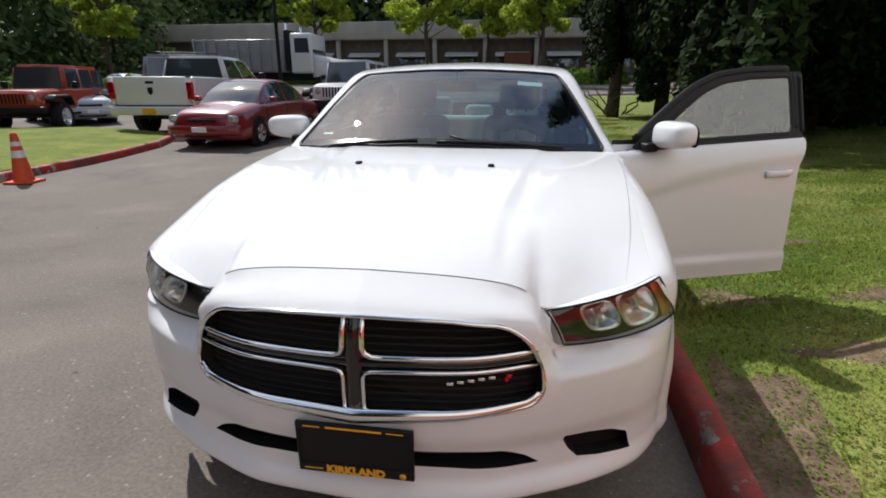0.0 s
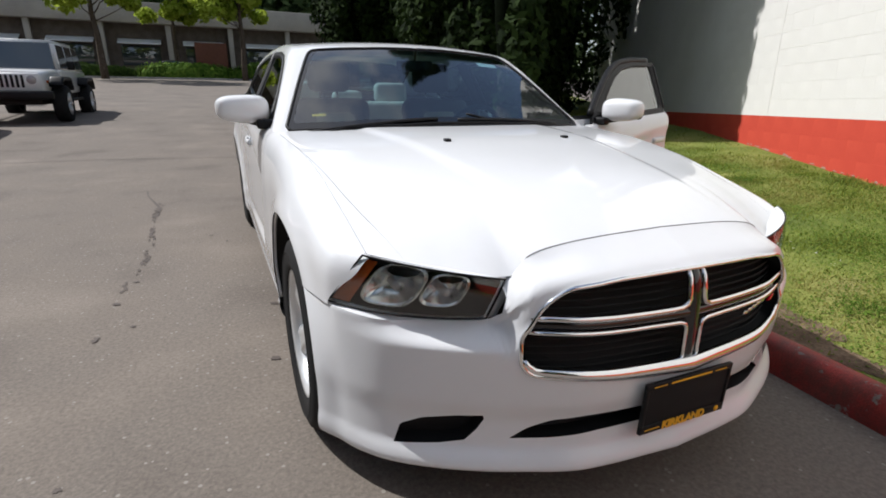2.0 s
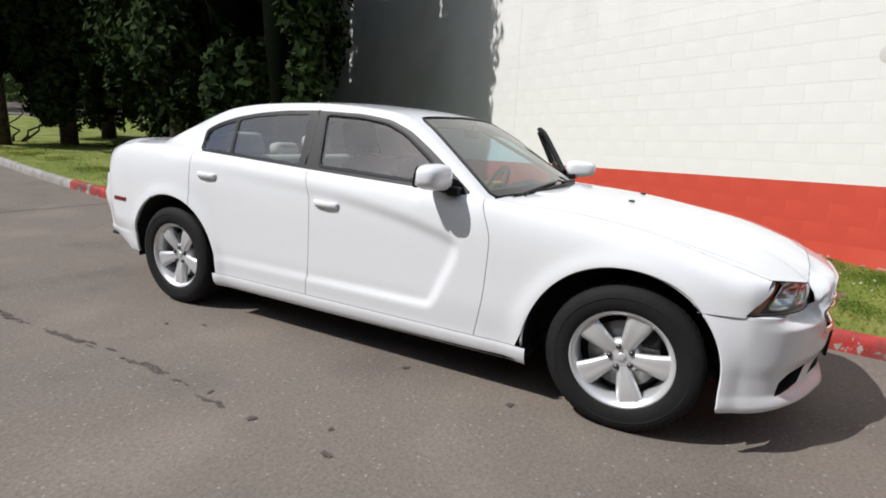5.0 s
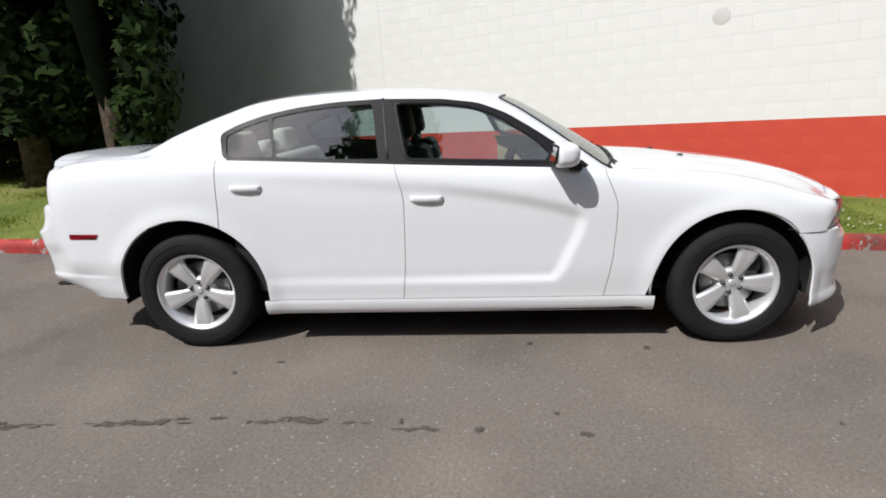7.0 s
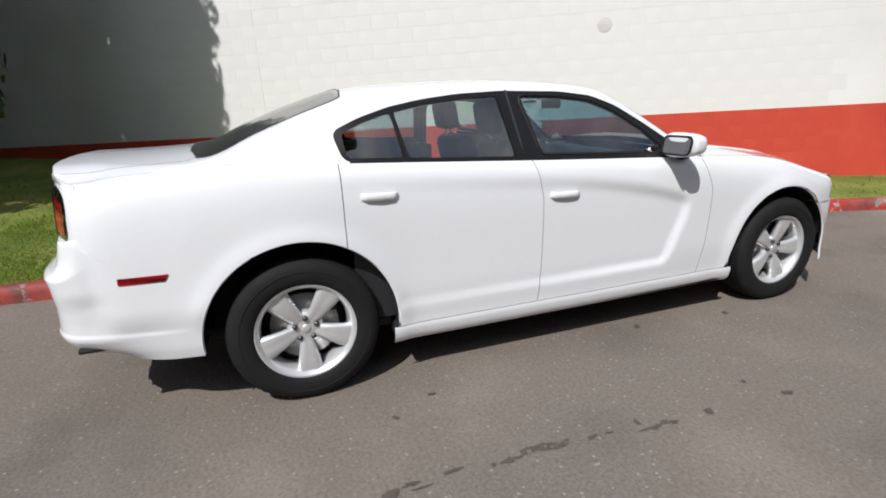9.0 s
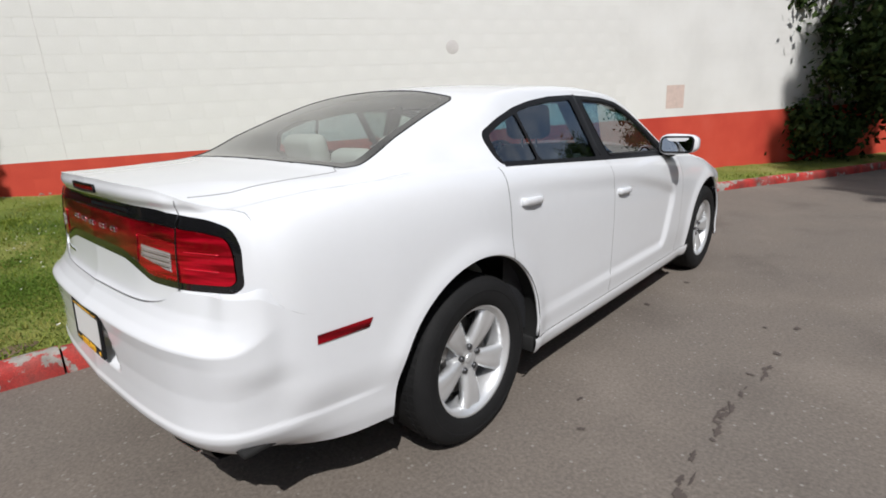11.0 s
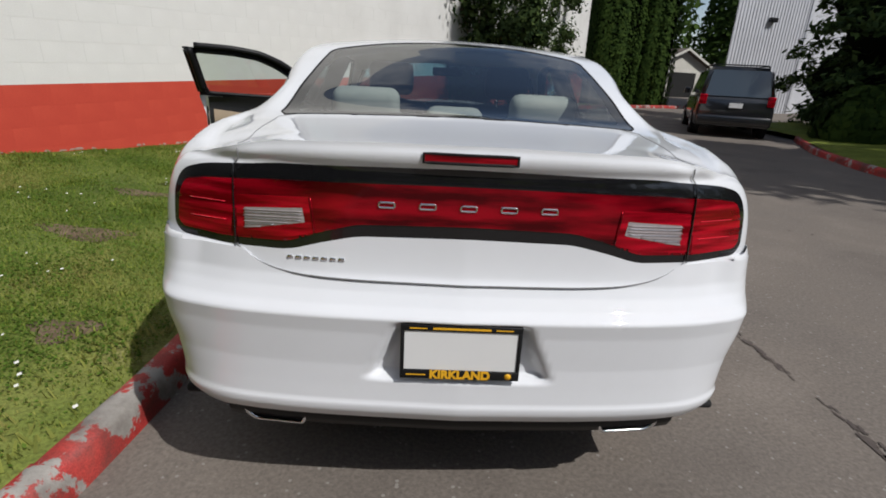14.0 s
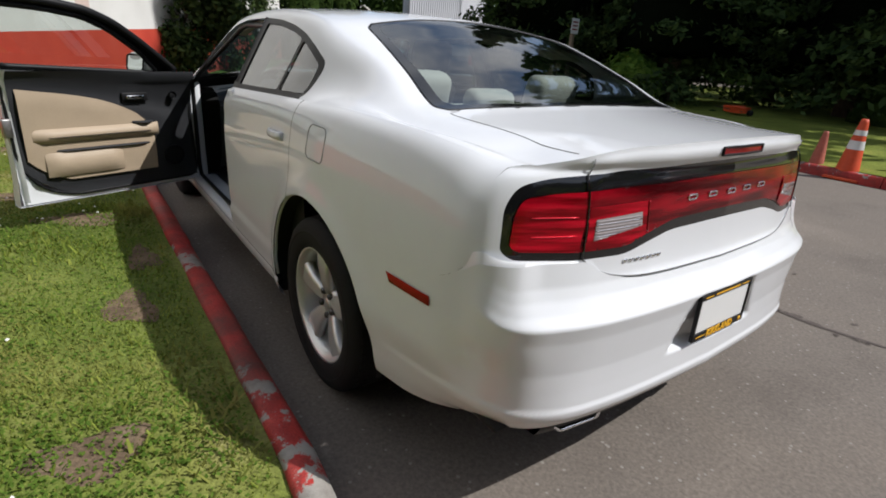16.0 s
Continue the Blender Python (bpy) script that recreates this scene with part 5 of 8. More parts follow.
# door opening on the driver's side: jamb and threshold
part("door_jamb", box_bm((.80, .60, .28), (.90, .70, .98), .02), PAINT, car)
part("threshold", box_bm((.74, .68, .24), (.915, 1.86, .315), .02), PAINT, car, "white door threshold")
part("door_jamb", box_bm((.80, 1.86, .30), (.905, 1.95, 1.05), .02), PAINT, car)
part("opening_seal", tube([(.86 if z <= 1.0 else min(.86, side_to_plan(y, z) - .03), y, z) for y, z in round_poly([(.72, .33), (1.84, .33), (1.86, 1.05), (1.90, 1.36), (1.45, 1.36), (.98, 1.12), (.75, 1.0)], .08)], .014, 6, True), BLACK, car)

# ---- cabin ----
def rounded(lo, hi, bevel, m, name, parent, turn=0.0, label=""):
    c = [(a + b) / 2 for a, b in zip(lo, hi)]
    ob = part(name, box_bm([a - k for a, k in zip(lo, c)], [b - k for b, k in zip(hi, c)], bevel, 3), m, parent, label)
    ob.matrix_local = pose(*c, turn, 0, 0)
    return ob


def seat(x, y):
    s = new("front_seat")
    s.parent = car
    s["label"] = "front seat with a beige cushion and dark side bolsters"
    rounded((x - .25, y - .02, .36), (x + .25, y + .50, .56), .06, BEIGE, "cushion", s, 5)
    rounded((x - .25, y + .44, .52), (x + .25, y + .60, 1.13), .07, CHAR, "backrest", s, -14)
    rounded((x - .15, y + .43, .58), (x + .15, y + .50, 1.06), .05, BEIGE, "backrest_facing", s, -14)
    rounded((x - .14, y + .60, 1.16), (x + .14, y + .71, 1.36), .045, CHAR, "headrest", s, -10)
    for k in (-.05, .05):
        part("headrest_post", tube([(x + k, y + .61, 1.06), (x + k, y + .65, 1.2)], .007, 6), CHROME, s)


seat(.37, 1.20)
seat(-.37, 1.20)
bench = new("rear_bench")
bench.parent = car
bench["label"] = "cream rear bench with three headrests"
rounded((-.66, 2.05, .36), (.66, 2.60, .58), .07, CREAM, "cushion", bench, 4)
rounded((-.66, 2.60, .52), (.66, 2.78, 1.08), .07, CREAM, "backrest", bench, -16)
for x, w, h in ((.40, .15, .17), (-.40, .15, .17), (0, .13, .10)):
    rounded((x - w, 2.83, 1.05), (x + w, 2.95, 1.06 + h), .045, CREAM, "headrest", bench, -12)
dash = new("dashboard")
dash.parent = car
dash["label"] = "black dashboard with a steering wheel"
v = []
for x in np.linspace(-.76, .76, 24):
    for y, z in ((.60, .93), (.72, .985), (.88, .995), (1.0, .965), (1.05, .90), (1.03, .75), (.98, .55), (.9, .45)):
        bump = .035 * math.exp(-((x - .37) / .17) ** 2) if .8 < y < 1.04 and z > .85 else 0
        v.append((x, y, z + bump - .04 * abs(x / .76) ** 3))
raw("top_pad", v, grid_faces(24, 8), CHAR, dash)
st = new("steering_wheel")
st.parent = dash
st.matrix_local = pose(.37, 1.16, .92, -68, 0, 0)
part("rim", tube([(.185 * math.cos(a), .185 * math.sin(a), 0) for a in np.linspace(0, 2 * math.pi, 40)[:-1]], .016, 8, True), CHAR, st)
part("boss", lathe([(0, .02), (.06, .018), (.075, 0), (.07, -.03)], 20), CHAR, st)
for a in (180, 0, 270):
    c, s = math.cos(radians(a)), math.sin(radians(a))
    part("spoke", tube([(.06 * c, .06 * s, 0), (.18 * c, .18 * s, 0)], .014, 6), STEEL, st)
part("column", tube([(.37, 1.14, .90), (.37, .98, .80)], .04, 8), CHAR, dash)
part("interior_mirror", box_bm((-.11, 1.20, 1.285), (.11, 1.225, 1.345), .01), BLACK, car)
part("mirror_arm", tube([(0, 1.21, 1.34), (0, 1.19, 1.395)], .008, 6), BLACK, car)
rounded((-.12, .95, .40), (.12, 2.0, .60), .04, CHAR, "centre_console", car)
part("carpet", box_bm((-.78, .56, .25), (.78, 2.9, .30), .01), CHAR, car)
# visible papers on the windscreen
def on_screen(x, y, d):
    return (x, y, float(canopy_z(np.array(x), np.array(y))) - d)


raw("sticker", [on_screen(x, y, .012) for x, y in ((.36, 1.10), (.50, 1.125), (.50, 1.165), (.36, 1.14))], [(0, 1, 2, 3)], PAPER, screen, "white paper sticker", False)
raw("sticker", [on_screen(x, y, .008) for x, y in ((-.68, .76), (-.62, .74), (-.62, .755), (-.68, .775))], [(0, 1, 2, 3)], YELLOW, screen, "yellow sticker", False)
for x0, x1 in ((-.72, -.12), (-.02, .60)):
    pts = [on_screen(x0 + (x1 - x0) * t, .565 + .15 * abs(x0 + (x1 - x0) * t) ** 2 + .012 * t, -.010) for t in np.linspace(0, 1, 12)]
    wip = part("wiper", tube(pts, .007, 6), BLACK, car)
    part("wiper_arm", tube([pts[3], on_screen(x0 + (x1 - x0) * .1, .55 + .05, -.015)], .006, 6), BLACK, wip)

# ---- the site ----
def rise(y):
    """The road climbs beyond the sedan's tail."""
    d = np.clip(np.asarray(y, float) - 5, 0, None)
    e = np.clip(-4 - np.asarray(y, float), 0, 40)
    return 0.037 * d * d / (d + 3) + .016 * e * e / (e + 3)


def noise_mat(name, stops, scale, rough, bump, fine=90.0, detail=8.0, grit=(.72, 1.3), spec=0.3):
    """A surface whose colour follows a noise through colour stops, with a second, finer grain."""
    m = bpy.data.materials.new(name)
    m.use_nodes = True
    nt = m.node_tree
    b = nt.nodes["Principled BSDF"]
    b.inputs["Roughness"].default_value = rough
    b.inputs["Specular IOR Level"].default_value = spec
    tc = nt.nodes.new("ShaderNodeTexCoord")
    n1, n2 = nt.nodes.new("ShaderNodeTexNoise"), nt.nodes.new("ShaderNodeTexNoise")
    n1.inputs["Scale"].default_value, n1.inputs["Detail"].default_value = scale, detail
    n2.inputs["Scale"].default_value, n2.inputs["Detail"].default_value = fine, 3
    for n in (n1, n2):
        nt.links.new(tc.outputs["Object"], n.inputs["Vector"])
    ramp = nt.nodes.new("ShaderNodeValToRGB")
    while len(ramp.color_ramp.elements) < len(stops):
        ramp.color_ramp.elements.new(0.5)
    for e, (p, c) in zip(ramp.color_ramp.elements, stops):
        e.position, e.color = p, (*c, 1)
    nt.links.new(n1.outputs[0], ramp.inputs[0])
    mr = nt.nodes.new("ShaderNodeMapRange")
    mr.inputs[1].default_value, mr.inputs[2].default_value, mr.inputs[3].default_value, mr.inputs[4].default_value = .3, .7, *grit
    nt.links.new(n2.outputs[0], mr.inputs[0])
    mul = nt.nodes.new("ShaderNodeMix")
    mul.data_type, mul.blend_type = "RGBA", "MULTIPLY"
    mul.inputs[0].default_value = 1
    nt.links.new(ramp.outputs[0], mul.inputs[6])
    nt.links.new(mr.outputs[0], mul.inputs[7])
    nt.links.new(mul.outputs[2], b.inputs["Base Color"])
    bp = nt.nodes.new("ShaderNodeBump")
    bp.inputs["Strength"].default_value, bp.inputs["Distance"].default_value = .8, bump
    nt.links.new(n2.outputs[0], bp.inputs["Height"])
    nt.links.new(bp.outputs[0], b.inputs["Normal"])
    return m, nt, b, mul


def asphalt():
    m, nt, b, mul = noise_mat("asphalt", [(.30, (.124, .105, .090)), (.45, (.156, .134, .115)), (.55, (.162, .138, .117)), (.72, (.200, .171, .145))], 1.1, .9, .004, 60, 11, grit=(.84, 1.17))
    tc = next(n for n in nt.nodes if n.bl_idname == "ShaderNodeTexCoord")
    # aggregate: small stones of unlike grey
    grit = nt.nodes.new("ShaderNodeTexVoronoi")
    grit.inputs["Scale"].default_value = 140
    nt.links.new(tc.outputs["Object"], grit.inputs["Vector"])
    tone = nt.nodes.new("ShaderNodeSeparateColor")
    nt.links.new(grit.outputs["Color"], tone.inputs[0])
    span = nt.nodes.new("ShaderNodeMapRange")
    span.inputs[3].default_value, span.inputs[4].default_value = .91, 1.10
    nt.links.new(tone.outputs[1], span.inputs[0])
    gm = nt.nodes.new("ShaderNodeMix")
    gm.data_type, gm.blend_type = "RGBA", "MULTIPLY"
    gm.inputs[0].default_value = 1
    nt.links.new(mul.outputs[2], gm.inputs[6])
    nt.links.new(span.outputs[0], gm.inputs[7])
    mul = gm
    vor = nt.nodes.new("ShaderNodeTexVoronoi")
    vor.inputs["Scale"].default_value = 48
    nt.links.new(tc.outputs["Object"], vor.inputs["Vector"])
    # pale stones worn bare in the binder
    lt = nt.nodes.new("ShaderNodeMath")
    lt.operation = "LESS_THAN"
    lt.inputs[1].default_value = .055
    sep = nt.nodes.new("ShaderNodeSeparateColor")
    nt.links.new(vor.outputs["Color"], sep.inputs[0])
    nt.links.new(sep.outputs[0], lt.inputs[0])
    near = nt.nodes.new("ShaderNodeMath")
    near.operation = "LESS_THAN"
    near.inputs[1].default_value = .32
    nt.links.new(vor.outputs["Distance"], near.inputs[0])
    both_ = nt.nodes.new("ShaderNodeMath")
    both_.operation = "MULTIPLY"
    nt.links.new(lt.outputs[0], both_.inputs[0])
    nt.links.new(near.outputs[0], both_.inputs[1])
    mix = nt.nodes.new("ShaderNodeMix")
    mix.data_type = "RGBA"
    nt.links.new(both_.outputs[0], mix.inputs[0])
    nt.links.new(mul.outputs[2], mix.inputs[6])
    mix.inputs[7].default_value = (.25, .23, .205, 1)
    nt.links.new(mix.outputs[2], b.inputs["Base Color"])
    return m


ASPHALT = asphalt()
OIL = mat("oil_stain", (.085, .067, .058), .75, grain=.3, scale=30)
SOIL = noise_mat("soil", [(.3, (.085, .058, .036)), (.55, (.15, .105, .066)), (.8, (.22, .165, .11))], 7, .95, .008, 60)[0]
TURF = noise_mat("turf", [(.28, (.08, .11, .022)), (.45, (.13, .165, .03)), (.6, (.19, .205, .05)), (.78, (.26, .22, .10))], 1.6, .95, .01, 70)[0]
FAR_TURF = noise_mat("far_turf", [(.3, (.10, .13, .015)), (.55, (.15, .18, .022)), (.75, (.22, .22, .04))], 2.2, .95, .01, 30)[0]
CONCRETE = noise_mat("concrete", [(.3, (.20, .19, .175)), (.6, (.30, .285, .265)), (.8, (.37, .355, .33))], 5, .9, .002, 120)[0]


def chipped_paint():
    m, nt, b, mul = noise_mat("kerb_red", [(.3, (.30, .026, .023)), (.55, (.42, .040, .034)), (.8, (.50, .065, .05))], 7, .6, .0015, 150)
    tc = next(n for n in nt.nodes if n.bl_idname == "ShaderNodeTexCoord")
    chip = nt.nodes.new("ShaderNodeTexNoise")
    chip.inputs["Scale"].default_value, chip.inputs["Detail"].default_value, chip.inputs["Roughness"].default_value = 4.2, 8, .68
    nt.links.new(tc.outputs["Object"], chip.inputs["Vector"])
    edge = nt.nodes.new("ShaderNodeMapRange")
    edge.inputs[1].default_value, edge.inputs[2].default_value = .555, .575
    nt.links.new(chip.outputs[0], edge.inputs[0])
    mix = nt.nodes.new("ShaderNodeMix")
    mix.data_type = "RGBA"
    nt.links.new(edge.outputs[0], mix.inputs[0])
    nt.links.new(mul.outputs[2], mix.inputs[6])
    mix.inputs[7].default_value = (.34, .32, .29, 1)
    # old tyre rubber and soil rubbed over paint and concrete
    dirt, amount, soil = nt.nodes.new("ShaderNodeTexNoise"), nt.nodes.new("ShaderNodeMapRange"), nt.nodes.new("ShaderNodeMix")
    dirt.inputs["Scale"].default_value, dirt.inputs["Detail"].default_value, dirt.inputs["Roughness"].default_value = 2.6, 9, .7
    nt.links.new(tc.outputs["Object"], dirt.inputs["Vector"])
    amount.inputs[1].default_value, amount.inputs[2].default_value, amount.inputs[4].default_value = .43, .66, .85
    nt.links.new(dirt.outputs[0], amount.inputs[0])
    soil.data_type = "RGBA"
    nt.links.new(amount.outputs[0], soil.inputs[0])
    nt.links.new(mix.outputs[2], soil.inputs[6])
    soil.inputs[7].default_value = (.075, .05, .042, 1)
    nt.links.new(soil.outputs[2], b.inputs["Base Color"])
    return m


KERB_RED = chipped_paint()

# ground: one sheet, finer near the sedan, out to the horizon
gx = np.unique(np.concatenate([np.linspace(-40, 40, 41), [-600, -300, -150, -80, 80, 150, 300, 600]]))
gy = np.unique(np.concatenate([np.linspace(-40, 76, 59), [-600, -300, -150, -80, 100, 150, 300, 600]]))
verts = [(x, y, float(rise(min(y, 90)))) for x in gx for y in gy]
tagged(raw("ground", verts, grid_faces(len(gx), len(gy)), ASPHALT), "worn grey asphalt road with pale stones", "ground", kind="structure")

KERB_X = spl((-17.1, -6.1), (-13.1, -4.2), (-9.5, -2.1), (-6.9, -1.0), (-5.7, -.42), (-3.3, .56), (-1.8, .94), (0, 1.075), (3.0, 1.10), (3.7, 1.105), (4.2, 1.175), (7, 1.29), (15.6, 2.35), (21, 2.85), (29, 3.6))
right_line = [(-17, -22.5), (-11.2, -20.4), (-8.7, -19.1)] + [(float(KERB_X(y)), y) for y in np.arange(-17, 29.01, .5)] + [(4.1, 30.4), (5.2, 31.6), (7.5, 32.6), (14, 34)]
left_line = [(-13.2, -13), (-9.7, -8.5), (-8.4, -6.0), (-7.75, -3.9), (-7.4, -2.2), (-7.25, -.6), (-7.12, 1), (-6.98, 2.6), (-6.97, 4.2), (-7.03, 5.4), (-7.15, 6.8), (-7.4, 8.3), (-7.75, 9.2), (-8.3, 9.85), (-9.2, 10.1), (-10.4, 9.95), (-12.2, 9.3), (-30, 2.6)]


def resample(line, step):
    P = np.array(line, float)
    s = np.concatenate([[0], np.cumsum(np.hypot(*np.diff(P, axis=0).T))])
    t = np.arange(0, s[-1], step)
    return np.stack([np.interp(t, s, P[:, 0]), np.interp(t, s, P[:, 1])], -1)


def kerb(line, name, label, inner, length, paint, plain_from=99):
    """A kerb of cast lengths; inner is +1 when the raised ground lies to the right of the line's way."""
    holder = tagged(new(name), label, "kerb", kind="structure")
    P = resample(line, .25)
    n = int(length / .25)
    prof = [(.0, -.05), (.010, .06), (.020, .112), (.042, .134), (.08, .138), (.112, .134), (.126, .118), (.128, -.05)]
    rng = random.Random(5)
    for k in range(0, len(P) - 1, n):
        seg = P[k:k + n + 1]
        if len(seg) < 2:
            continue
        verts = []
        lift = rng.uniform(-.006, .006)
        for i, q in enumerate(seg):
            a, b2 = seg[max(0, i - 1)], seg[min(len(seg) - 1, i + 1)]
            t = (b2 - a) / np.linalg.norm(b2 - a)
            side = np.array((t[1], -t[0])) * inner
            pull = .006 if i in (0, len(seg) - 1) else 0
            for d, z in prof:
                w = q + side * d + t * (pull if i == 0 else -pull) + side * rng.uniform(-.003, .003)
                verts.append((w[0], w[1], float(rise(q[1])) + z + lift + rng.uniform(-.003, .002)))
        f = grid_faces(len(seg), len(prof), inner > 0)
        f += [tuple(range(len(prof))), tuple((len(seg) - 1) * len(prof) + j for j in range(len(prof)))]
        raw("kerb_length", verts, f, paint if seg[0][1] < plain_from else CONCRETE, holder)
    return holder


kerb(right_line, "kerb", "chipped red-painted concrete kerb", 1, 2.5, KERB_RED, 7.0)
kerb(left_line, "kerb_far", "red-painted kerb round a grass island", -1, 2.5, KERB_RED)

# grass bank between the kerb and the wall
WALL_TURN = 28.4
wall_x = lambda y: 4.05 + .54 * np.asarray(y, float)


def bank_z(x, y):
    foot = np.clip(.34 + .045 * np.asarray(y, float), .18, .55)
    k = KERB_X(y) + .126
    t = np.clip((x - k) / np.maximum(.5, wall_x(y) - k), 0, 1.3)
    return rise(y) + .115 + (foot - .115) * t ** 1.1 + .012 * np.sin(x * 7 + y * 3.1) * np.sin(y * 5.3 - x * 2)


verts = []
ys = np.arange(-19, 29.01, .2)
for y in ys:
    k = float(KERB_X(max(y, -17.1))) + .121 - (1.6 * max(0, -17.1 - y))
    far = max(k + .3, float(wall_x(y)) + .06)
    for t in np.linspace(0, 1, 30):
        x = k + (far - k) * t
        verts.append((x, y, float(bank_z(x, y)) - (0 if t else .01)))
tagged(raw("grass_bank", verts, grid_faces(len(ys), 30), TURF), "patchy green grass bank with bare soil and clover", "grass", kind="structure")
verts = []
for y in np.arange(-12, 10.21, .4):
    edge = float(np.interp(y, [p[1] for p in left_line[1:14]], [p[0] for p in left_line[1:14]])) - .14
    for t in np.linspace(0, 1, 16):
        x = edge - t * t * 30
        far_y = float(np.interp(-x, [8.3, 9.2, 10.4, 12.2, 30, 40], [9.75, 10.0, 9.85, 9.2, 2.5, -2]))
        verts.append((x, min(y, far_y), float(rise(y)) + .13 + .12 * min(1, t * 3) + .02 * math.sin(x * 2 + y)))
tagged(raw("grass_island", verts, grid_faces(len(np.arange(-12, 10.21, .4)), 16, True), FAR_TURF), "mown grass island behind a red kerb", "grass", kind="structure")

# bare soil and blades on the bank
rng = random.Random(11)
BARE = [(1.70, 3.25, .16, .10), (2.35, 2.05, .30, .12), (1.42, -.15, .16, .34), (1.62, .95, .22, .14), (1.95, .35, .25, .1), (2.5, 1.0, .3, .1), (1.45, 4.4, .12, .25), (1.5, 2.3, .10, .2), (2.0, -1.3, .22, .12), (2.7, 3.3, .2, .12), (1.38, 1.7, .07, .22), (1.27, -.45, .09, .7), (1.9, -.75, .16, .1)]
for bx, by, ra, rb in BARE:
    v = [(bx, by, float(bank_z(bx, by)) + .006)]
    for rr in (.55, 1.0):
        for k in range(26):
            a = 2 * math.pi * k / 26
            w = rr * (1 + .25 * math.sin(3 * a + bx * 9) + rng.uniform(-.12, .12))
            x, y = bx + ra * w * math.cos(a), by + rb * w * math.sin(a)
            v.append((x, y, float(bank_z(x, y)) + (.006 if rr < 1 else .001)))
    f = [(0, 1 + k, 1 + (k + 1) % 26) for k in range(26)] + [(1 + k, 27 + k, 27 + (k + 1) % 26, 1 + (k + 1) % 26) for k in range(26)]
    tagged(raw("bare_patch", v, f, SOIL), "bare brown soil patch in the grass", "soil", "bare soil patches", "stuff")


def leaf_mat(name, c0, c1, rough=.8, thin=.35, patch=None):
    """Leaves that differ one from the next and let some light through."""
    m = bpy.data.materials.new(name)
    m.use_nodes = True
    nt = m.node_tree
    b = nt.nodes["Principled BSDF"]
    g = nt.nodes.new("ShaderNodeNewGeometry")
    mix = nt.nodes.new("ShaderNodeMix")
    mix.data_type = "RGBA"
    nt.links.new(g.outputs["Random Per Island"], mix.inputs[0])
    mix.inputs[6].default_value, mix.inputs[7].default_value = (*c0, 1), (*c1, 1)
    if patch:
        tc, wide, edge, dry = (nt.nodes.new("ShaderNode" + k) for k in ("TexCoord", "TexNoise", "MapRange", "Mix"))
        wide.inputs["Scale"].default_value, wide.inputs["Detail"].default_value = 1.7, 6
        edge.inputs[1].default_value, edge.inputs[2].default_value, edge.inputs[4].default_value = .46, .68, .85
        dry.data_type = "RGBA"
        dry.inputs[7].default_value = (*patch, 1)
        nt.links.new(tc.outputs["Object"], wide.inputs["Vector"])
        nt.links.new(wide.outputs[0], edge.inputs[0])
        nt.links.new(edge.outputs[0], dry.inputs[0])
        nt.links.new(mix.outputs[2], dry.inputs[6])
        mix = dry
    nt.links.new(mix.outputs[2], b.inputs["Base Color"])
    b.inputs["Roughness"].default_value = rough
    b.inputs["Specular IOR Level"].default_value = .08
    out = nt.nodes["Material Output"]
    tl, ms = nt.nodes.new("ShaderNodeBsdfTranslucent"), nt.nodes.new("ShaderNodeMixShader")
    nt.links.new(mix.outputs[2], tl.inputs[0])
    ms.inputs[0].default_value = thin
    nt.links.new(b.outputs[0], ms.inputs[1])
    nt.links.new(tl.outputs[0], ms.inputs[2])
    nt.links.new(ms.outputs[0], out.inputs[0])
    return m


BLADE = leaf_mat("blade", (.092, .142, .021), (.275, .325, .06), patch=(.35, .305, .105))
CLOVER = leaf_mat("clover", (.07, .13, .018), (.15, .235, .038))
# darker than such foliage is: the trees' shade is put into the leaf colour
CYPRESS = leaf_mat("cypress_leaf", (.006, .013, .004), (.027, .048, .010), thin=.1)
PINE = leaf_mat("pine_leaf", (.016, .033, .012), (.075, .11, .032), thin=.15)
MAPLE = leaf_mat("maple_leaf", (.24, .33, .03), (.46, .54, .09), thin=.55)
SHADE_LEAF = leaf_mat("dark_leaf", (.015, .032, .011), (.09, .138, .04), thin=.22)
FAR_LEAF = leaf_mat("far_leaf", (.035, .06, .02), (.15, .20, .075), thin=.2)
SHRUB = leaf_mat("shrub_leaf", (.06, .13, .015), (.16, .26, .04), thin=.3)
HEDGE = leaf_mat("hedge_leaf", (.022, .045, .010), (.05, .085, .016), thin=.2)
BARK = noise_mat("bark", [(.3, (.05, .035, .025)), (.6, (.10, .075, .055)), (.8, (.15, .12, .09))], 9, .95, .01, 50)[0]
PETAL = mat("petal", (.75, .74, .68), .7)


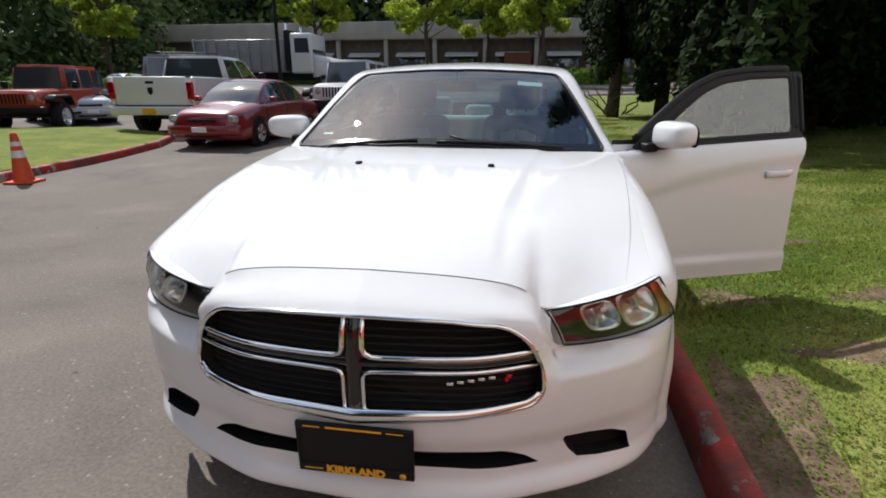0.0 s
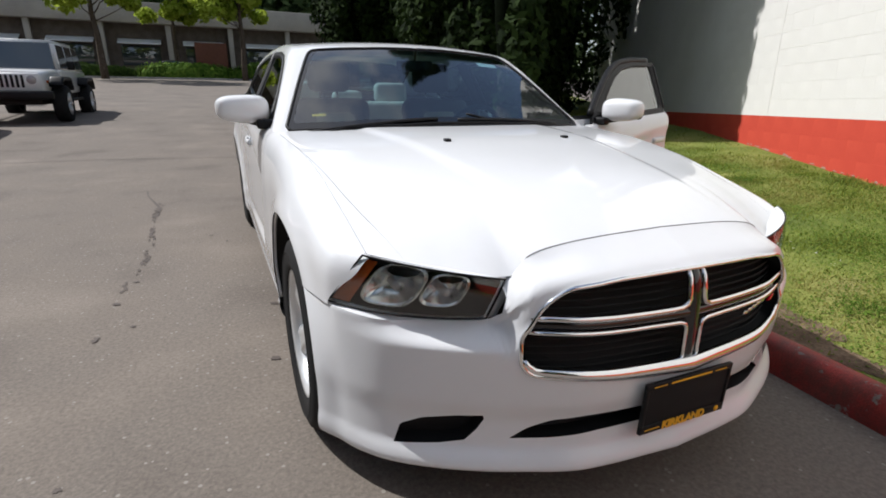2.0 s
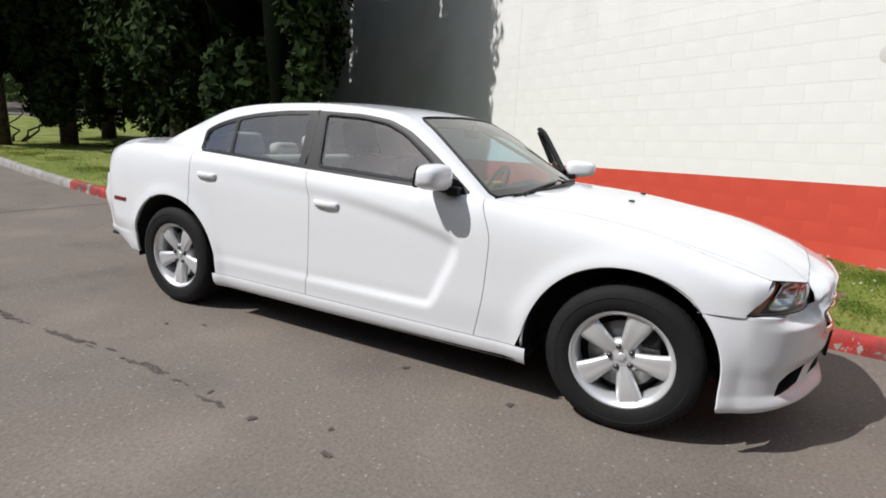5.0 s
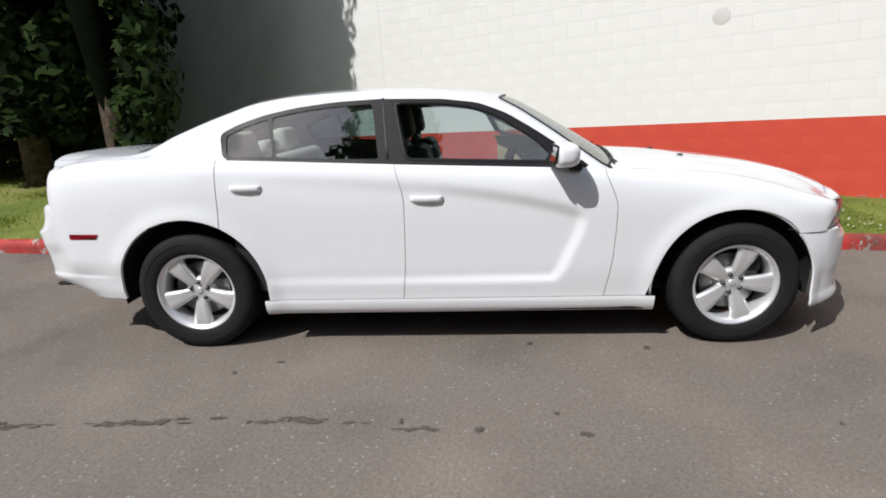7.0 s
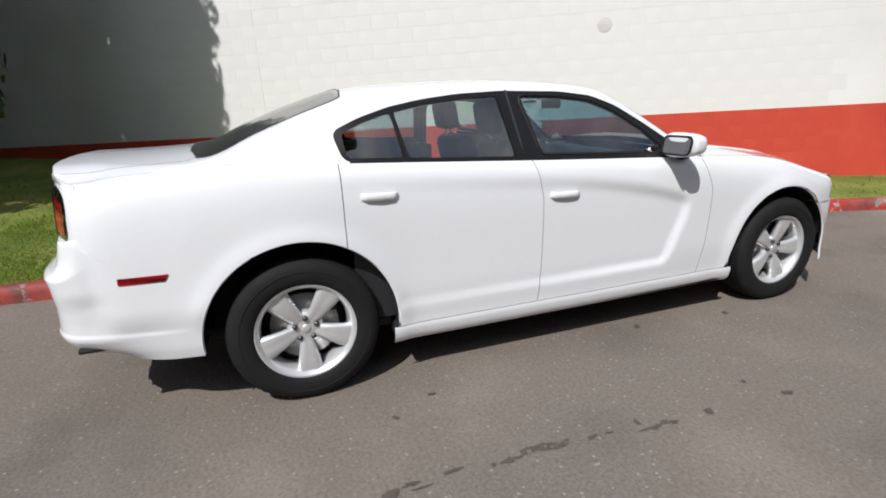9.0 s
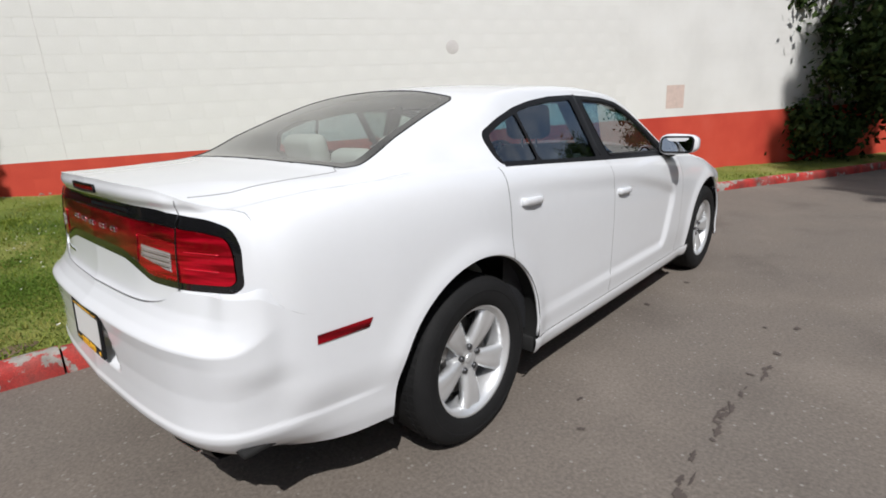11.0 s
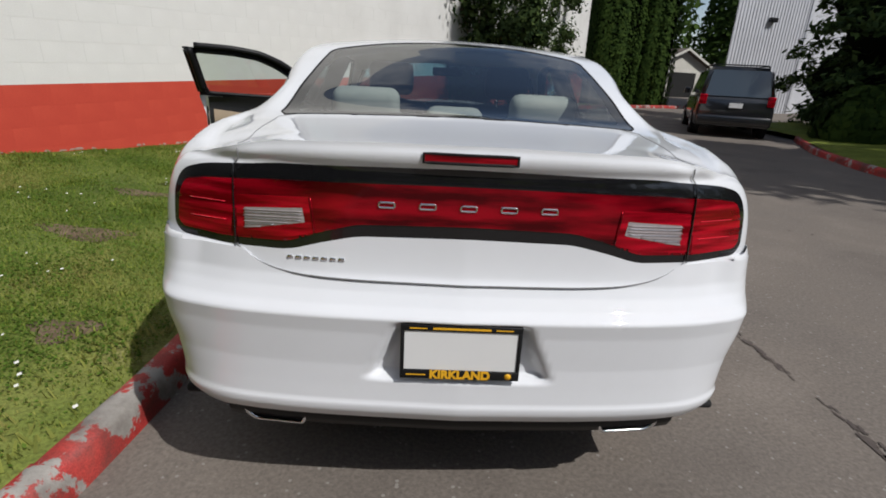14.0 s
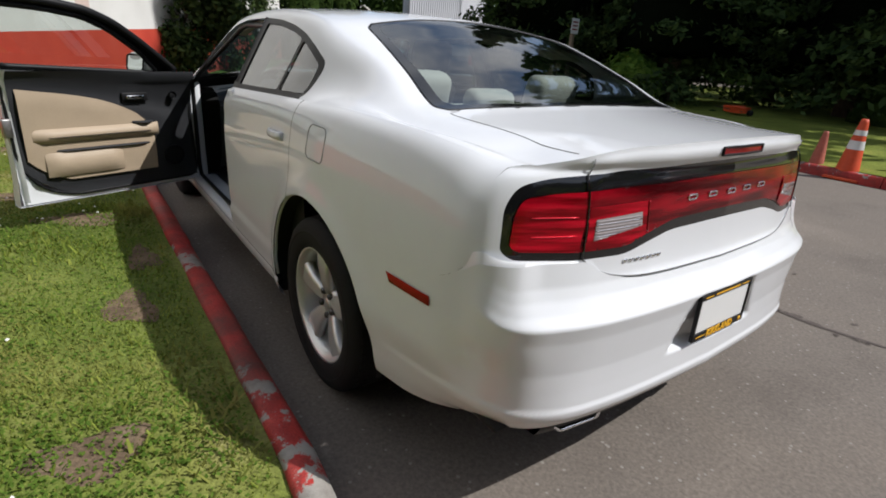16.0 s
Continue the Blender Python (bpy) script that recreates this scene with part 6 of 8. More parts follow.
def blades(area, count, height, width, seed, clumped=.55, round_=False):
    """Short blades or clover leaves, thicker in clumps and thin on bare soil."""
    r = np.random.default_rng(seed)
    (x0, x1), (y0, y1) = area
    clump = np.stack([r.uniform(x0, x1, 140), r.uniform(y0, y1, 140), r.uniform(.08, .32, 140)], 1)
    n = int(count * 1.9)
    c = clump[r.integers(0, 140, n)]
    near = r.random(n) < clumped
    x = np.where(near, r.normal(c[:, 0], c[:, 2]), r.uniform(x0, x1, n))
    y = np.where(near, r.normal(c[:, 1], c[:, 2]), r.uniform(y0, y1, n))
    h = height * np.where(near, r.uniform(.7, 1.5, n), r.uniform(.4, 1.0, n))
    keep = (x > KERB_X(y) + .135 + .06 * r.random(n)) & (x < wall_x(y) - .02) & (y > y0) & (y < y1)
    bare = np.zeros(n, bool)
    for a, b, ra, rb in BARE:
        bare |= ((x - a) / ra) ** 2 + ((y - b) / rb) ** 2 < r.uniform(.15, 1.0, n)
    keep &= ~(bare & (r.random(n) < .55))
    x, y, h = (q[keep][:count] for q in (x, y, h))
    n = len(x)
    z = bank_z(x, y) - .003
    a = r.uniform(0, 2 * math.pi, n)
    dx, dy = np.cos(a), np.sin(a)
    w = width * r.uniform(.5, 1.3, n)
    lean = h * r.uniform(.2, 1.0, n)
    if round_:
        lift, tip = h * r.uniform(.5, 1.0, n), h * r.uniform(-.2, .3, n)
        V = np.stack([np.stack([x - dx * w, y - dy * w, z + lift - tip], 1), np.stack([x + dy * w, y - dx * w, z + lift], 1),
                      np.stack([x + dx * w, y + dy * w, z + lift + tip], 1), np.stack([x - dy * w, y + dx * w, z + lift], 1)], 1)
    else:
        V = np.stack([np.stack([x - dy * w, y + dx * w, z], 1), np.stack([x + dy * w, y - dx * w, z], 1),
                      np.stack([x + dx * lean + dy * w * .5, y + dy * lean - dx * w * .5, z + h * .8], 1), np.stack([x + dx * lean - dy * w * .5, y + dy * lean + dx * w * .5, z + h * .8], 1)], 1)
    return V.reshape(-1, 3), np.arange(4 * n).reshape(-1, 4)


def sheet(name, data, material):
    V, F = data
    me = bpy.data.meshes.new(name)
    me.vertices.add(len(V))
    me.vertices.foreach_set("co", V.astype(np.float32).ravel())
    me.loops.add(len(F) * 4)
    me.loops.foreach_set("vertex_index", F.astype(np.int32).ravel())
    me.polygons.add(len(F))
    me.polygons.foreach_set("loop_start", np.arange(0, len(F) * 4, 4, dtype=np.int32))
    me.update(calc_edges=True)
    me.materials.append(material)
    return new(name, me)


tagged(sheet("grass_blades", blades(((1.2, 5.2), (-2.6, 5.6)), 150000, .017, .003, 3), BLADE), "short green grass on the bank", "grass", kind="stuff")
tagged(sheet("clover", blades(((1.2, 4.6), (-2.6, 5.6)), 90000, .019, .0062, 8, .85, True), CLOVER), "low green clover among the grass", "clover", kind="stuff")
tagged(sheet("grass_blades", blades(((-1.0, 9.5), (-9, 16)), 45000, .04, .006, 4), BLADE), "short green grass along the wall", "grass", kind="stuff")
v, f = [], []
tufts = [(rng.uniform(-2.5, 5.4), rng.random()) for _ in range(46)]
for _ in range(420):
    y, t = rng.choice(tufts)
    y += rng.gauss(0, .13)
    x = float(KERB_X(y)) + .2 + (float(wall_x(y)) - float(KERB_X(y)) - .4) * min(1, max(0, t + rng.gauss(0, .06)))
    z = float(bank_z(x, y)) + .03
    n = len(v)
    s = rng.uniform(.005, .011)
    v += [(x - s, y, z), (x, y - s, z + .003), (x + s, y, z), (x, y + s, z - .002)]
    f.append((n, n + 1, n + 2, n + 3))
tagged(raw("clover_flowers", v, f, PETAL, smooth=False), "small white clover flowers in the grass", "flowers", kind="stuff")

# oil trail, cracks and seams of the road
def blot(name, x, y, ra, rb, m, seed, group, label):
    r = random.Random(seed)
    lift = .0030 + (seed % 60) * .00004
    v = [(x, y, float(rise(y)) + lift)]
    for k in range(18):
        a = 2 * math.pi * k / 18
        w = 1 + .25 * math.sin(2 * a + seed) + .2 * math.sin(5 * a + 2 * seed) + r.uniform(-.28, .28)
        v.append((x + ra * w * math.cos(a), y + rb * w * math.sin(a), float(rise(y)) + lift))
    tagged(raw(name, v, [(0, 1 + k, 1 + (k + 1) % 18) for k in range(18)], m, smooth=False), label, "stain", group, "stuff")


for k in range(110):
    y = 1.62 + k * .0238 + rng.uniform(-.012, .012)
    if rng.random() < .62 + .38 * math.sin(y * 9):
        blot("oil_stain", -1.68 - .03 * math.sin(y * 2) + rng.uniform(-.02, .02) - (.05 if y < 1.9 else 0), y, rng.uniform(.004, .015), rng.uniform(.008, .034), OIL, k, "oil trail on the road", "dark oil stain on the asphalt")
for k in range(26):
    blot("oil_stain", rng.uniform(-4.5, -.95), rng.uniform(-2, 6.5), rng.uniform(.008, .02), rng.uniform(.008, .02), OIL, 100 + k, "spots on the road", "dark spot on the asphalt")
for x, y in ((-.90, 1.12), (-.965, .475), (-1.75, .98), (-1.72, 1.43)):
    blot("oil_stain", x, y, .018, .022, OIL, int(abs(x * 100)), "spots on the road", "dark spot on the asphalt")
crack = [(-1.66 - .06 * i + rng.uniform(-.05, .05), 3.6 + .34 * i * (1 if i < 8 else .9)) for i in range(14)]
v = []
for x, y in crack:
    w = rng.uniform(.006, .014)
    v += [(x - w, y, .0042), (x + w, y + .01, .0042)]
tagged(raw("road_crack", v, grid_faces(len(crack), 2), OIL), "thin crack in the asphalt", "crack", kind="stuff")
v = []
for x in np.linspace(-6.9, 1.2, 60):
    y = 7.45 + .04 * math.sin(x * 1.7) + rng.uniform(-.015, .015) - .05 * x
    v += [(x, y - .012, float(rise(y)) + .004), (x, y + .012, float(rise(y)) + .004)]
tagged(raw("road_seam", v, grid_faces(60, 2), OIL), "dark joint across the asphalt", "joint", kind="stuff")

# ---- the painted block wall ----
BLOCK_WHITE = noise_mat("white_masonry_paint", [(.3, (.70, .69, .66)), (.55, (.76, .75, .72)), (.8, (.79, .785, .76))], 1.3, .75, .0004, 90, grit=(.965, 1.03))[0]
BLOCK_RED = noise_mat("red_masonry_paint", [(.3, (.50, .055, .035)), (.55, (.58, .075, .045)), (.8, (.62, .10, .065))], 1.5, .7, .0004, 90, grit=(.93, 1.06))[0]
wall = tagged(new("wall_building"), "white-painted block wall with a red base", "wall", kind="structure")
wall.matrix_basis = Matrix.Translation((4.05, 0, 0)) @ pose(0, 0, 0, 0, 0, -WALL_TURN) @ pose(0, 0, 0, -1.7, 0, 0)
COURSE, STRETCH, RED_TOP = .203, .406, 1.0
S0, S1 = -23.5, 15.0
part("wall_core", box_bm((.0015, S0, -.6), (.35, S1, 7.4)), BLOCK_WHITE, wall, smooth=False)
part("wall_base", box_bm((.0009, S0, -.6), (.0018, S1, RED_TOP)), BLOCK_RED, wall, "red-painted base of the wall", False)


def block_bm(ly, lz):
    bm = bmesh.new()
    g, e, d, c = .0008, .0001, .0014, .0006
    q = [(e, g), (ly - e, g), (ly - e, lz - g), (e, lz - g)]
    lo = [bm.verts.new((d, a, b)) for a, b in q]
    hi = [bm.verts.new((0, a + (c if a < ly / 2 else -c), b + (c if b < lz / 2 else -c))) for a, b in q]
    bm.faces.new(hi[::-1])
    for k in range(4):
        bm.faces.new((lo[k], lo[(k + 1) % 4], hi[(k + 1) % 4], hi[k]))
    return bm


first = {}
rest = {"white": ([], []), "red": ([], [])}
near_count = 0
for kind, m_ in (("white", BLOCK_WHITE), ("red", BLOCK_RED)):
    me = bpy.data.meshes.new("block")
    bm = block_bm(STRETCH, COURSE)
    bm.to_mesh(me)
    bm.free()
    me.materials.append(m_)
    first[kind] = me
for c in range(-6, 30):
    z = RED_TOP + c * COURSE
    kind = "white" if c >= 0 else "red"
    for i in range(-58, 37):
        y = i * STRETCH + (STRETCH / 2 if c % 2 else 0)
        if not S0 < y < S1 - STRETCH:
            continue
        out_ = rng.uniform(-.0003, .0001)
        if -5.2 < y < 4.6 and -3 <= c < 9 and near_count < 298:
            ob = new("block", first[kind])
            ob.parent = wall
            ob.location = (out_, y, z)
            near_count += 1
        else:
            vs, fs = rest[kind]
            n = len(vs)
            g, e, c_ = .0008, .0001, .0006
            q = ((e, g), (STRETCH - e, g), (STRETCH - e, COURSE - g), (e, COURSE - g))
            vs += [(.0016, y + a, z + b2) for a, b2 in q]
            vs += [(out_, y + a + (c_ if a < .2 else -c_), z + b2 + (c_ if b2 < .1 else -c_)) for a, b2 in q]
            fs.append((n + 7, n + 6, n + 5, n + 4))
            fs += [(n + k, n + (k + 1) % 4, n + 4 + (k + 1) % 4, n + 4 + k) for k in range(4)]
for kind, (vs, fs) in rest.items():
    ob = raw("block_rest", vs, fs, BLOCK_WHITE if kind == "white" else BLOCK_RED, wall, smooth=False)
    ob["kind"] = "stuff"
part("wall_return", box_bm((.35, S0, -.6), (9.0, S0 + .3, 7.4)), BLOCK_WHITE, wall, "end wall of the white building", False)
# marks on the wall: a patched hole, a faded square, a control joint, chips at its foot
RENDER_PATCH = mat("patch", (.60, .57, .55), .85, grain=.12, scale=60)
ob = part("wall_patch", lathe([(0, -.005), (.085, -.004), (.10, -.0005)], 26, "x"), RENDER_PATCH, wall, "round mortar patch")
ob.location = (-.001, -1.90, 2.24)
part("wall_patch", box_bm((-.003, -6.35, 1.15), (-.0012, -5.95, 1.55)), mat("faded", (.66, .52, .46), .8, grain=.15, scale=12), wall, "faded square patch", False)
part("control_joint", box_bm((-.0016, 3.25, 1.0), (.002, 3.254, 7.3)), RENDER_PATCH, wall, smooth=False)
v, f = [], []
for _ in range(60):
    s_ = rng.uniform(-5, 4.5)
    x_, y_ = 4.05 + .4756 * s_, .8796 * s_
    z0 = float(bank_z(x_ - .05, y_)) + .0295 * s_ + .015
    n = len(v)
    w, h = rng.uniform(.01, .05), rng.uniform(.008, .03)
    v += [(-.0022, s_ - w, z0), (-.0022, s_ + w, z0), (-.0022, s_ + w * .5, z0 + h), (-.0022, s_ - w * .6, z0 + h * .8)]
    f.append((n, n + 1, n + 2, n + 3))
ob = raw("paint_chips", v, f, mat("bare_block", (.40, .27, .23), .9, grain=.3, scale=30), wall, "chipped pale patches along the wall's foot", False)
ob["kind"] = "stuff"

# ---- trees, hedges and shrubs ----
def leaves(points, normals, size, seed, aspect=1.0):
    """Small leaf sheets at points, turned at random about their outward way."""
    r = np.random.default_rng(seed)
    n = len(points)
    d = normals + r.normal(0, .55, (n, 3))
    d /= np.linalg.norm(d, axis=1)[:, None] + 1e-9
    t = np.cross(d, r.normal(0, 1, (n, 3)))
    t /= np.linalg.norm(t, axis=1)[:, None] + 1e-9
    b = np.cross(d, t)
    s = size * r.uniform(.6, 1.4, n)[:, None]
    P = np.stack([points - t * s * aspect, points - b * s * .55 + t * s * .1, points + t * s * aspect, points + b * s * .55 - t * s * .1], 1).reshape(-1, 3)
    return P, np.arange(4 * n).reshape(-1, 4)


def leaf_object(name, parts, material, parent):
    V = np.concatenate([p for p, f in parts])
    off = np.cumsum([0] + [len(p) for p, f in parts])
    F = np.concatenate([f + o for (p, f), o in zip(parts, off)])
    me = bpy.data.meshes.new(name)
    me.vertices.add(len(V))
    me.vertices.foreach_set("co", V.astype(np.float32).ravel())
    me.loops.add(len(F) * 4)
    me.loops.foreach_set("vertex_index", F.astype(np.int32).ravel())
    me.polygons.add(len(F))
    me.polygons.foreach_set("loop_start", np.arange(0, len(F) * 4, 4, dtype=np.int32))
    me.update(calc_edges=True)
    me.materials.append(material)
    ob = new(name, me)
    ob.parent = parent
    return ob


def limb(a, b, r0, r1, bend, seed):
    r = random.Random(seed)
    a, b = Vector(a), Vector(b)
    pts = []
    for i in range(7):
        t = i / 6
        p = a.lerp(b, t)
        p += Vector((r.uniform(-1, 1), r.uniform(-1, 1), 0)) * bend * math.sin(math.pi * t)
        pts.append(p)
    return tube(pts, lambda t: r0 + (r1 - r0) * t, 7)


def column_tree(name, place, height, radius, clear, count, material, seed, label, size=.06):
    """A narrow conifer: upright plumes crowd round the stem."""
    tr = thing(name, label, "tree", "tall conifers", place, seed * 40)
    r = np.random.default_rng(seed)
    part("trunk", limb((0, 0, -.3), (0, 0, height * .8), .22, .04, .06, seed), BARK, tr)
    parts = []
    plumes = int(44 * radius * height / 12)
    for k in range(plumes):
        a = r.uniform(0, 2 * math.pi)
        z0 = clear + (height - clear) * r.random() ** 1.15 * .85
        grow = 1 - max(0, (z0 - clear) / (height - clear)) ** 2.2
        low = min(1, .55 + (z0 - clear) * .35)
        rad = radius * grow * low * r.uniform(.55, 1.05)
        cx, cy = math.cos(a) * rad, math.sin(a) * rad
        ln = r.uniform(1.2, 2.6)
        w = r.uniform(.28, .5)
        n = count // plumes
        t = r.random(n)
        rr = w * np.sin(np.pi * np.clip(t * .9 + .08, 0, 1)) ** .7 * np.sqrt(r.random(n))
        b = r.uniform(0, 2 * math.pi, n)
        nrm = np.stack([np.cos(b) + math.cos(a) * .8, np.sin(b) + math.sin(a) * .8, np.full(n, .5)], 1)
        pts = np.stack([cx + np.cos(b) * rr - math.cos(a) * t * .25 * ln * .4, cy + np.sin(b) * rr - math.sin(a) * t * .25 * ln * .4, z0 + t * ln], 1)
        parts.append(leaves(pts, nrm, size, seed * 100 + k, 1.3))
    leaf_object("crown", parts, material, tr)
    # near-black body: the shade among the plumes, put in as colour
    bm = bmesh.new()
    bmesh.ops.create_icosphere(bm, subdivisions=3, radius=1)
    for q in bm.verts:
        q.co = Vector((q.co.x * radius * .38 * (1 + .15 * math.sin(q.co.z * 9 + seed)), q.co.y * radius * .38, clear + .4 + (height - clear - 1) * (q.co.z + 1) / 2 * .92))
    part("inner_crown", bm, SHADE_CORE, tr)
    return tr


def broad_tree(name, place, height, spread, clear, count, material, seed, label, size=.16, group="trees", full=1.0):
    """A tapered trunk with limbs and a crown of leaf clumps."""
    tr = thing(name, label, "tree", group, place, seed * 57)
    r = np.random.default_rng(seed)
    part("trunk", limb((0, 0, -.3), (0.1, 0, height * .72), .03 * height ** .8 + .05, .04, .12, seed), BARK, tr)
    parts, clumps = [], int((30 + spread * 6) * full)
    for k in range(clumps):
        a, u = r.uniform(0, 2 * math.pi), r.random()
        z = clear + (height - clear) * (.08 + .9 * u)
        rad = spread * math.sqrt(max(.05, 1 - ((u - .38) / .66) ** 2)) * r.uniform(.35, 1.0)
        c = np.array((math.cos(a) * rad, math.sin(a) * rad, z))
        if k % 4 == 0:
            part("limb", limb((0, 0, clear * .8 + (z - clear) * .45), tuple(c), .05, .015, .15, seed * 7 + k), BARK, tr)
        cs = spread * r.uniform(.16, .34) * (1.25 if full > 1 else 1)
        n = count // clumps
        d = r.normal(0, 1, (n, 3))
        d /= np.linalg.norm(d, axis=1)[:, None]
        pts = c + d * (cs * (np.abs(r.normal(0, .62, n)) if full > 1 else r.random(n) ** .4))[:, None] * np.array((1, 1, 1.1 if full > 1 else .7))
        parts.append(leaves(pts, d + np.array((0, 0, .4)), size, seed * 91 + k))
    leaf_object("crown", parts, material, tr)
    return tr


def fir_tree(name, place, height, radius, clear, count, material, seed, label, size=.2, group="dark conifers"):
    """A conifer with drooping boughs in tiers."""
    tr = thing(name, label, "tree", group, place, seed * 33)
    r = np.random.default_rng(seed)
    part("trunk", limb((0, 0, -.3), (0, 0, height * .95), .02 * height + .05, .03, .05, seed), BARK, tr)
    parts = []
    tiers = int(height * 1.3)
    boughs = []
    for k in range(tiers):
        t = k / tiers
        for j in range(6):
            boughs.append((clear + (height - clear) * t + r.uniform(-.2, .2), r.uniform(0, 2 * math.pi), radius * (1 - t) ** .8 * r.uniform(.6, 1.1) + .25))
    n = max(8, count // len(boughs))
    for k, (z, a, ln) in enumerate(boughs):
        t = r.random(n) ** .8
        side = r.normal(0, .16, n) * ln * (1 - .5 * t)
        x = np.cos(a) * t * ln - np.sin(a) * side
        y = np.sin(a) * t * ln + np.cos(a) * side
        pts = np.stack([x, y, z - t * ln * .28 + r.normal(0, .12, n)], 1)
        nrm = np.stack([np.full(n, math.cos(a) * .4), np.full(n, math.sin(a) * .4), np.full(n, .8)], 1)
        parts.append(leaves(pts, nrm, size, seed * 77 + k, 1.2))
    leaf_object("crown", parts, material, tr)
    # an added dark heart paints the shade between boughs and fills the gaps
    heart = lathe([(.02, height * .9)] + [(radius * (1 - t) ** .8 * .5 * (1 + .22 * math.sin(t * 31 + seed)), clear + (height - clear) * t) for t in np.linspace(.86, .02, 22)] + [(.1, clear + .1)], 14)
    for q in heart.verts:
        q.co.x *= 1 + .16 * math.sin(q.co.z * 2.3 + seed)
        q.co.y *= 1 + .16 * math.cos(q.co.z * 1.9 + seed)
    part("inner_crown", heart, SHADE_CORE, tr)
    return tr


def shrub(name, place, rx, ry, rz, count, material, seed, label, category="shrub", size=.07, boxy=2.0, group=""):
    """A leafy mass over a near-black core that stands in for its inner shade."""
    s = thing(name, label, category, group, place)
    r = np.random.default_rng(seed)
    d = r.normal(0, 1, (count, 3))
    d[:, 2] = np.abs(d[:, 2])
    d /= (np.abs(d) ** boxy).sum(1)[:, None] ** (1 / boxy)
    wob = 1 + .10 * np.sin(d[:, 0] * 9 + seed) * np.cos(d[:, 1] * 7) + r.normal(0, .05, count)
    pts = d * np.array((rx, ry, rz)) * wob[:, None] * (1 - .12 * r.random(count))[:, None]
    leaf_object("foliage", [leaves(pts, d, size, seed)], material, s)
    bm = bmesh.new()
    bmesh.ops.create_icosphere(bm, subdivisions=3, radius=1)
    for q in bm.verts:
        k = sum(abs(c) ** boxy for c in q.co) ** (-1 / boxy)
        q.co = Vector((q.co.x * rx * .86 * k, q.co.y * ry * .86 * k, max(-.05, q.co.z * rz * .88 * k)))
    part("core", bm, SHADE_CORE, s)
    return s


# near-black colour stands for the shade deep inside crowns and shrubs
SHADE_CORE = mat("inner_shade", (.004, .006, .003), 1.0, grain=.4, scale=9, spec=.02)
g = lambda x, y: (x, y, float(rise(y)) + .15)
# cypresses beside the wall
# the one at (4.3, 10.1) is added out of sight to close the wall's shadow
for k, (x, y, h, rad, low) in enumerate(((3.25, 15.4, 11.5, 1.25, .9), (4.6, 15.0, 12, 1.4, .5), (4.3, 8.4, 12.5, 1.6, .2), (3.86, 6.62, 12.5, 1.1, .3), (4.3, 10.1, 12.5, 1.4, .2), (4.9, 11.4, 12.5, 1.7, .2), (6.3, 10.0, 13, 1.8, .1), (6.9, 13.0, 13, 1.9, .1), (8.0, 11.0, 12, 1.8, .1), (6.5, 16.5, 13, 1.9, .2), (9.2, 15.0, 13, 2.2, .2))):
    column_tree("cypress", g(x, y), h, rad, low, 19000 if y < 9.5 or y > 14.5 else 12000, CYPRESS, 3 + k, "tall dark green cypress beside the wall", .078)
# pines in front of the far end of the wall
for k, (x, y, h, rad) in enumerate(((-.65, -9.1, 7.2, 1.5), (-2.25, -12.1, 7.0, 1.4), (-3.95, -16.2, 7.2, 1.5))):
    broad_tree("pine", (x, y, .12), h, rad, -.2, 44000, PINE, 20 + k, "dense dark pine in front of the white wall", .07, "pines along the wall", 3.2)
shrub("shrub", (-2.6, -13.2, .2), .5, .6, 1.0, 6000, PINE, 61, "low dark shrub between the pines", size=.06)
# clipped hedge columns
for k, (x, y, w) in enumerate(((-8.75, -22.0, 1.2), (-10.9, -22.4, .95))):
    shrub("clipped_hedge", (x, y, .2), w, 1.2, 9.0, 26000, HEDGE, 71 + k, "tall clipped green hedge", "hedge", .09, 5.0, "clipped hedges")
# dark trees behind the island, which shade the far road
for k, (x, y, h, rad, low) in enumerate(((-14.2, -5.0, 15, 3.4, 1.2), (-17.0, -8.8, 15, 3.6, .8), (-17.5, -1.0, 16, 3.6, 1.2), (-19.5, 3.2, 16, 3.6, 1.2), (-21.5, -5.0, 17, 4.0, .8), (-14.2, -12.5, 12, 2.4, .5), (-24.5, -1.5, 18, 4.2, .6), (-25, 4, 18, 4.2, .6), (-12.9, -9.4, 13, 2.7, .3), (-15.6, 1.2, 15, 3.0, 1.4))):
    fir_tree("fir", (x, y, .2), h, rad, low, 20000, SHADE_LEAF, 31 + k, "dark broad conifer behind the grass island", .105)
for k, (x, y) in enumerate(((-14.2, 4.8), (-15.0, 3.6), (-16.4, 4.9))):
    fir_tree("fir", (x, y, .25), 25, 3.0, 9.5, 9000, SHADE_LEAF, 51 + k, "very tall conifer beside the parking lot", .2)
for k, (x, y, rx, rz, m_) in enumerate(((-12.4, -7.4, 1.5, 1.3, HEDGE), (-12.6, -5.3, .9, 1.35, SHRUB), (-16.6, .6, 1.6, 1.4, HEDGE), (-15.8, -6.4, 1.3, 1.3, HEDGE), (-11.0, -7.7, 1.2, 1.35, HEDGE))):
    shrub("shrub", (x, y, .2), rx, 1.1, rz, 3200, m_, 81 + k, "leafy green shrub under dark trees", size=.11)
# bright maples in the far lot
for k, (x, y, h, sp) in enumerate(((-18.2, 45, 11.5, 3.6), (-8.2, 46, 12, 4.0), (1.9, 47, 11, 3.6), (-41, 47, 11, 3.6), (-3.5, 55, 10, 3.2))):
    broad_tree("maple", (x, y, float(rise(y))), h + 1.5, sp * .92, 4.6, 9000, MAPLE, 41 + k, "young maple with bright green spring leaves", .24, "maples in the far lot")
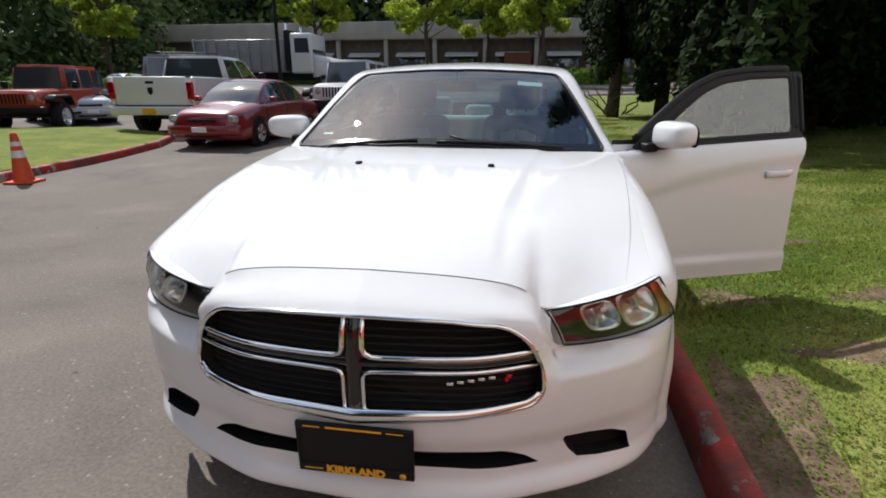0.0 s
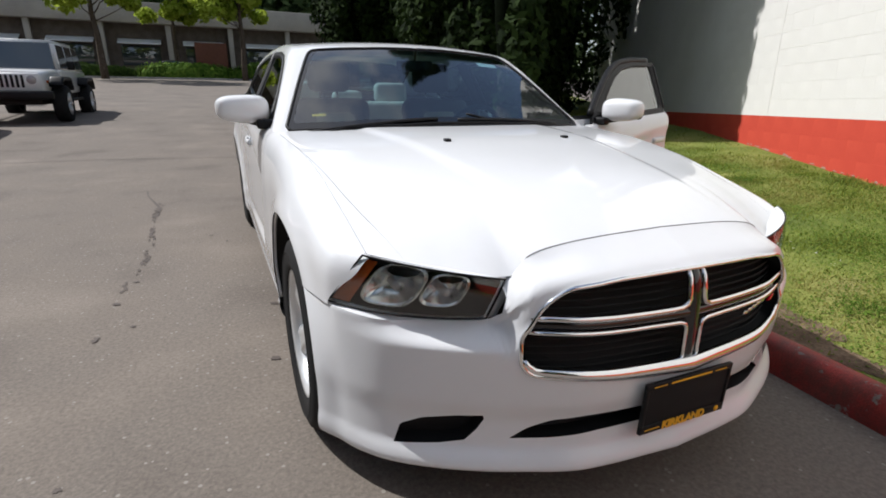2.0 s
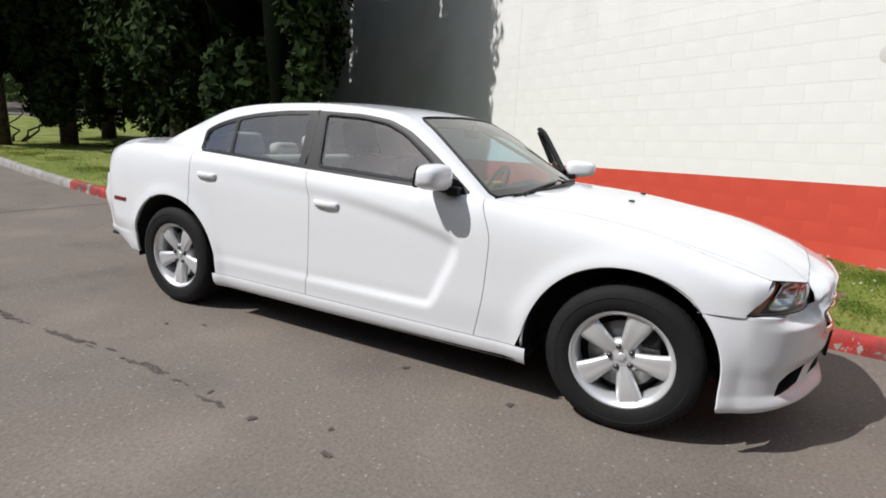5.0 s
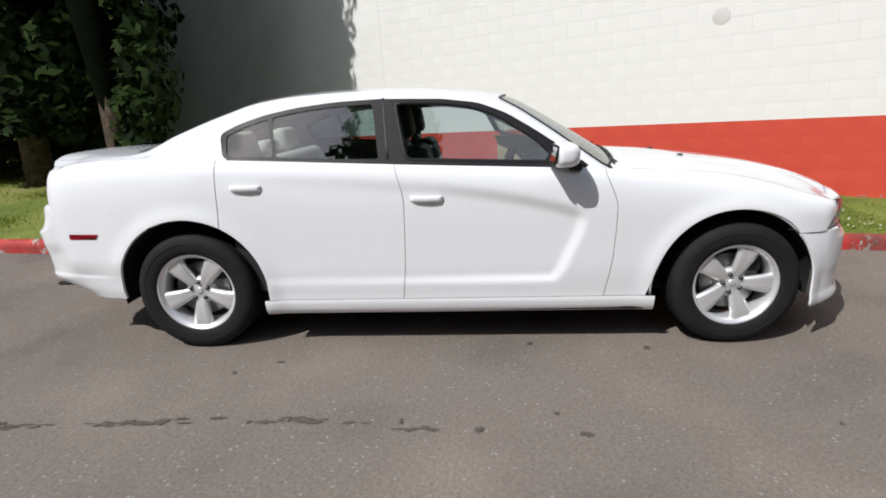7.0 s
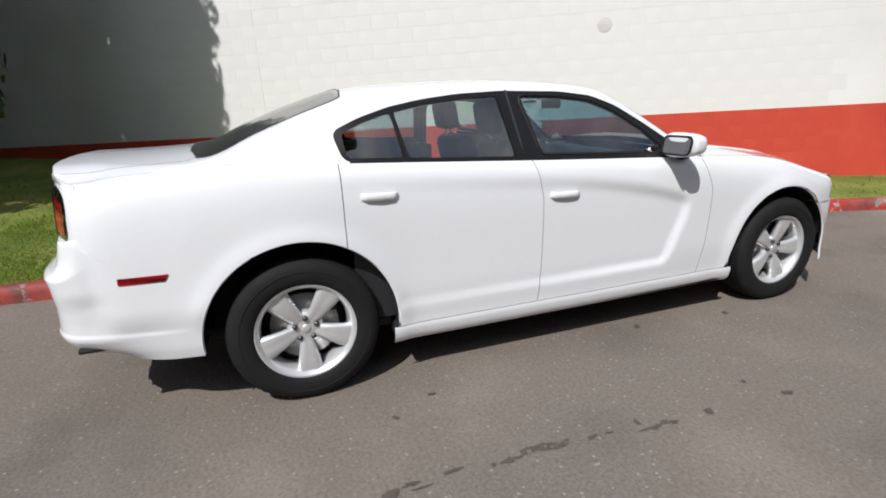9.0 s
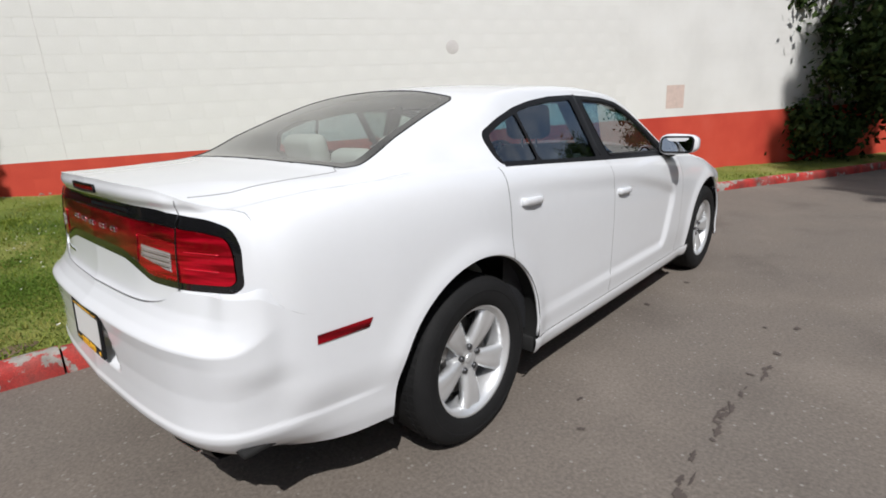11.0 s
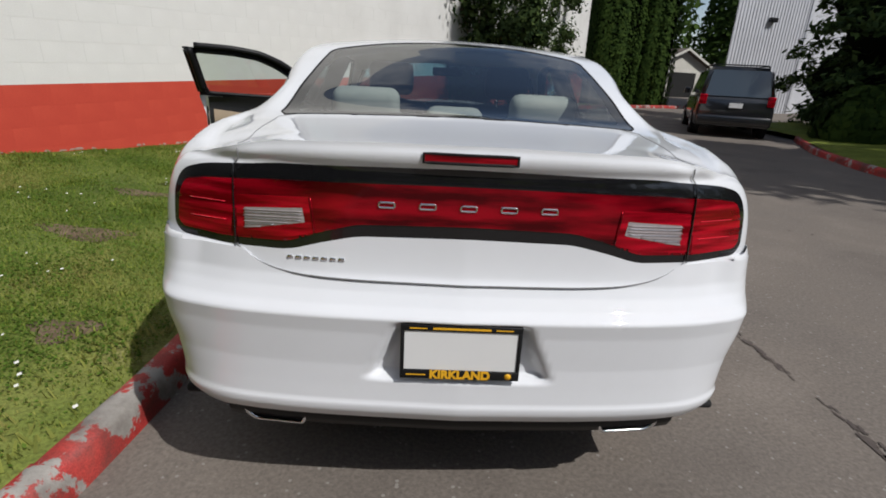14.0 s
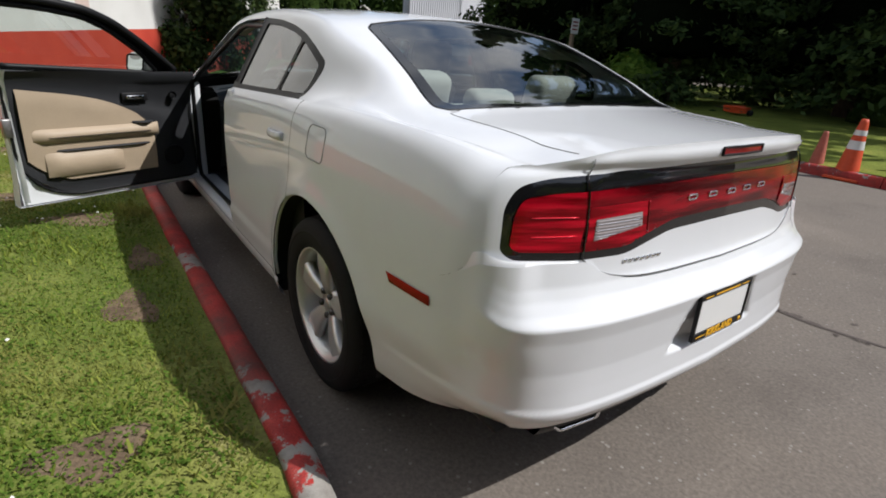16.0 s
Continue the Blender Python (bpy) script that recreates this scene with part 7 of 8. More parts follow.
# planting beyond the lot
for k, (x, y, rx, ry, rz) in enumerate(((5.2, 49.5, 4.6, 1.8, 1.5), (-2.5, 50.2, 4.2, 1.6, 1.3), (-11, 50, 4.5, 1.5, 1.1), (8.3, 50.5, 1.6, 1.4, 2.3), (-22, 50.5, 5, 1.5, 1.1))):
    shrub("hedge_mound", (x, y, float(rise(y)) - .1), rx, ry, rz, 6000, SHRUB if x > -4 else HEDGE, 90 + k, "rounded green planting behind the far kerb", "hedge", .17, 2.6, "far planting")
for k, (x, y) in enumerate(((-15.5, 17.5), (-18, 18.5), (-21, 18))):
    shrub("shrub", (x, y, float(rise(y))), 1.6, .9, 1.3, 2600, SHRUB, 120 + k, "green shrub behind the parked cars", size=.13)

# far woods: one mass of firs on every side
def woods(name, spots, seed, material):
    r = np.random.default_rng(seed)
    parts = []
    for x, y, z0, h in spots:
        n = 680
        t = r.random(n) ** 1.3
        rad = h * .24 * (1 - t) * r.uniform(.35, 1.0, n) + .2
        a = r.uniform(0, 2 * math.pi, n)
        pts = np.stack([x + np.cos(a) * rad, y + np.sin(a) * rad, z0 + h * (.04 + .96 * t)], 1)
        nrm = np.stack([np.cos(a), np.sin(a), np.full(n, .6)], 1)
        parts.append(leaves(pts, nrm, h * .024, int(r.integers(1e6)), 1.2))
    ob = leaf_object(name, parts, material, None)
    return tagged(ob, "distant dark fir woods", "woods", kind="stuff")


r_ = random.Random(77)
spots = [(r_.uniform(-75, 60), r_.uniform(76, 96), 2.0, r_.uniform(19, 30)) for _ in range(110)]
spots += [(-46 + 1.8 * k, 84 + 3 * (k % 3), 2.0, 31 + 2 * (k % 4)) for k in range(40)]
spots += [(r_.uniform(12, 48), r_.uniform(38, 60), 1.6, r_.uniform(12, 20)) for _ in range(24)]
spots += [(r_.uniform(-80, -42), r_.uniform(5, 70), 1.0, r_.uniform(14, 24)) for _ in range(46)]
woods("far_woods", spots, 5, FAR_LEAF)
spots = [(r_.uniform(-80, -20), r_.uniform(-86, -58), 0, r_.uniform(14, 22)) for _ in range(50)]
spots += [(r_.uniform(-60, -30), r_.uniform(-40, -2), 0, r_.uniform(14, 22)) for _ in range(46)]
spots += [(r_.uniform(-24, 10), r_.uniform(-75, -52), 0, r_.uniform(12, 20)) for _ in range(20)]
woods("far_woods", spots, 6, HEDGE)
# dead stems at the foot of a cypress
for k in range(6):
    a = radians(40 * k + 150)
    ob = part("dead_stem", limb((3.25 + .3 * math.cos(a), 15.0 + .2 * math.sin(a), .55), (3.25 + 1.2 * math.cos(a), 14.8 + .5 * math.sin(a), 1.35), .03, .01, .15, k), BARK)
    tagged(ob, "bare dead stem at the foot of a cypress", "branch", "dead stems")

# ---- parked vehicles ----
def paint(name, c, metal=0.0):
    return mat(name, c, .3, metal, coat=1.0, grain=.03, scale=120)


P_RED, P_WHITE, P_SILVER, P_BLACK, P_ORANGE = paint("red_car_paint", (.22, .012, .016)), paint("white_car_paint", (.72, .72, .71)), paint("silver_car_paint", (.45, .46, .48), .4), paint("black_car_paint", (.012, .013, .016)), paint("orange_car_paint", (.42, .045, .015))
P_GREY = paint("grey_car_paint", (.22, .23, .25), .4)


def hull(stations, bm=None):
    """A closed, smoothly curved body through cross-sections: (y, half width low, half width high, z low, z high, rounding)."""
    bm = bm or bmesh.new()
    curves = [spl(*[(q[0], q[k]) for q in stations]) for k in range(1, 6)]
    ys = sorted({round(float(y), 4) for p, q in zip(stations, stations[1:]) for y in np.linspace(p[0], q[0], 5)})
    rings_ = []
    for y in ys:
        w0, w1, z0, z1, r = (float(c(y)) for c in curves)
        half = [(w0 * .94, z0), (w0 * .99, z0 + .05), (w0, z0 + (z1 - z0) * .45)]
        for t in np.linspace(0, 1, 6):
            p0, p1, p2 = (w1 + (w0 - w1) * .35, z1 - r * 1.6), (w1, z1), (w1 - r * 1.8, z1 + r * .12)
            half.append(tuple((1 - t) ** 2 * p0[i] + 2 * t * (1 - t) * p1[i] + t * t * p2[i] for i in (0, 1)))
        sec = [(-x, z) for x, z in half] + [(0, z1 + r * .25)] + half[::-1]
        rings_.append([bm.verts.new((x, y, z)) for x, z in sec])
    for p, q in zip(rings_, rings_[1:]):
        for k in range(len(p)):
            bm.faces.new((p[k], p[(k + 1) % len(p)], q[(k + 1) % len(q)], q[k]))
    bm.faces.new(rings_[0])
    bm.faces.new(rings_[-1][::-1])
    return bm


def small_wheel(parent, x, y, r, w, rim_m=ALLOY):
    h = new("wheel")
    h.parent = parent
    h.location = (x, y, r)
    sd = 1 if x > 0 else -1
    part("tyre", lathe([(r * .6, -w / 2), (r * .9, -w / 2), (r, -w * .35), (r, w * .35), (r * .9, w / 2), (r * .6, w / 2)], 28, "x"), RUBBER, h)
    hub = part("rim", lathe([(0, sd * w * .30), (r * .18, sd * w * .32), (r * .5, sd * w * .26), (r * .6, sd * w * .45), (r * .64, sd * w * .46)], 28, "x"), rim_m, h)
    for k in range(5):
        a = 2 * math.pi * k / 5
        part("spoke", tube([(sd * w * .36, r * .12 * math.cos(a), r * .12 * math.sin(a)), (sd * w * .42, r * .6 * math.cos(a), r * .6 * math.sin(a))], r * .075, 6), rim_m, hub)


def panel4(name, pts, m, parent, out=0.0, label=""):
    """A slightly proud panel through four corners, with thickness."""
    q = [Vector(p) for p in pts]
    n = (q[1] - q[0]).cross(q[3] - q[0]).normalized()
    c = sum(q, Vector()) / len(q)
    if n.dot(c - Vector((0, c.y * .8 + .0, .7))) < 0:
        n = -n
    bm = bmesh.new()
    lo = [bm.verts.new(p + n * (out - .01)) for p in q]
    hi = [bm.verts.new(p + n * (out + .008)) for p in q]
    bm.faces.new(hi)
    bm.faces.new(lo[::-1])
    k = len(q)
    for i in range(k):
        bm.faces.new((lo[i], lo[(i + 1) % k], hi[(i + 1) % k], hi[i]))
    return part(name, bm, m, parent, label, smooth=False)


WINDOW = mat("vehicle_window", (.045, .055, .06), .06, coat=1.0, spec=1.0)


def cabin(parent, y, z0, z1, w0, w1, m, pillars, glass_m=None):
    """The glazed upper body: y is (front low, front high, rear high, rear low)."""
    glass_m = glass_m or WINDOW
    yf0, yf1, yr1, yr0 = y
    bm = bmesh.new()
    lo = [bm.verts.new(p) for p in ((-w0, yf0, z0), (w0, yf0, z0), (w0, yr0, z0), (-w0, yr0, z0))]
    hi = [bm.verts.new(p) for p in ((-w1, yf1, z1), (w1, yf1, z1), (w1, yr1, z1), (-w1, yr1, z1))]
    bm.faces.new(lo[::-1])
    bm.faces.new(hi)
    for k in range(4):
        bm.faces.new((lo[k], lo[(k + 1) % 4], hi[(k + 1) % 4], hi[k]))
    bmesh.ops.bevel(bm, geom=[e for e in bm.edges if any(v in hi for v in e.verts)], offset=.09, segments=5, affect="EDGES")
    part("cabin", bm, m, parent)
    L = lambda a, b, t: tuple(a[i] + (b[i] - a[i]) * t for i in range(3))
    def quad(a, b, c, d, u0, u1, v0, v1):
        low_, up_ = (lambda u: L(a, b, u)), (lambda u: L(d, c, u))
        return [L(low_(u0), up_(u0), v0), L(low_(u1), up_(u1), v0), L(low_(u1), up_(u1), v1), L(low_(u0), up_(u0), v1)]
    A = [(-w0, yf0, z0), (w0, yf0, z0), (w0, yr0, z0), (-w0, yr0, z0)]
    B = [(-w1, yf1, z1), (w1, yf1, z1), (w1, yr1, z1), (-w1, yr1, z1)]
    panel4("windscreen", quad(A[0], A[1], B[1], B[0], .06, .94, .06, .90), glass_m, parent)
    panel4("rear_window", quad(A[2], A[3], B[3], B[2], .08, .92, .12, .88), glass_m, parent)
    for i, j in ((1, 2), (3, 0)):
        for u0, u1 in pillars:
            if (i, j) == (3, 0):
                u0, u1 = 1 - u1, 1 - u0
            panel4("side_window", quad(A[i], A[j], B[j], B[i], u0, u1, .10, .86), glass_m, parent)


def glazed_top(parent, yf, yh, yr, yb, belt, H, w, m, pillars):
    """A domed roof on tumblehome sides: y of the screen's foot, its head, the rear window's head and foot."""
    crest = spl((yf, belt + .01), (yf + (yh - yf) * .5, belt + (H - belt) * .60), (yh, H - .05), (yh + .35, H), (yr - .3, H - .01), (yr, H - .06), (yr + (yb - yr) * .5, belt + (H - belt) * .56), (yb, belt + .01))
    ys, us = np.linspace(yf, yb, 110), np.linspace(-1, 1, 75)
    Y, X = np.meshgrid(ys, np.sign(us) * np.abs(us) ** .8 * w, indexing="ij")
    wide = w * (1 - .10 * np.clip(np.abs((Y - (yf + yb) / 2) / (yb - yf) * 2), 0, 1) ** 3)
    X = X * wide / w
    top, side = crest(Y + .12 * X * X * np.where(Y < (yh + yr) / 2, -1, 1)) - .09 * X * X, belt + (wide - np.abs(X)) / .44
    k = .07
    h = np.clip(k - np.abs(top - side), 0, None) / k
    Z = np.minimum(top, side) - h * h * k / 4 * (side > belt + .02)
    n, c = Y.shape
    mid = lambda q: (q[:-1, :-1] + q[1:, :-1] + q[:-1, 1:] + q[1:, 1:]) / 4
    my, mx, mz, mt, ms = mid(Y), np.abs(mid(X)), mid(Z), mid(top), mid(side)
    lab = np.zeros(my.shape, int)
    roof_half = w - .44 * (mt - belt)
    lab[(my < yh - .02) & (my > yf + .04) & (mx < roof_half - .05) & (ms > mt + .05)] = 1
    lab[(my > yr + .02) & (my < yb - .04) & (mx < roof_half - .06) & (ms > mt + .05)] = 2
    for k, (u0, u1) in enumerate(pillars):
        y0, y1 = yf + (yb - yf) * u0, yf + (yb - yf) * u1
        lab[(my > y0) & (my < y1) & (ms < mt - .035) & (mz > belt + .04)] = 3 + k
    P = np.stack([X, Y, Z], -1).reshape(-1, 3)
    names = {0: ("cabin", m), 1: ("windscreen", WINDOW), 2: ("rear_window", WINDOW)}
    for value in np.unique(lab):
        name, mm = names.get(int(value), ("side_window", WINDOW))
        for sd in ((0,) if value < 3 else (1, -1)):
            f = [(int(i * c + j), int((i + 1) * c + j), int((i + 1) * c + j + 1), int(i * c + j + 1)) for i, j in np.argwhere(lab == value) if not sd or X[i, j] * sd > 0]
            used = sorted({q for g_ in f for q in g_})
            where = {q: t for t, q in enumerate(used)}
            raw(name, P[used] - (np.array((sd * .006, 0, .006 if value in (1, 2) else 0)) if value else 0), [[where[q] for q in g_] for g_ in f], mm, parent)


def sedan(label, place, turn, m, L=4.5, W=1.72, H=1.47, name="sedan"):
    c = thing(name, label, "car", "parked cars", place, turn)
    h = W / 2
    st = [(0, h * .60, h * .54, .32, .60, .10), (.03, h * .74, h * .66, .25, .67, .12), (.10, h * .86, h * .77, .21, .735, .13), (.25, h * .95, h * .85, .20, .79, .13), (.55, h * .985, h * .90, .20, .845, .13), (1.15, h, h * .94, .19, .925, .11), (L * .5, h, h * .965, .19, .945, .06), (L - 1.0, h, h * .955, .2, .955, .07), (L - .35, h * .965, h * .9, .22, .935, .08), (L - .08, h * .88, h * .8, .26, .87, .07), (L, h * .72, h * .68, .32, .72, .05)]
    part("body", hull(st), m, c)
    glazed_top(c, 1.0, 1.85, L - 1.5, L - .62, .925, H, h * .925, m, ((.17, .47), (.50, .78)))
    for x in (-h + .095, h - .095):
        s = 1 if x > 0 else -1
        for y in (.86, L - .95):
            small_wheel(c, x, y, .31, .2)
            part("wheel_opening", lathe([(.355, -.02), (.355, .1), (.33, .1)], 28, "x"), DARK, c).location = (x - (.02 if s < 0 else 0) * 1.0, y, .315)
        for y in (1.22, 2.25, L - 1.28):
            part("door_gap", tube([(s * (h * .972 + .012), y, .93), (s * (h + .002), y, .62), (s * (h - .004), y, .28)], .005, 5), DARK, c)
        for y in (2.08, 3.0):
            part("door_handle", box_bm((s * (h + .002) - .014, y - .08, .80), (s * (h + .002) + .014, y + .08, .825), .008), m, c)
    for s in (-1, 1):
        lamp_ = part("headlamp", box_bm((-.19, -.05, -.075), (.19, .10, .075), .045, 3), CLEAR_LENS, c)
        lamp_.matrix_local = pose(s * h * .665, .115, .635, -14, 0, -s * 24)
        part("tail_lamp", box_bm((s * h * .66 - .15, L - .10, .62), (s * h * .66 + .15, L + .01, .82), .03), RED_LENS, c)
        part("mirror", box_bm((s * (h + .07) - .08, 1.36, .95), (s * (h + .07) + .08, 1.46, 1.07), .03), m, c)
    part("grille", box_bm((-.33, -.012, .555), (.33, .06, .635), .03), BLACK, c)
    bow = [(x, .10 - .13 * (1 - (abs(x) / (h * .93)) ** 2.2), .40) for x in np.linspace(-h * .93, h * .93, 17)]
    part("bumper", tube(bow, .085, 10, flat=(1.3, .75), up=(0, 0, 1)), m, c)
    part("lower_grille", box_bm((-.38, -.055, .27), (.38, .05, .33), .02), BLACK, c)
    part("number_plate", box_bm((-.16, -.125, .375), (.16, -.105, .475), .004), WHITE_PLATE, c, smooth=False)
    part("bumper", box_bm((-h * .84, L - .12, .3), (h * .84, L + .03, .52), .06), m, c)
    return c


def off_roader(label, place, turn, m, top):
    """A square-built four-wheel-drive with flared black arches; its front looks to -y."""
    c = thing("off_roader", label, "car", "parked cars", place, turn)
    part("tub", box_bm((-.74, 1.35, .62), (.74, 4.0, 1.16), .05), m, c)
    part("bonnet", hull([(.25, .62, .56, .62, 1.06, .06), (.30, .64, .58, .6, 1.10, .07), (1.5, .74, .70, .6, 1.17, .06)]), m, c)
    part("grille", box_bm((-.58, .20, .68), (.58, .28, 1.06), .04), m, c)
    for k in range(7):
        x = -.27 + k * .09
        part("grille_slot", box_bm((x - .025, .185, .76), (x + .025, .21, 1.02), .012), BLACK, c)
    for s in (-1, 1):
        lamp_ = part("headlamp", lathe([(0, -.03), (.07, -.025), (.09, 0), (.09, .03)], 20, "y"), CLEAR_LENS, c)
        lamp_.location = (s * .43, .20, .92)
        for y in (.78, 3.35):
            part("arch_flare", hull([(y - .5, .13, .12, .78, .86, .02), (y - .34, .14, .13, .92, 1.0, .03), (y + .34, .14, .13, .92, 1.0, .03), (y + .52, .13, .12, .7, .80, .02)]), BLACK, c).location = (s * .83, 0, 0)
            small_wheel(c, s * .80, y, .41, .27)
        part("mirror", box_bm((s * .92 - .08, 1.55, 1.16), (s * .92 + .08, 1.63, 1.36), .03), BLACK, c)
        part("side_step", tube([(s * .80, 1.25, .48), (s * .80, 2.85, .48)], .035, 8), BLACK, c)
        part("indicator", box_bm((s * .66 - .05, .40, .86), (s * .66 + .05, .46, .92), .015), AMBER, c)
    part("bumper", box_bm((-.80, -.02, .52), (.80, .18, .70), .04), BLACK, c)
    cabin(c, (1.42, 1.62, 3.90, 4.0), 1.12, 1.82, .72, .64, top, ((.05, .34), (.38, .66), (.70, .96)))
    part("chassis", box_bm((-.55, .2, .40), (.55, 3.95, .62), .03), DARK, c)
    part("windscreen_frame", box_bm((-.68, 1.46, 1.10), (.68, 1.53, 1.17), .02), BLACK, c)
    return c


def pickup(label, place, turn, m):
    """A crew-cab pickup; its tailgate looks to -y."""
    c = thing("pickup_truck", label, "truck", "parked cars", place, turn)
    h = .98
    for s in (-1, 1):
        part("bed_side", box_bm((s * h - .06, .05, .72), (s * h + .06, 2.0, 1.36), .04), m, c)
        part("tail_lamp", box_bm((s * .93 - .075, -.012, .86), (s * .93 + .075, .08, 1.24), .02), RED_LENS, c)
        for y in (1.15, 4.70):
            small_wheel(c, s * .86, y, .39, .26)
            part("wheel_opening", lathe([(.45, -.02), (.45, .14)], 28, "x"), DARK, c).location = (s * .90 - .06, y, .42)
        part("mirror", box_bm((s * 1.1 - .1, 3.95, 1.32), (s * 1.1 + .1, 4.05, 1.56), .03), BLACK, c)
    gate = part("tailgate", box_bm((-.86, .0, .72), (.86, .09, 1.36), .03), m, c)
    part("emblem", prism([(-.06, 1.02), (-.035, .98), (0, .95), (.035, .98), (.06, 1.02), (.06, 1.12), (-.06, 1.12)], .01, "y", -.012), BLACK, gate)
    part("gate_handle", box_bm((-.10, -.008, 1.20), (.10, .01, 1.26), .01), BLACK, gate)
    part("bed_floor", box_bm((-.92, .05, .66), (.92, 2.05, .74), .02), DARK, c)
    part("bumper", box_bm((-.95, -.16, .50), (.95, .04, .70), .04), m, c)
    part("number_plate", box_bm((-.16, -.175, .53), (.16, -.16, .66), .004), YELLOW, c, smooth=False)
    part("body", hull([(1.98, h, h * .97, .45, 1.36, .05), (4.2, h, h * .97, .42, 1.30, .06), (4.9, h, h * .94, .42, 1.20, .08), (5.7, h * .96, h * .86, .45, 1.12, .1), (5.8, h * .8, h * .7, .5, .95, .08)]), m, c)
    cabin(c, (2.02, 2.12, 3.55, 4.30), 1.30, 1.92, .93, .76, m, ((.06, .46), (.50, .88)))
    part("chassis", box_bm((-.6, .1, .40), (.6, 5.5, .55), .03), DARK, c)
    return c


def wagon(label, place, turn, m, name="suv", H=1.78):
    """A tall estate car; its tailgate looks to -y... its front to +y."""
    c = thing(name, label, "car", "parked cars", place, turn)
    L, h = 4.75, .94
    part("body", hull([(0, h * .9, h * .85, .36, .98, .06), (.08, h * .98, h * .93, .30, 1.04, .06), (1.2, h, h * .97, .28, 1.06, .06), (3.4, h, h * .96, .28, 1.04, .06), (4.4, h * .97, h * .88, .3, .96, .09), (L, h * .82, h * .72, .38, .80, .07)]), m, c)
    cabin(c, (.05, .22, 2.75, 3.55), 1.02, H, h * .95, h * .78, m, ((.05, .30), (.33, .60), (.63, .88)))
    for s in (-1, 1):
        for y in (.95, 3.75):
            small_wheel(c, s * (h - .1), y, .36, .24)
            part("wheel_opening", lathe([(.42, -.02), (.42, .115)], 28, "x"), DARK, c).location = (s * (h - .11), y, .37)
        part("tail_lamp", box_bm((s * .80 - .09, -.02, .84), (s * .80 + .09, .08, 1.10), .02), RED_LENS, c)
        part("roof_rail", tube([(s * .66, .5, H + .02), (s * .66, .6, H + .06), (s * .66, 2.5, H + .06), (s * .66, 2.6, H + .02)], .018, 6), BLACK, c)
        part("mirror", box_bm((s * 1.02 - .08, 3.1, 1.06), (s * 1.02 + .08, 3.2, 1.24), .03), m, c)
    for y in (.8, 2.2):
        part("roof_bar", tube([(-.66, y, H + .07), (.66, y, H + .07)], .016, 6), BLACK, c)
    part("bumper", box_bm((-.88, -.09, .38), (.88, .08, .58), .05), m, c)
    part("number_plate", box_bm((-.16, -.03, .78), (.16, -.01, .90), .004), WHITE_PLATE, c, smooth=False)
    return c


def dump_truck(label, place, turn):
    c = thing("dump_truck", label, "truck", "", place, turn)
    T_BED, T_CAB = paint("truck_bed", (.26, .27, .28)), paint("truck_cab", (.66, .66, .65))
    part("bed", hull([(-4.6, 1.05, 1.2, 1.15, 2.75, .04), (1.0, 1.05, 1.2, 1.15, 2.75, .04)]), T_BED, c)
    for k in range(9):
        part("bed_rib", box_bm((-1.25, -4.5 + k * .66, 1.2), (1.25, -4.42 + k * .66, 2.78), .02), T_BED, c)
    part("cab", box_bm((-1.1, 1.3, 1.1), (1.1, 2.6, 3.05), .12), T_CAB, c)
    part("sleeper", box_bm((-1.15, 1.0, 1.2), (1.15, 1.28, 3.2), .05), BLACK, c)
    part("bonnet", hull([(2.55, 1.0, .95, .9, 2.05, .12), (4.0, .85, .75, .9, 1.75, .15)]), T_CAB, c)
    panel4("windscreen", [(-.95, 2.62, 2.1), (.95, 2.62, 2.1), (.9, 2.5, 2.85), (-.9, 2.5, 2.85)], WINDOW, c)
    for s in (-1, 1):
        panel4("side_window", [(s * 1.1, 1.6, 2.1), (s * 1.1, 2.45, 2.1), (s * 1.1, 2.4, 2.8), (s * 1.1, 1.6, 2.8)], WINDOW, c)
        part("exhaust_stack", tube([(s * 1.0, 1.15, 1.2), (s * 1.0, 1.15, 3.5)], .07, 8), CHROME, c)
        for y in (-4.0, -2.9, -1.0, 3.2):
            small_wheel(c, s * 1.0, y, .5, .3, STEEL)
    part("chassis", box_bm((-.5, -4.6, .75), (.5, 3.9, 1.15), .03), DARK, c)
    return c


G = lambda x, y: (x, y, float(rise(y)) + .002)
sedan("dark red compact sedan with silver headlamps in the lot", G(-6.15, 7.95), 0, P_RED)
off_roader("white four-wheel-drive with black wheel arches", G(-5.3, 13.2), 0, P_WHITE, P_WHITE).scale = (1.08, 1.08, 1.08)
pickup("white crew-cab pickup with its tailgate shut", G(-8.72, 9.95), 6, P_WHITE).scale = (1.07, 1.07, 1.07)
sedan("silver hatchback parked beyond the grass island", G(-12.6, 12.3), 60, P_SILVER, 4.2, 1.72, 1.46, "hatchback")
off_roader("orange-red four-wheel-drive with a black bumper", G(-12.9, 10.0), 18, P_ORANGE, P_ORANGE)
wagon("grey people carrier parked behind the pickup", G(-14.6, 17.4), -62, P_GREY, "people_carrier", 1.78).scale = (1.1, 1.1, 1.22)
wagon("black estate car parked among other cars", G(-20.5, 20.5), 80, P_BLACK, "estate_car", 1.5)
wagon("dark sport utility vehicle with roof bars seen from behind", (-8.55, -8.7, .03), 176, P_BLACK, "suv", 1.80).matrix_basis = pose(-7.85, -8.4, .045, 0, 0, 158)
sedan("dark sedan in the far car park", G(-1.5, 53.5), 88, P_BLACK)
sedan("silver sedan in the far car park", G(-14, 53.8), 92, P_SILVER)
sedan("white sedan in the far car park", G(-27, 30), 95, P_WHITE)
sedan("silver sedan parked behind the shrubs", G(-17.5, 22), 70, P_SILVER)
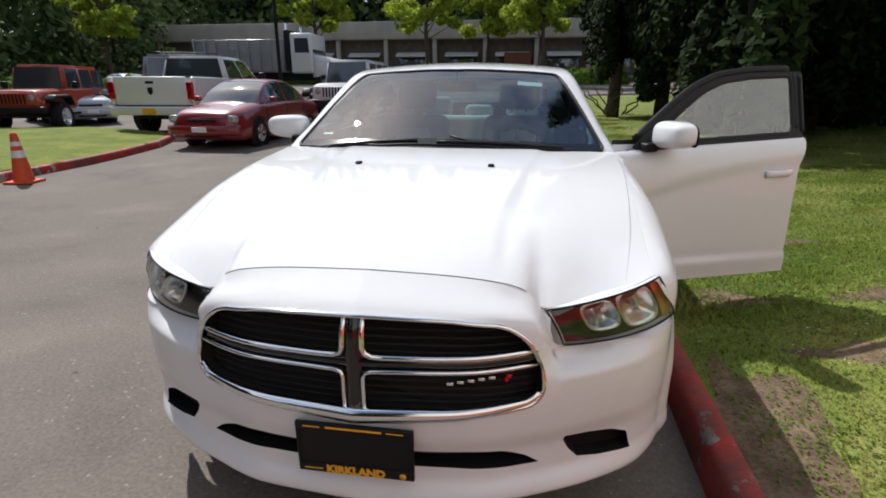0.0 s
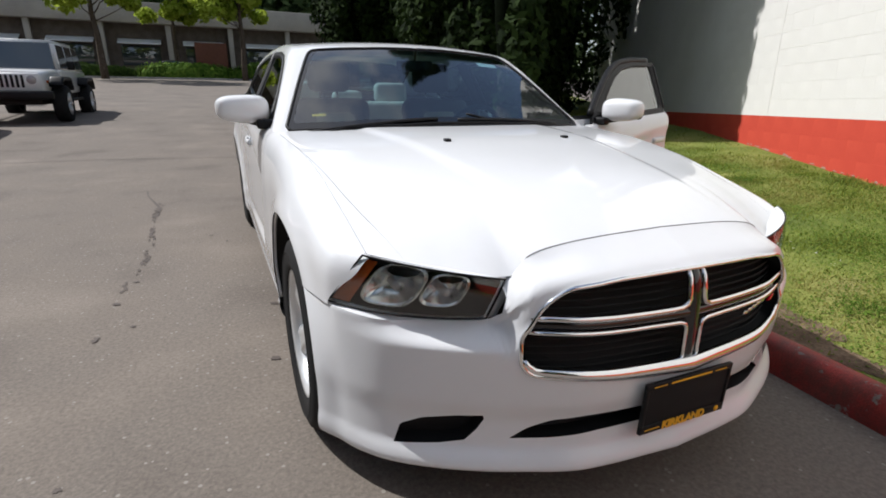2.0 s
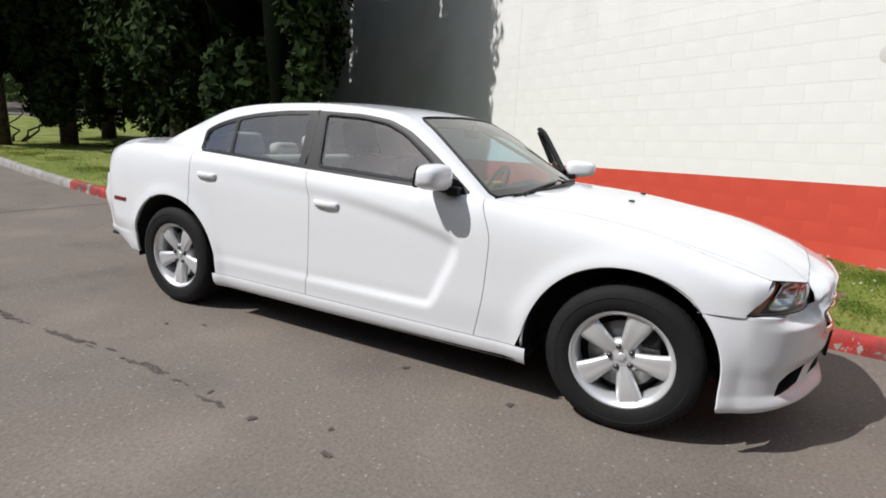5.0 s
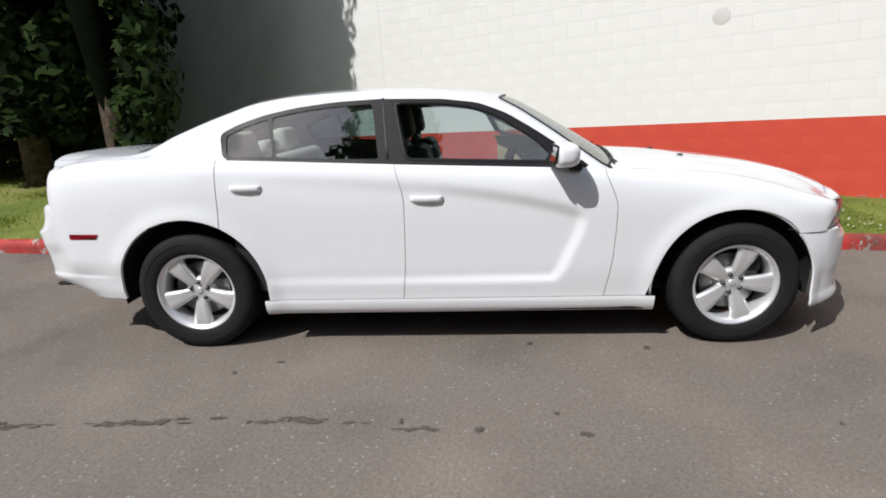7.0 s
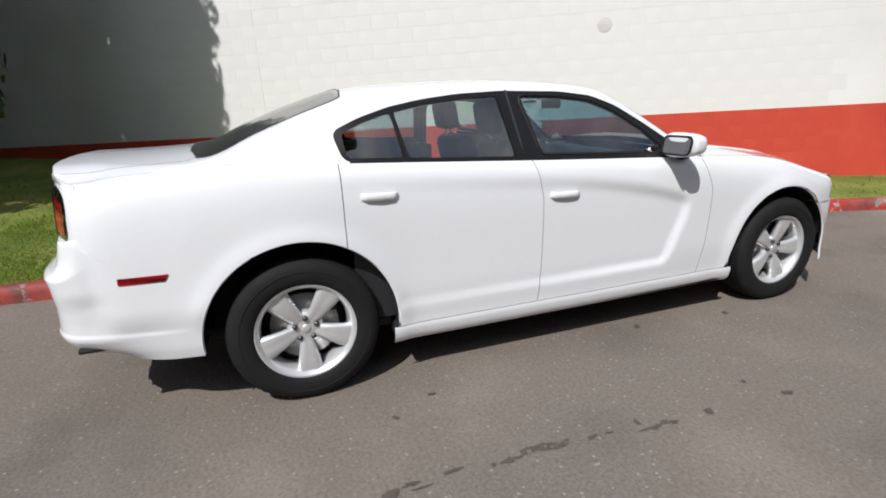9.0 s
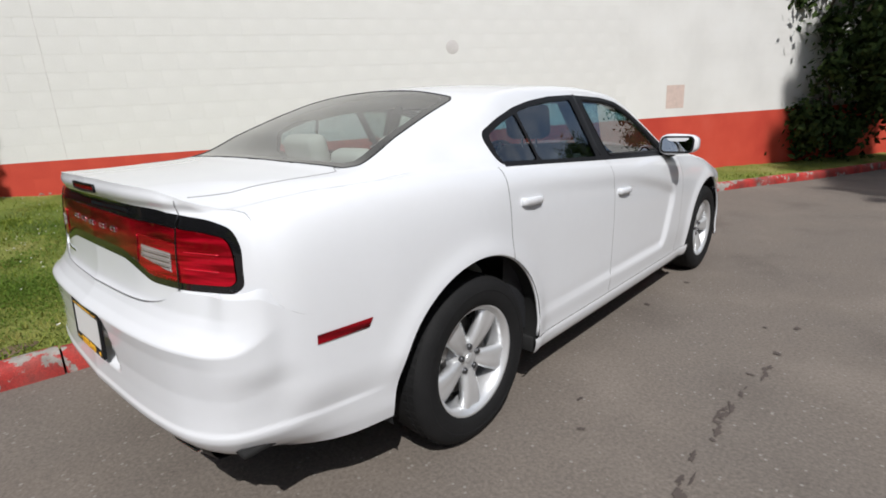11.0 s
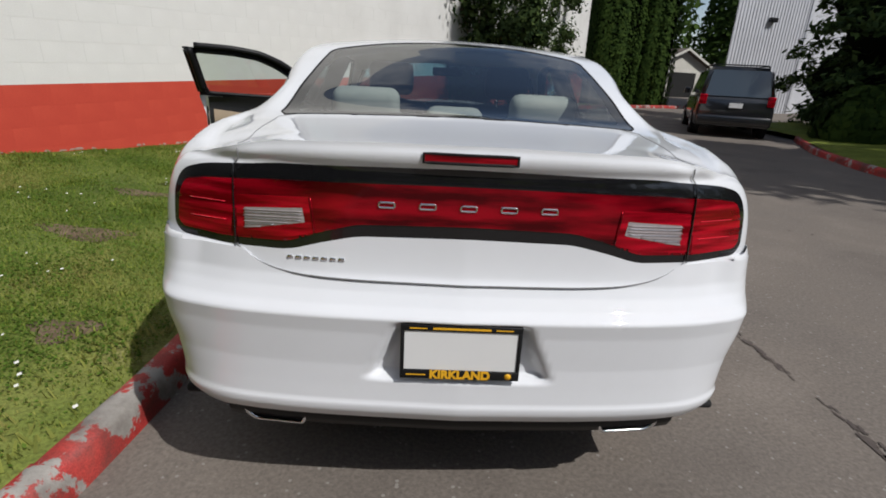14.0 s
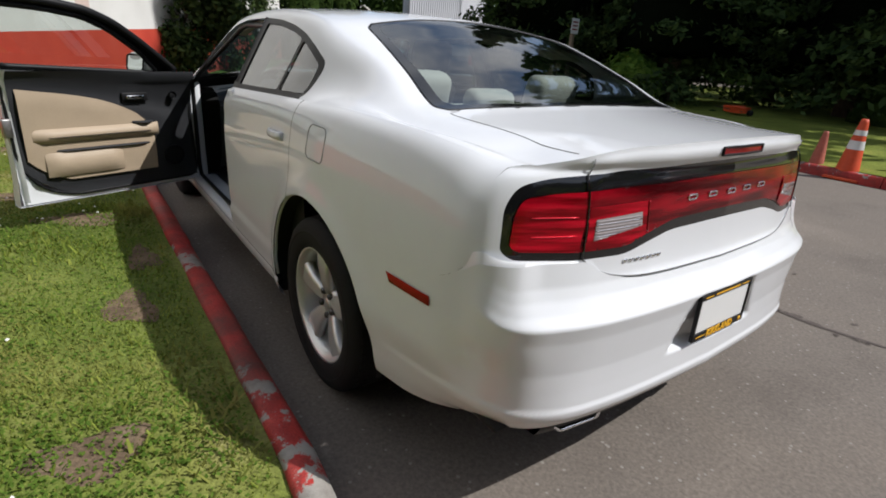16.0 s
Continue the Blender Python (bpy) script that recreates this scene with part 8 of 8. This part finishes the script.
dump_truck("grey dump truck with a white cab on the far road", G(-15.4, 31.0), -90).scale = (1.1, 1.1, 1.2)

# ---- traffic cones ----
CONE = mat("cone_orange", (.62, .075, .02), .55, grain=.12, scale=30)
CONE_OLD = mat("cone_faded", (.42, .12, .08), .7, grain=.25, scale=25)
BAND = mat("cone_band", (.70, .70, .68), .35, grain=.1, scale=40)


def cone(place, turn, m, banded, label, size=1.0):
    c = thing("traffic_cone", label, "traffic cone", "traffic cones")
    c.matrix_basis = pose(*place, *turn) @ Matrix.Scale(size, 4)
    part("base", box_bm((-.18, -.18, 0), (.18, .18, .035), .012), m, c)
    part("body", lathe([(.135, .03), (.125, .06), (.045, .66), (.035, .70), (.022, .705), (.018, .66)], 26), m, c)
    if banded:
        for z0, z1 in ((.36, .46), (.52, .58)):
            r = lambda z: .125 - (z - .06) * .1333 + .002
            part("reflective_band", lathe([(r(z0), z0), (r(z1), z1)], 26), BAND, c)
    return c


cone((-6.62, 4.3, .004), (0, 0, 10), CONE, True, "orange traffic cone with a white band")
cone((-7.17, 2.36, .004), (0, 0, 0), CONE, True, "orange traffic cone with two white bands", 1.18)
cone((-7.26, 1.94, .004), (0, 0, 20), CONE_OLD, False, "faded plain traffic cone", .85)
cone((-8.0, 3.2, .15), (78, 10, 40), CONE_OLD, False, "faded traffic cone lying on its side")
# orange barrow left on the grass
br = thing("barrow", "orange plastic barrow lying on the grass", "barrow", "", (-12.6, -1.9, .25))
br.scale = (.6, .6, .6)
part("tray", hull([(-.45, .20, .28, .10, .34, .03), (.1, .26, .36, .06, .36, .03), (.5, .2, .28, .10, .32, .03)]), CONE, br)
part("wheel", lathe([(0, -.03), (.13, -.03), (.13, .03), (0, .03)], 18, "x"), RUBBER, br).location = (0, .62, .13)
for s in (-1, 1):
    part("handle", tube([(s * .22, .4, .16), (s * .26, -.8, .26)], .018, 6), BARK, br)

# ---- posts and signs ----
WOOD = mat("weathered_wood", (.20, .15, .10), .85, grain=.25, bump=.002, scale=40)
def sign_post(place, h, label, m_sign, lean=0):
    s = thing("sign_post", label, "sign", "", place)
    part("post", box_bm((-.05, -.05, -.1), (.05, .05, h), .008), WOOD, s)
    part("board", box_bm((-.16, .05, h - .42), (.16, .062, h), .006), m_sign, s, smooth=False)
    for k, z in enumerate((h - .10, h - .20, h - .30)):
        part("print_bar", box_bm((-.11, .0625, z - .02), (.11, .064, z + .02)), WHITE_PLATE if m_sign is not BAND else P_RED, s, smooth=False)
    return s


sign_post((-6.9, -18.3, .3), 1.5, "small red sign on a wooden post", RED_LENS)
sign_post((-11.0, -6.4, .2), 2.2, "pale sign on a leaning wooden post", BAND)
hy = thing("hydrant", "yellow fire hydrant beside the clipped hedge", "hydrant", "", (-9.0, -20.9, .25))
part("barrel", lathe([(0, .75), (.08, .72), (.13, .62), (.11, .58), (.11, .1), (.16, .08), (.16, 0)], 18), YELLOW, hy)
part("outlet", lathe([(0, -.2), (.06, -.2), (.06, .2), (0, .2)], 14, "y"), YELLOW, hy).location = (0, 0, .45)
lp = thing("street_lamp", "dark lamp post in the parking lot", "lamp post", "", G(-12.2, 24.5))
part("pole", tube([(0, 0, 0), (0, 0, 9)], lambda t: .10 - .03 * t, 10), BLACK, lp)
part("base", lathe([(0, .5), (.2, .5), (.22, 0)], 16), CONCRETE, lp)
part("lamp_head", box_bm((-.2, -.15, 8.9), (.6, .15, 9.05), .03), BLACK, lp)

# ---- far buildings ----
FASCIA = noise_mat("fascia", [(.3, (.36, .32, .28)), (.6, (.43, .39, .34)), (.8, (.48, .44, .39))], .6, .85, .004, 20)[0]
BRICK_DARK = noise_mat("dark_brick", [(.3, (.09, .072, .06)), (.7, (.15, .12, .10))], 1.5, .9, .004, 30)[0]
CREAM_PAINT = noise_mat("cream_siding", [(.3, (.52, .50, .44)), (.7, (.60, .58, .52))], 1.2, .8, .003, 40)[0]
METAL = noise_mat("ribbed_metal", [(.3, (.50, .51, .54)), (.7, (.58, .59, .62))], .8, .5, .002, 30)[0]
far = thing("warehouse", "long low brown building with white awnings", "building", "", (0, 64, float(rise(62))))
part("wall", box_bm((-62, 0, -1), (16, 12, 5.2)), BRICK_DARK, far, smooth=False)
part("roof_fascia", box_bm((-62.6, -1.2, 5.0), (16.6, 12.5, 7.0), .05), FASCIA, far)
for k in range(12):
    x = -58 + k * 6.1
    part("awning", prism([(-.9, 3.0), (.2, 3.5), (.2, 3.62), (-.9, 3.12)], 4.0, "x", x), BAND, far, smooth=False)
    part("window", box_bm((x + .2, -.06, .9), (x + 3.8, .02, 2.9), .03), WINDOW, far)
    part("column", box_bm((x + 4.6, -.9, -.5), (x + 5.1, -.4, 5.0), .03), FASCIA, far)
part("entrance_wall", box_bm((-2, -1.0, -.5), (1.2, -.3, 3.4), .03), mat("rust_panel", (.16, .06, .035), .8, grain=.2, scale=4), far)
fk = tagged(part("kerb_beyond", box_bm((-40, 47.3, float(rise(47)) - .1), (13, 47.5, float(rise(47)) + .16), .02), CONCRETE), "pale concrete kerb before the far planting", "kerb", kind="structure")

shed = thing("metal_shed", "tall white ribbed metal building", "building", "", (-15.6, -20.3, 0), 200.5)
part("wall", prism([(-2.4, 0), (2.4, 0), (9, 2.2), (9, 8), (5.4, 6.6)], 9.8, "z", -.3), METAL, shed, smooth=False)
for k in range(24):
    part("rib", box_bm((-2.38 + k * .2, -.035, -.3), (-2.31 + k * .2, .0, 9.5), .008), METAL, shed)
part("wall_lamp", box_bm((-.35, -.25, 4.3), (.05, -.03, 4.5), .03), BLACK, shed)
part("trim", box_bm((2.36, -.06, -.3), (2.52, .1, 9.5), .01), METAL, shed)

house = thing("house", "cream garage with a gabled roof and open door", "building", "", (-19.0, -36.0, .2), 205)
part("wall", prism([(-2.7, 0), (2.7, 0), (2.7, 2.6), (0, 3.7), (-2.7, 2.6)], 7, "y", 0), CREAM_PAINT, house, smooth=False)
for s in (-1, 1):
    part("roof", prism([(s * 3.1, 2.42), (0, 3.68), (0, 3.84), (s * 3.1, 2.56)], 7.8, "y", -.4), BRICK_DARK, house, smooth=False)
    part("roof_trim", prism([(s * 3.15, 2.40), (0, 3.70), (0, 3.86), (s * 3.15, 2.58)], .06, "y", -.44), CREAM_PAINT, house, smooth=False)
# a dark plate paints the shade inside the doorway; no hole is cut
part("garage_opening", box_bm((-1.3, -.03, 0), (1.7, .05, 2.1)), DARK, house, smooth=False)
part("door_frame", box_bm((-1.45, -.05, 0), (-1.3, .02, 2.2), .01), CREAM_PAINT, house)
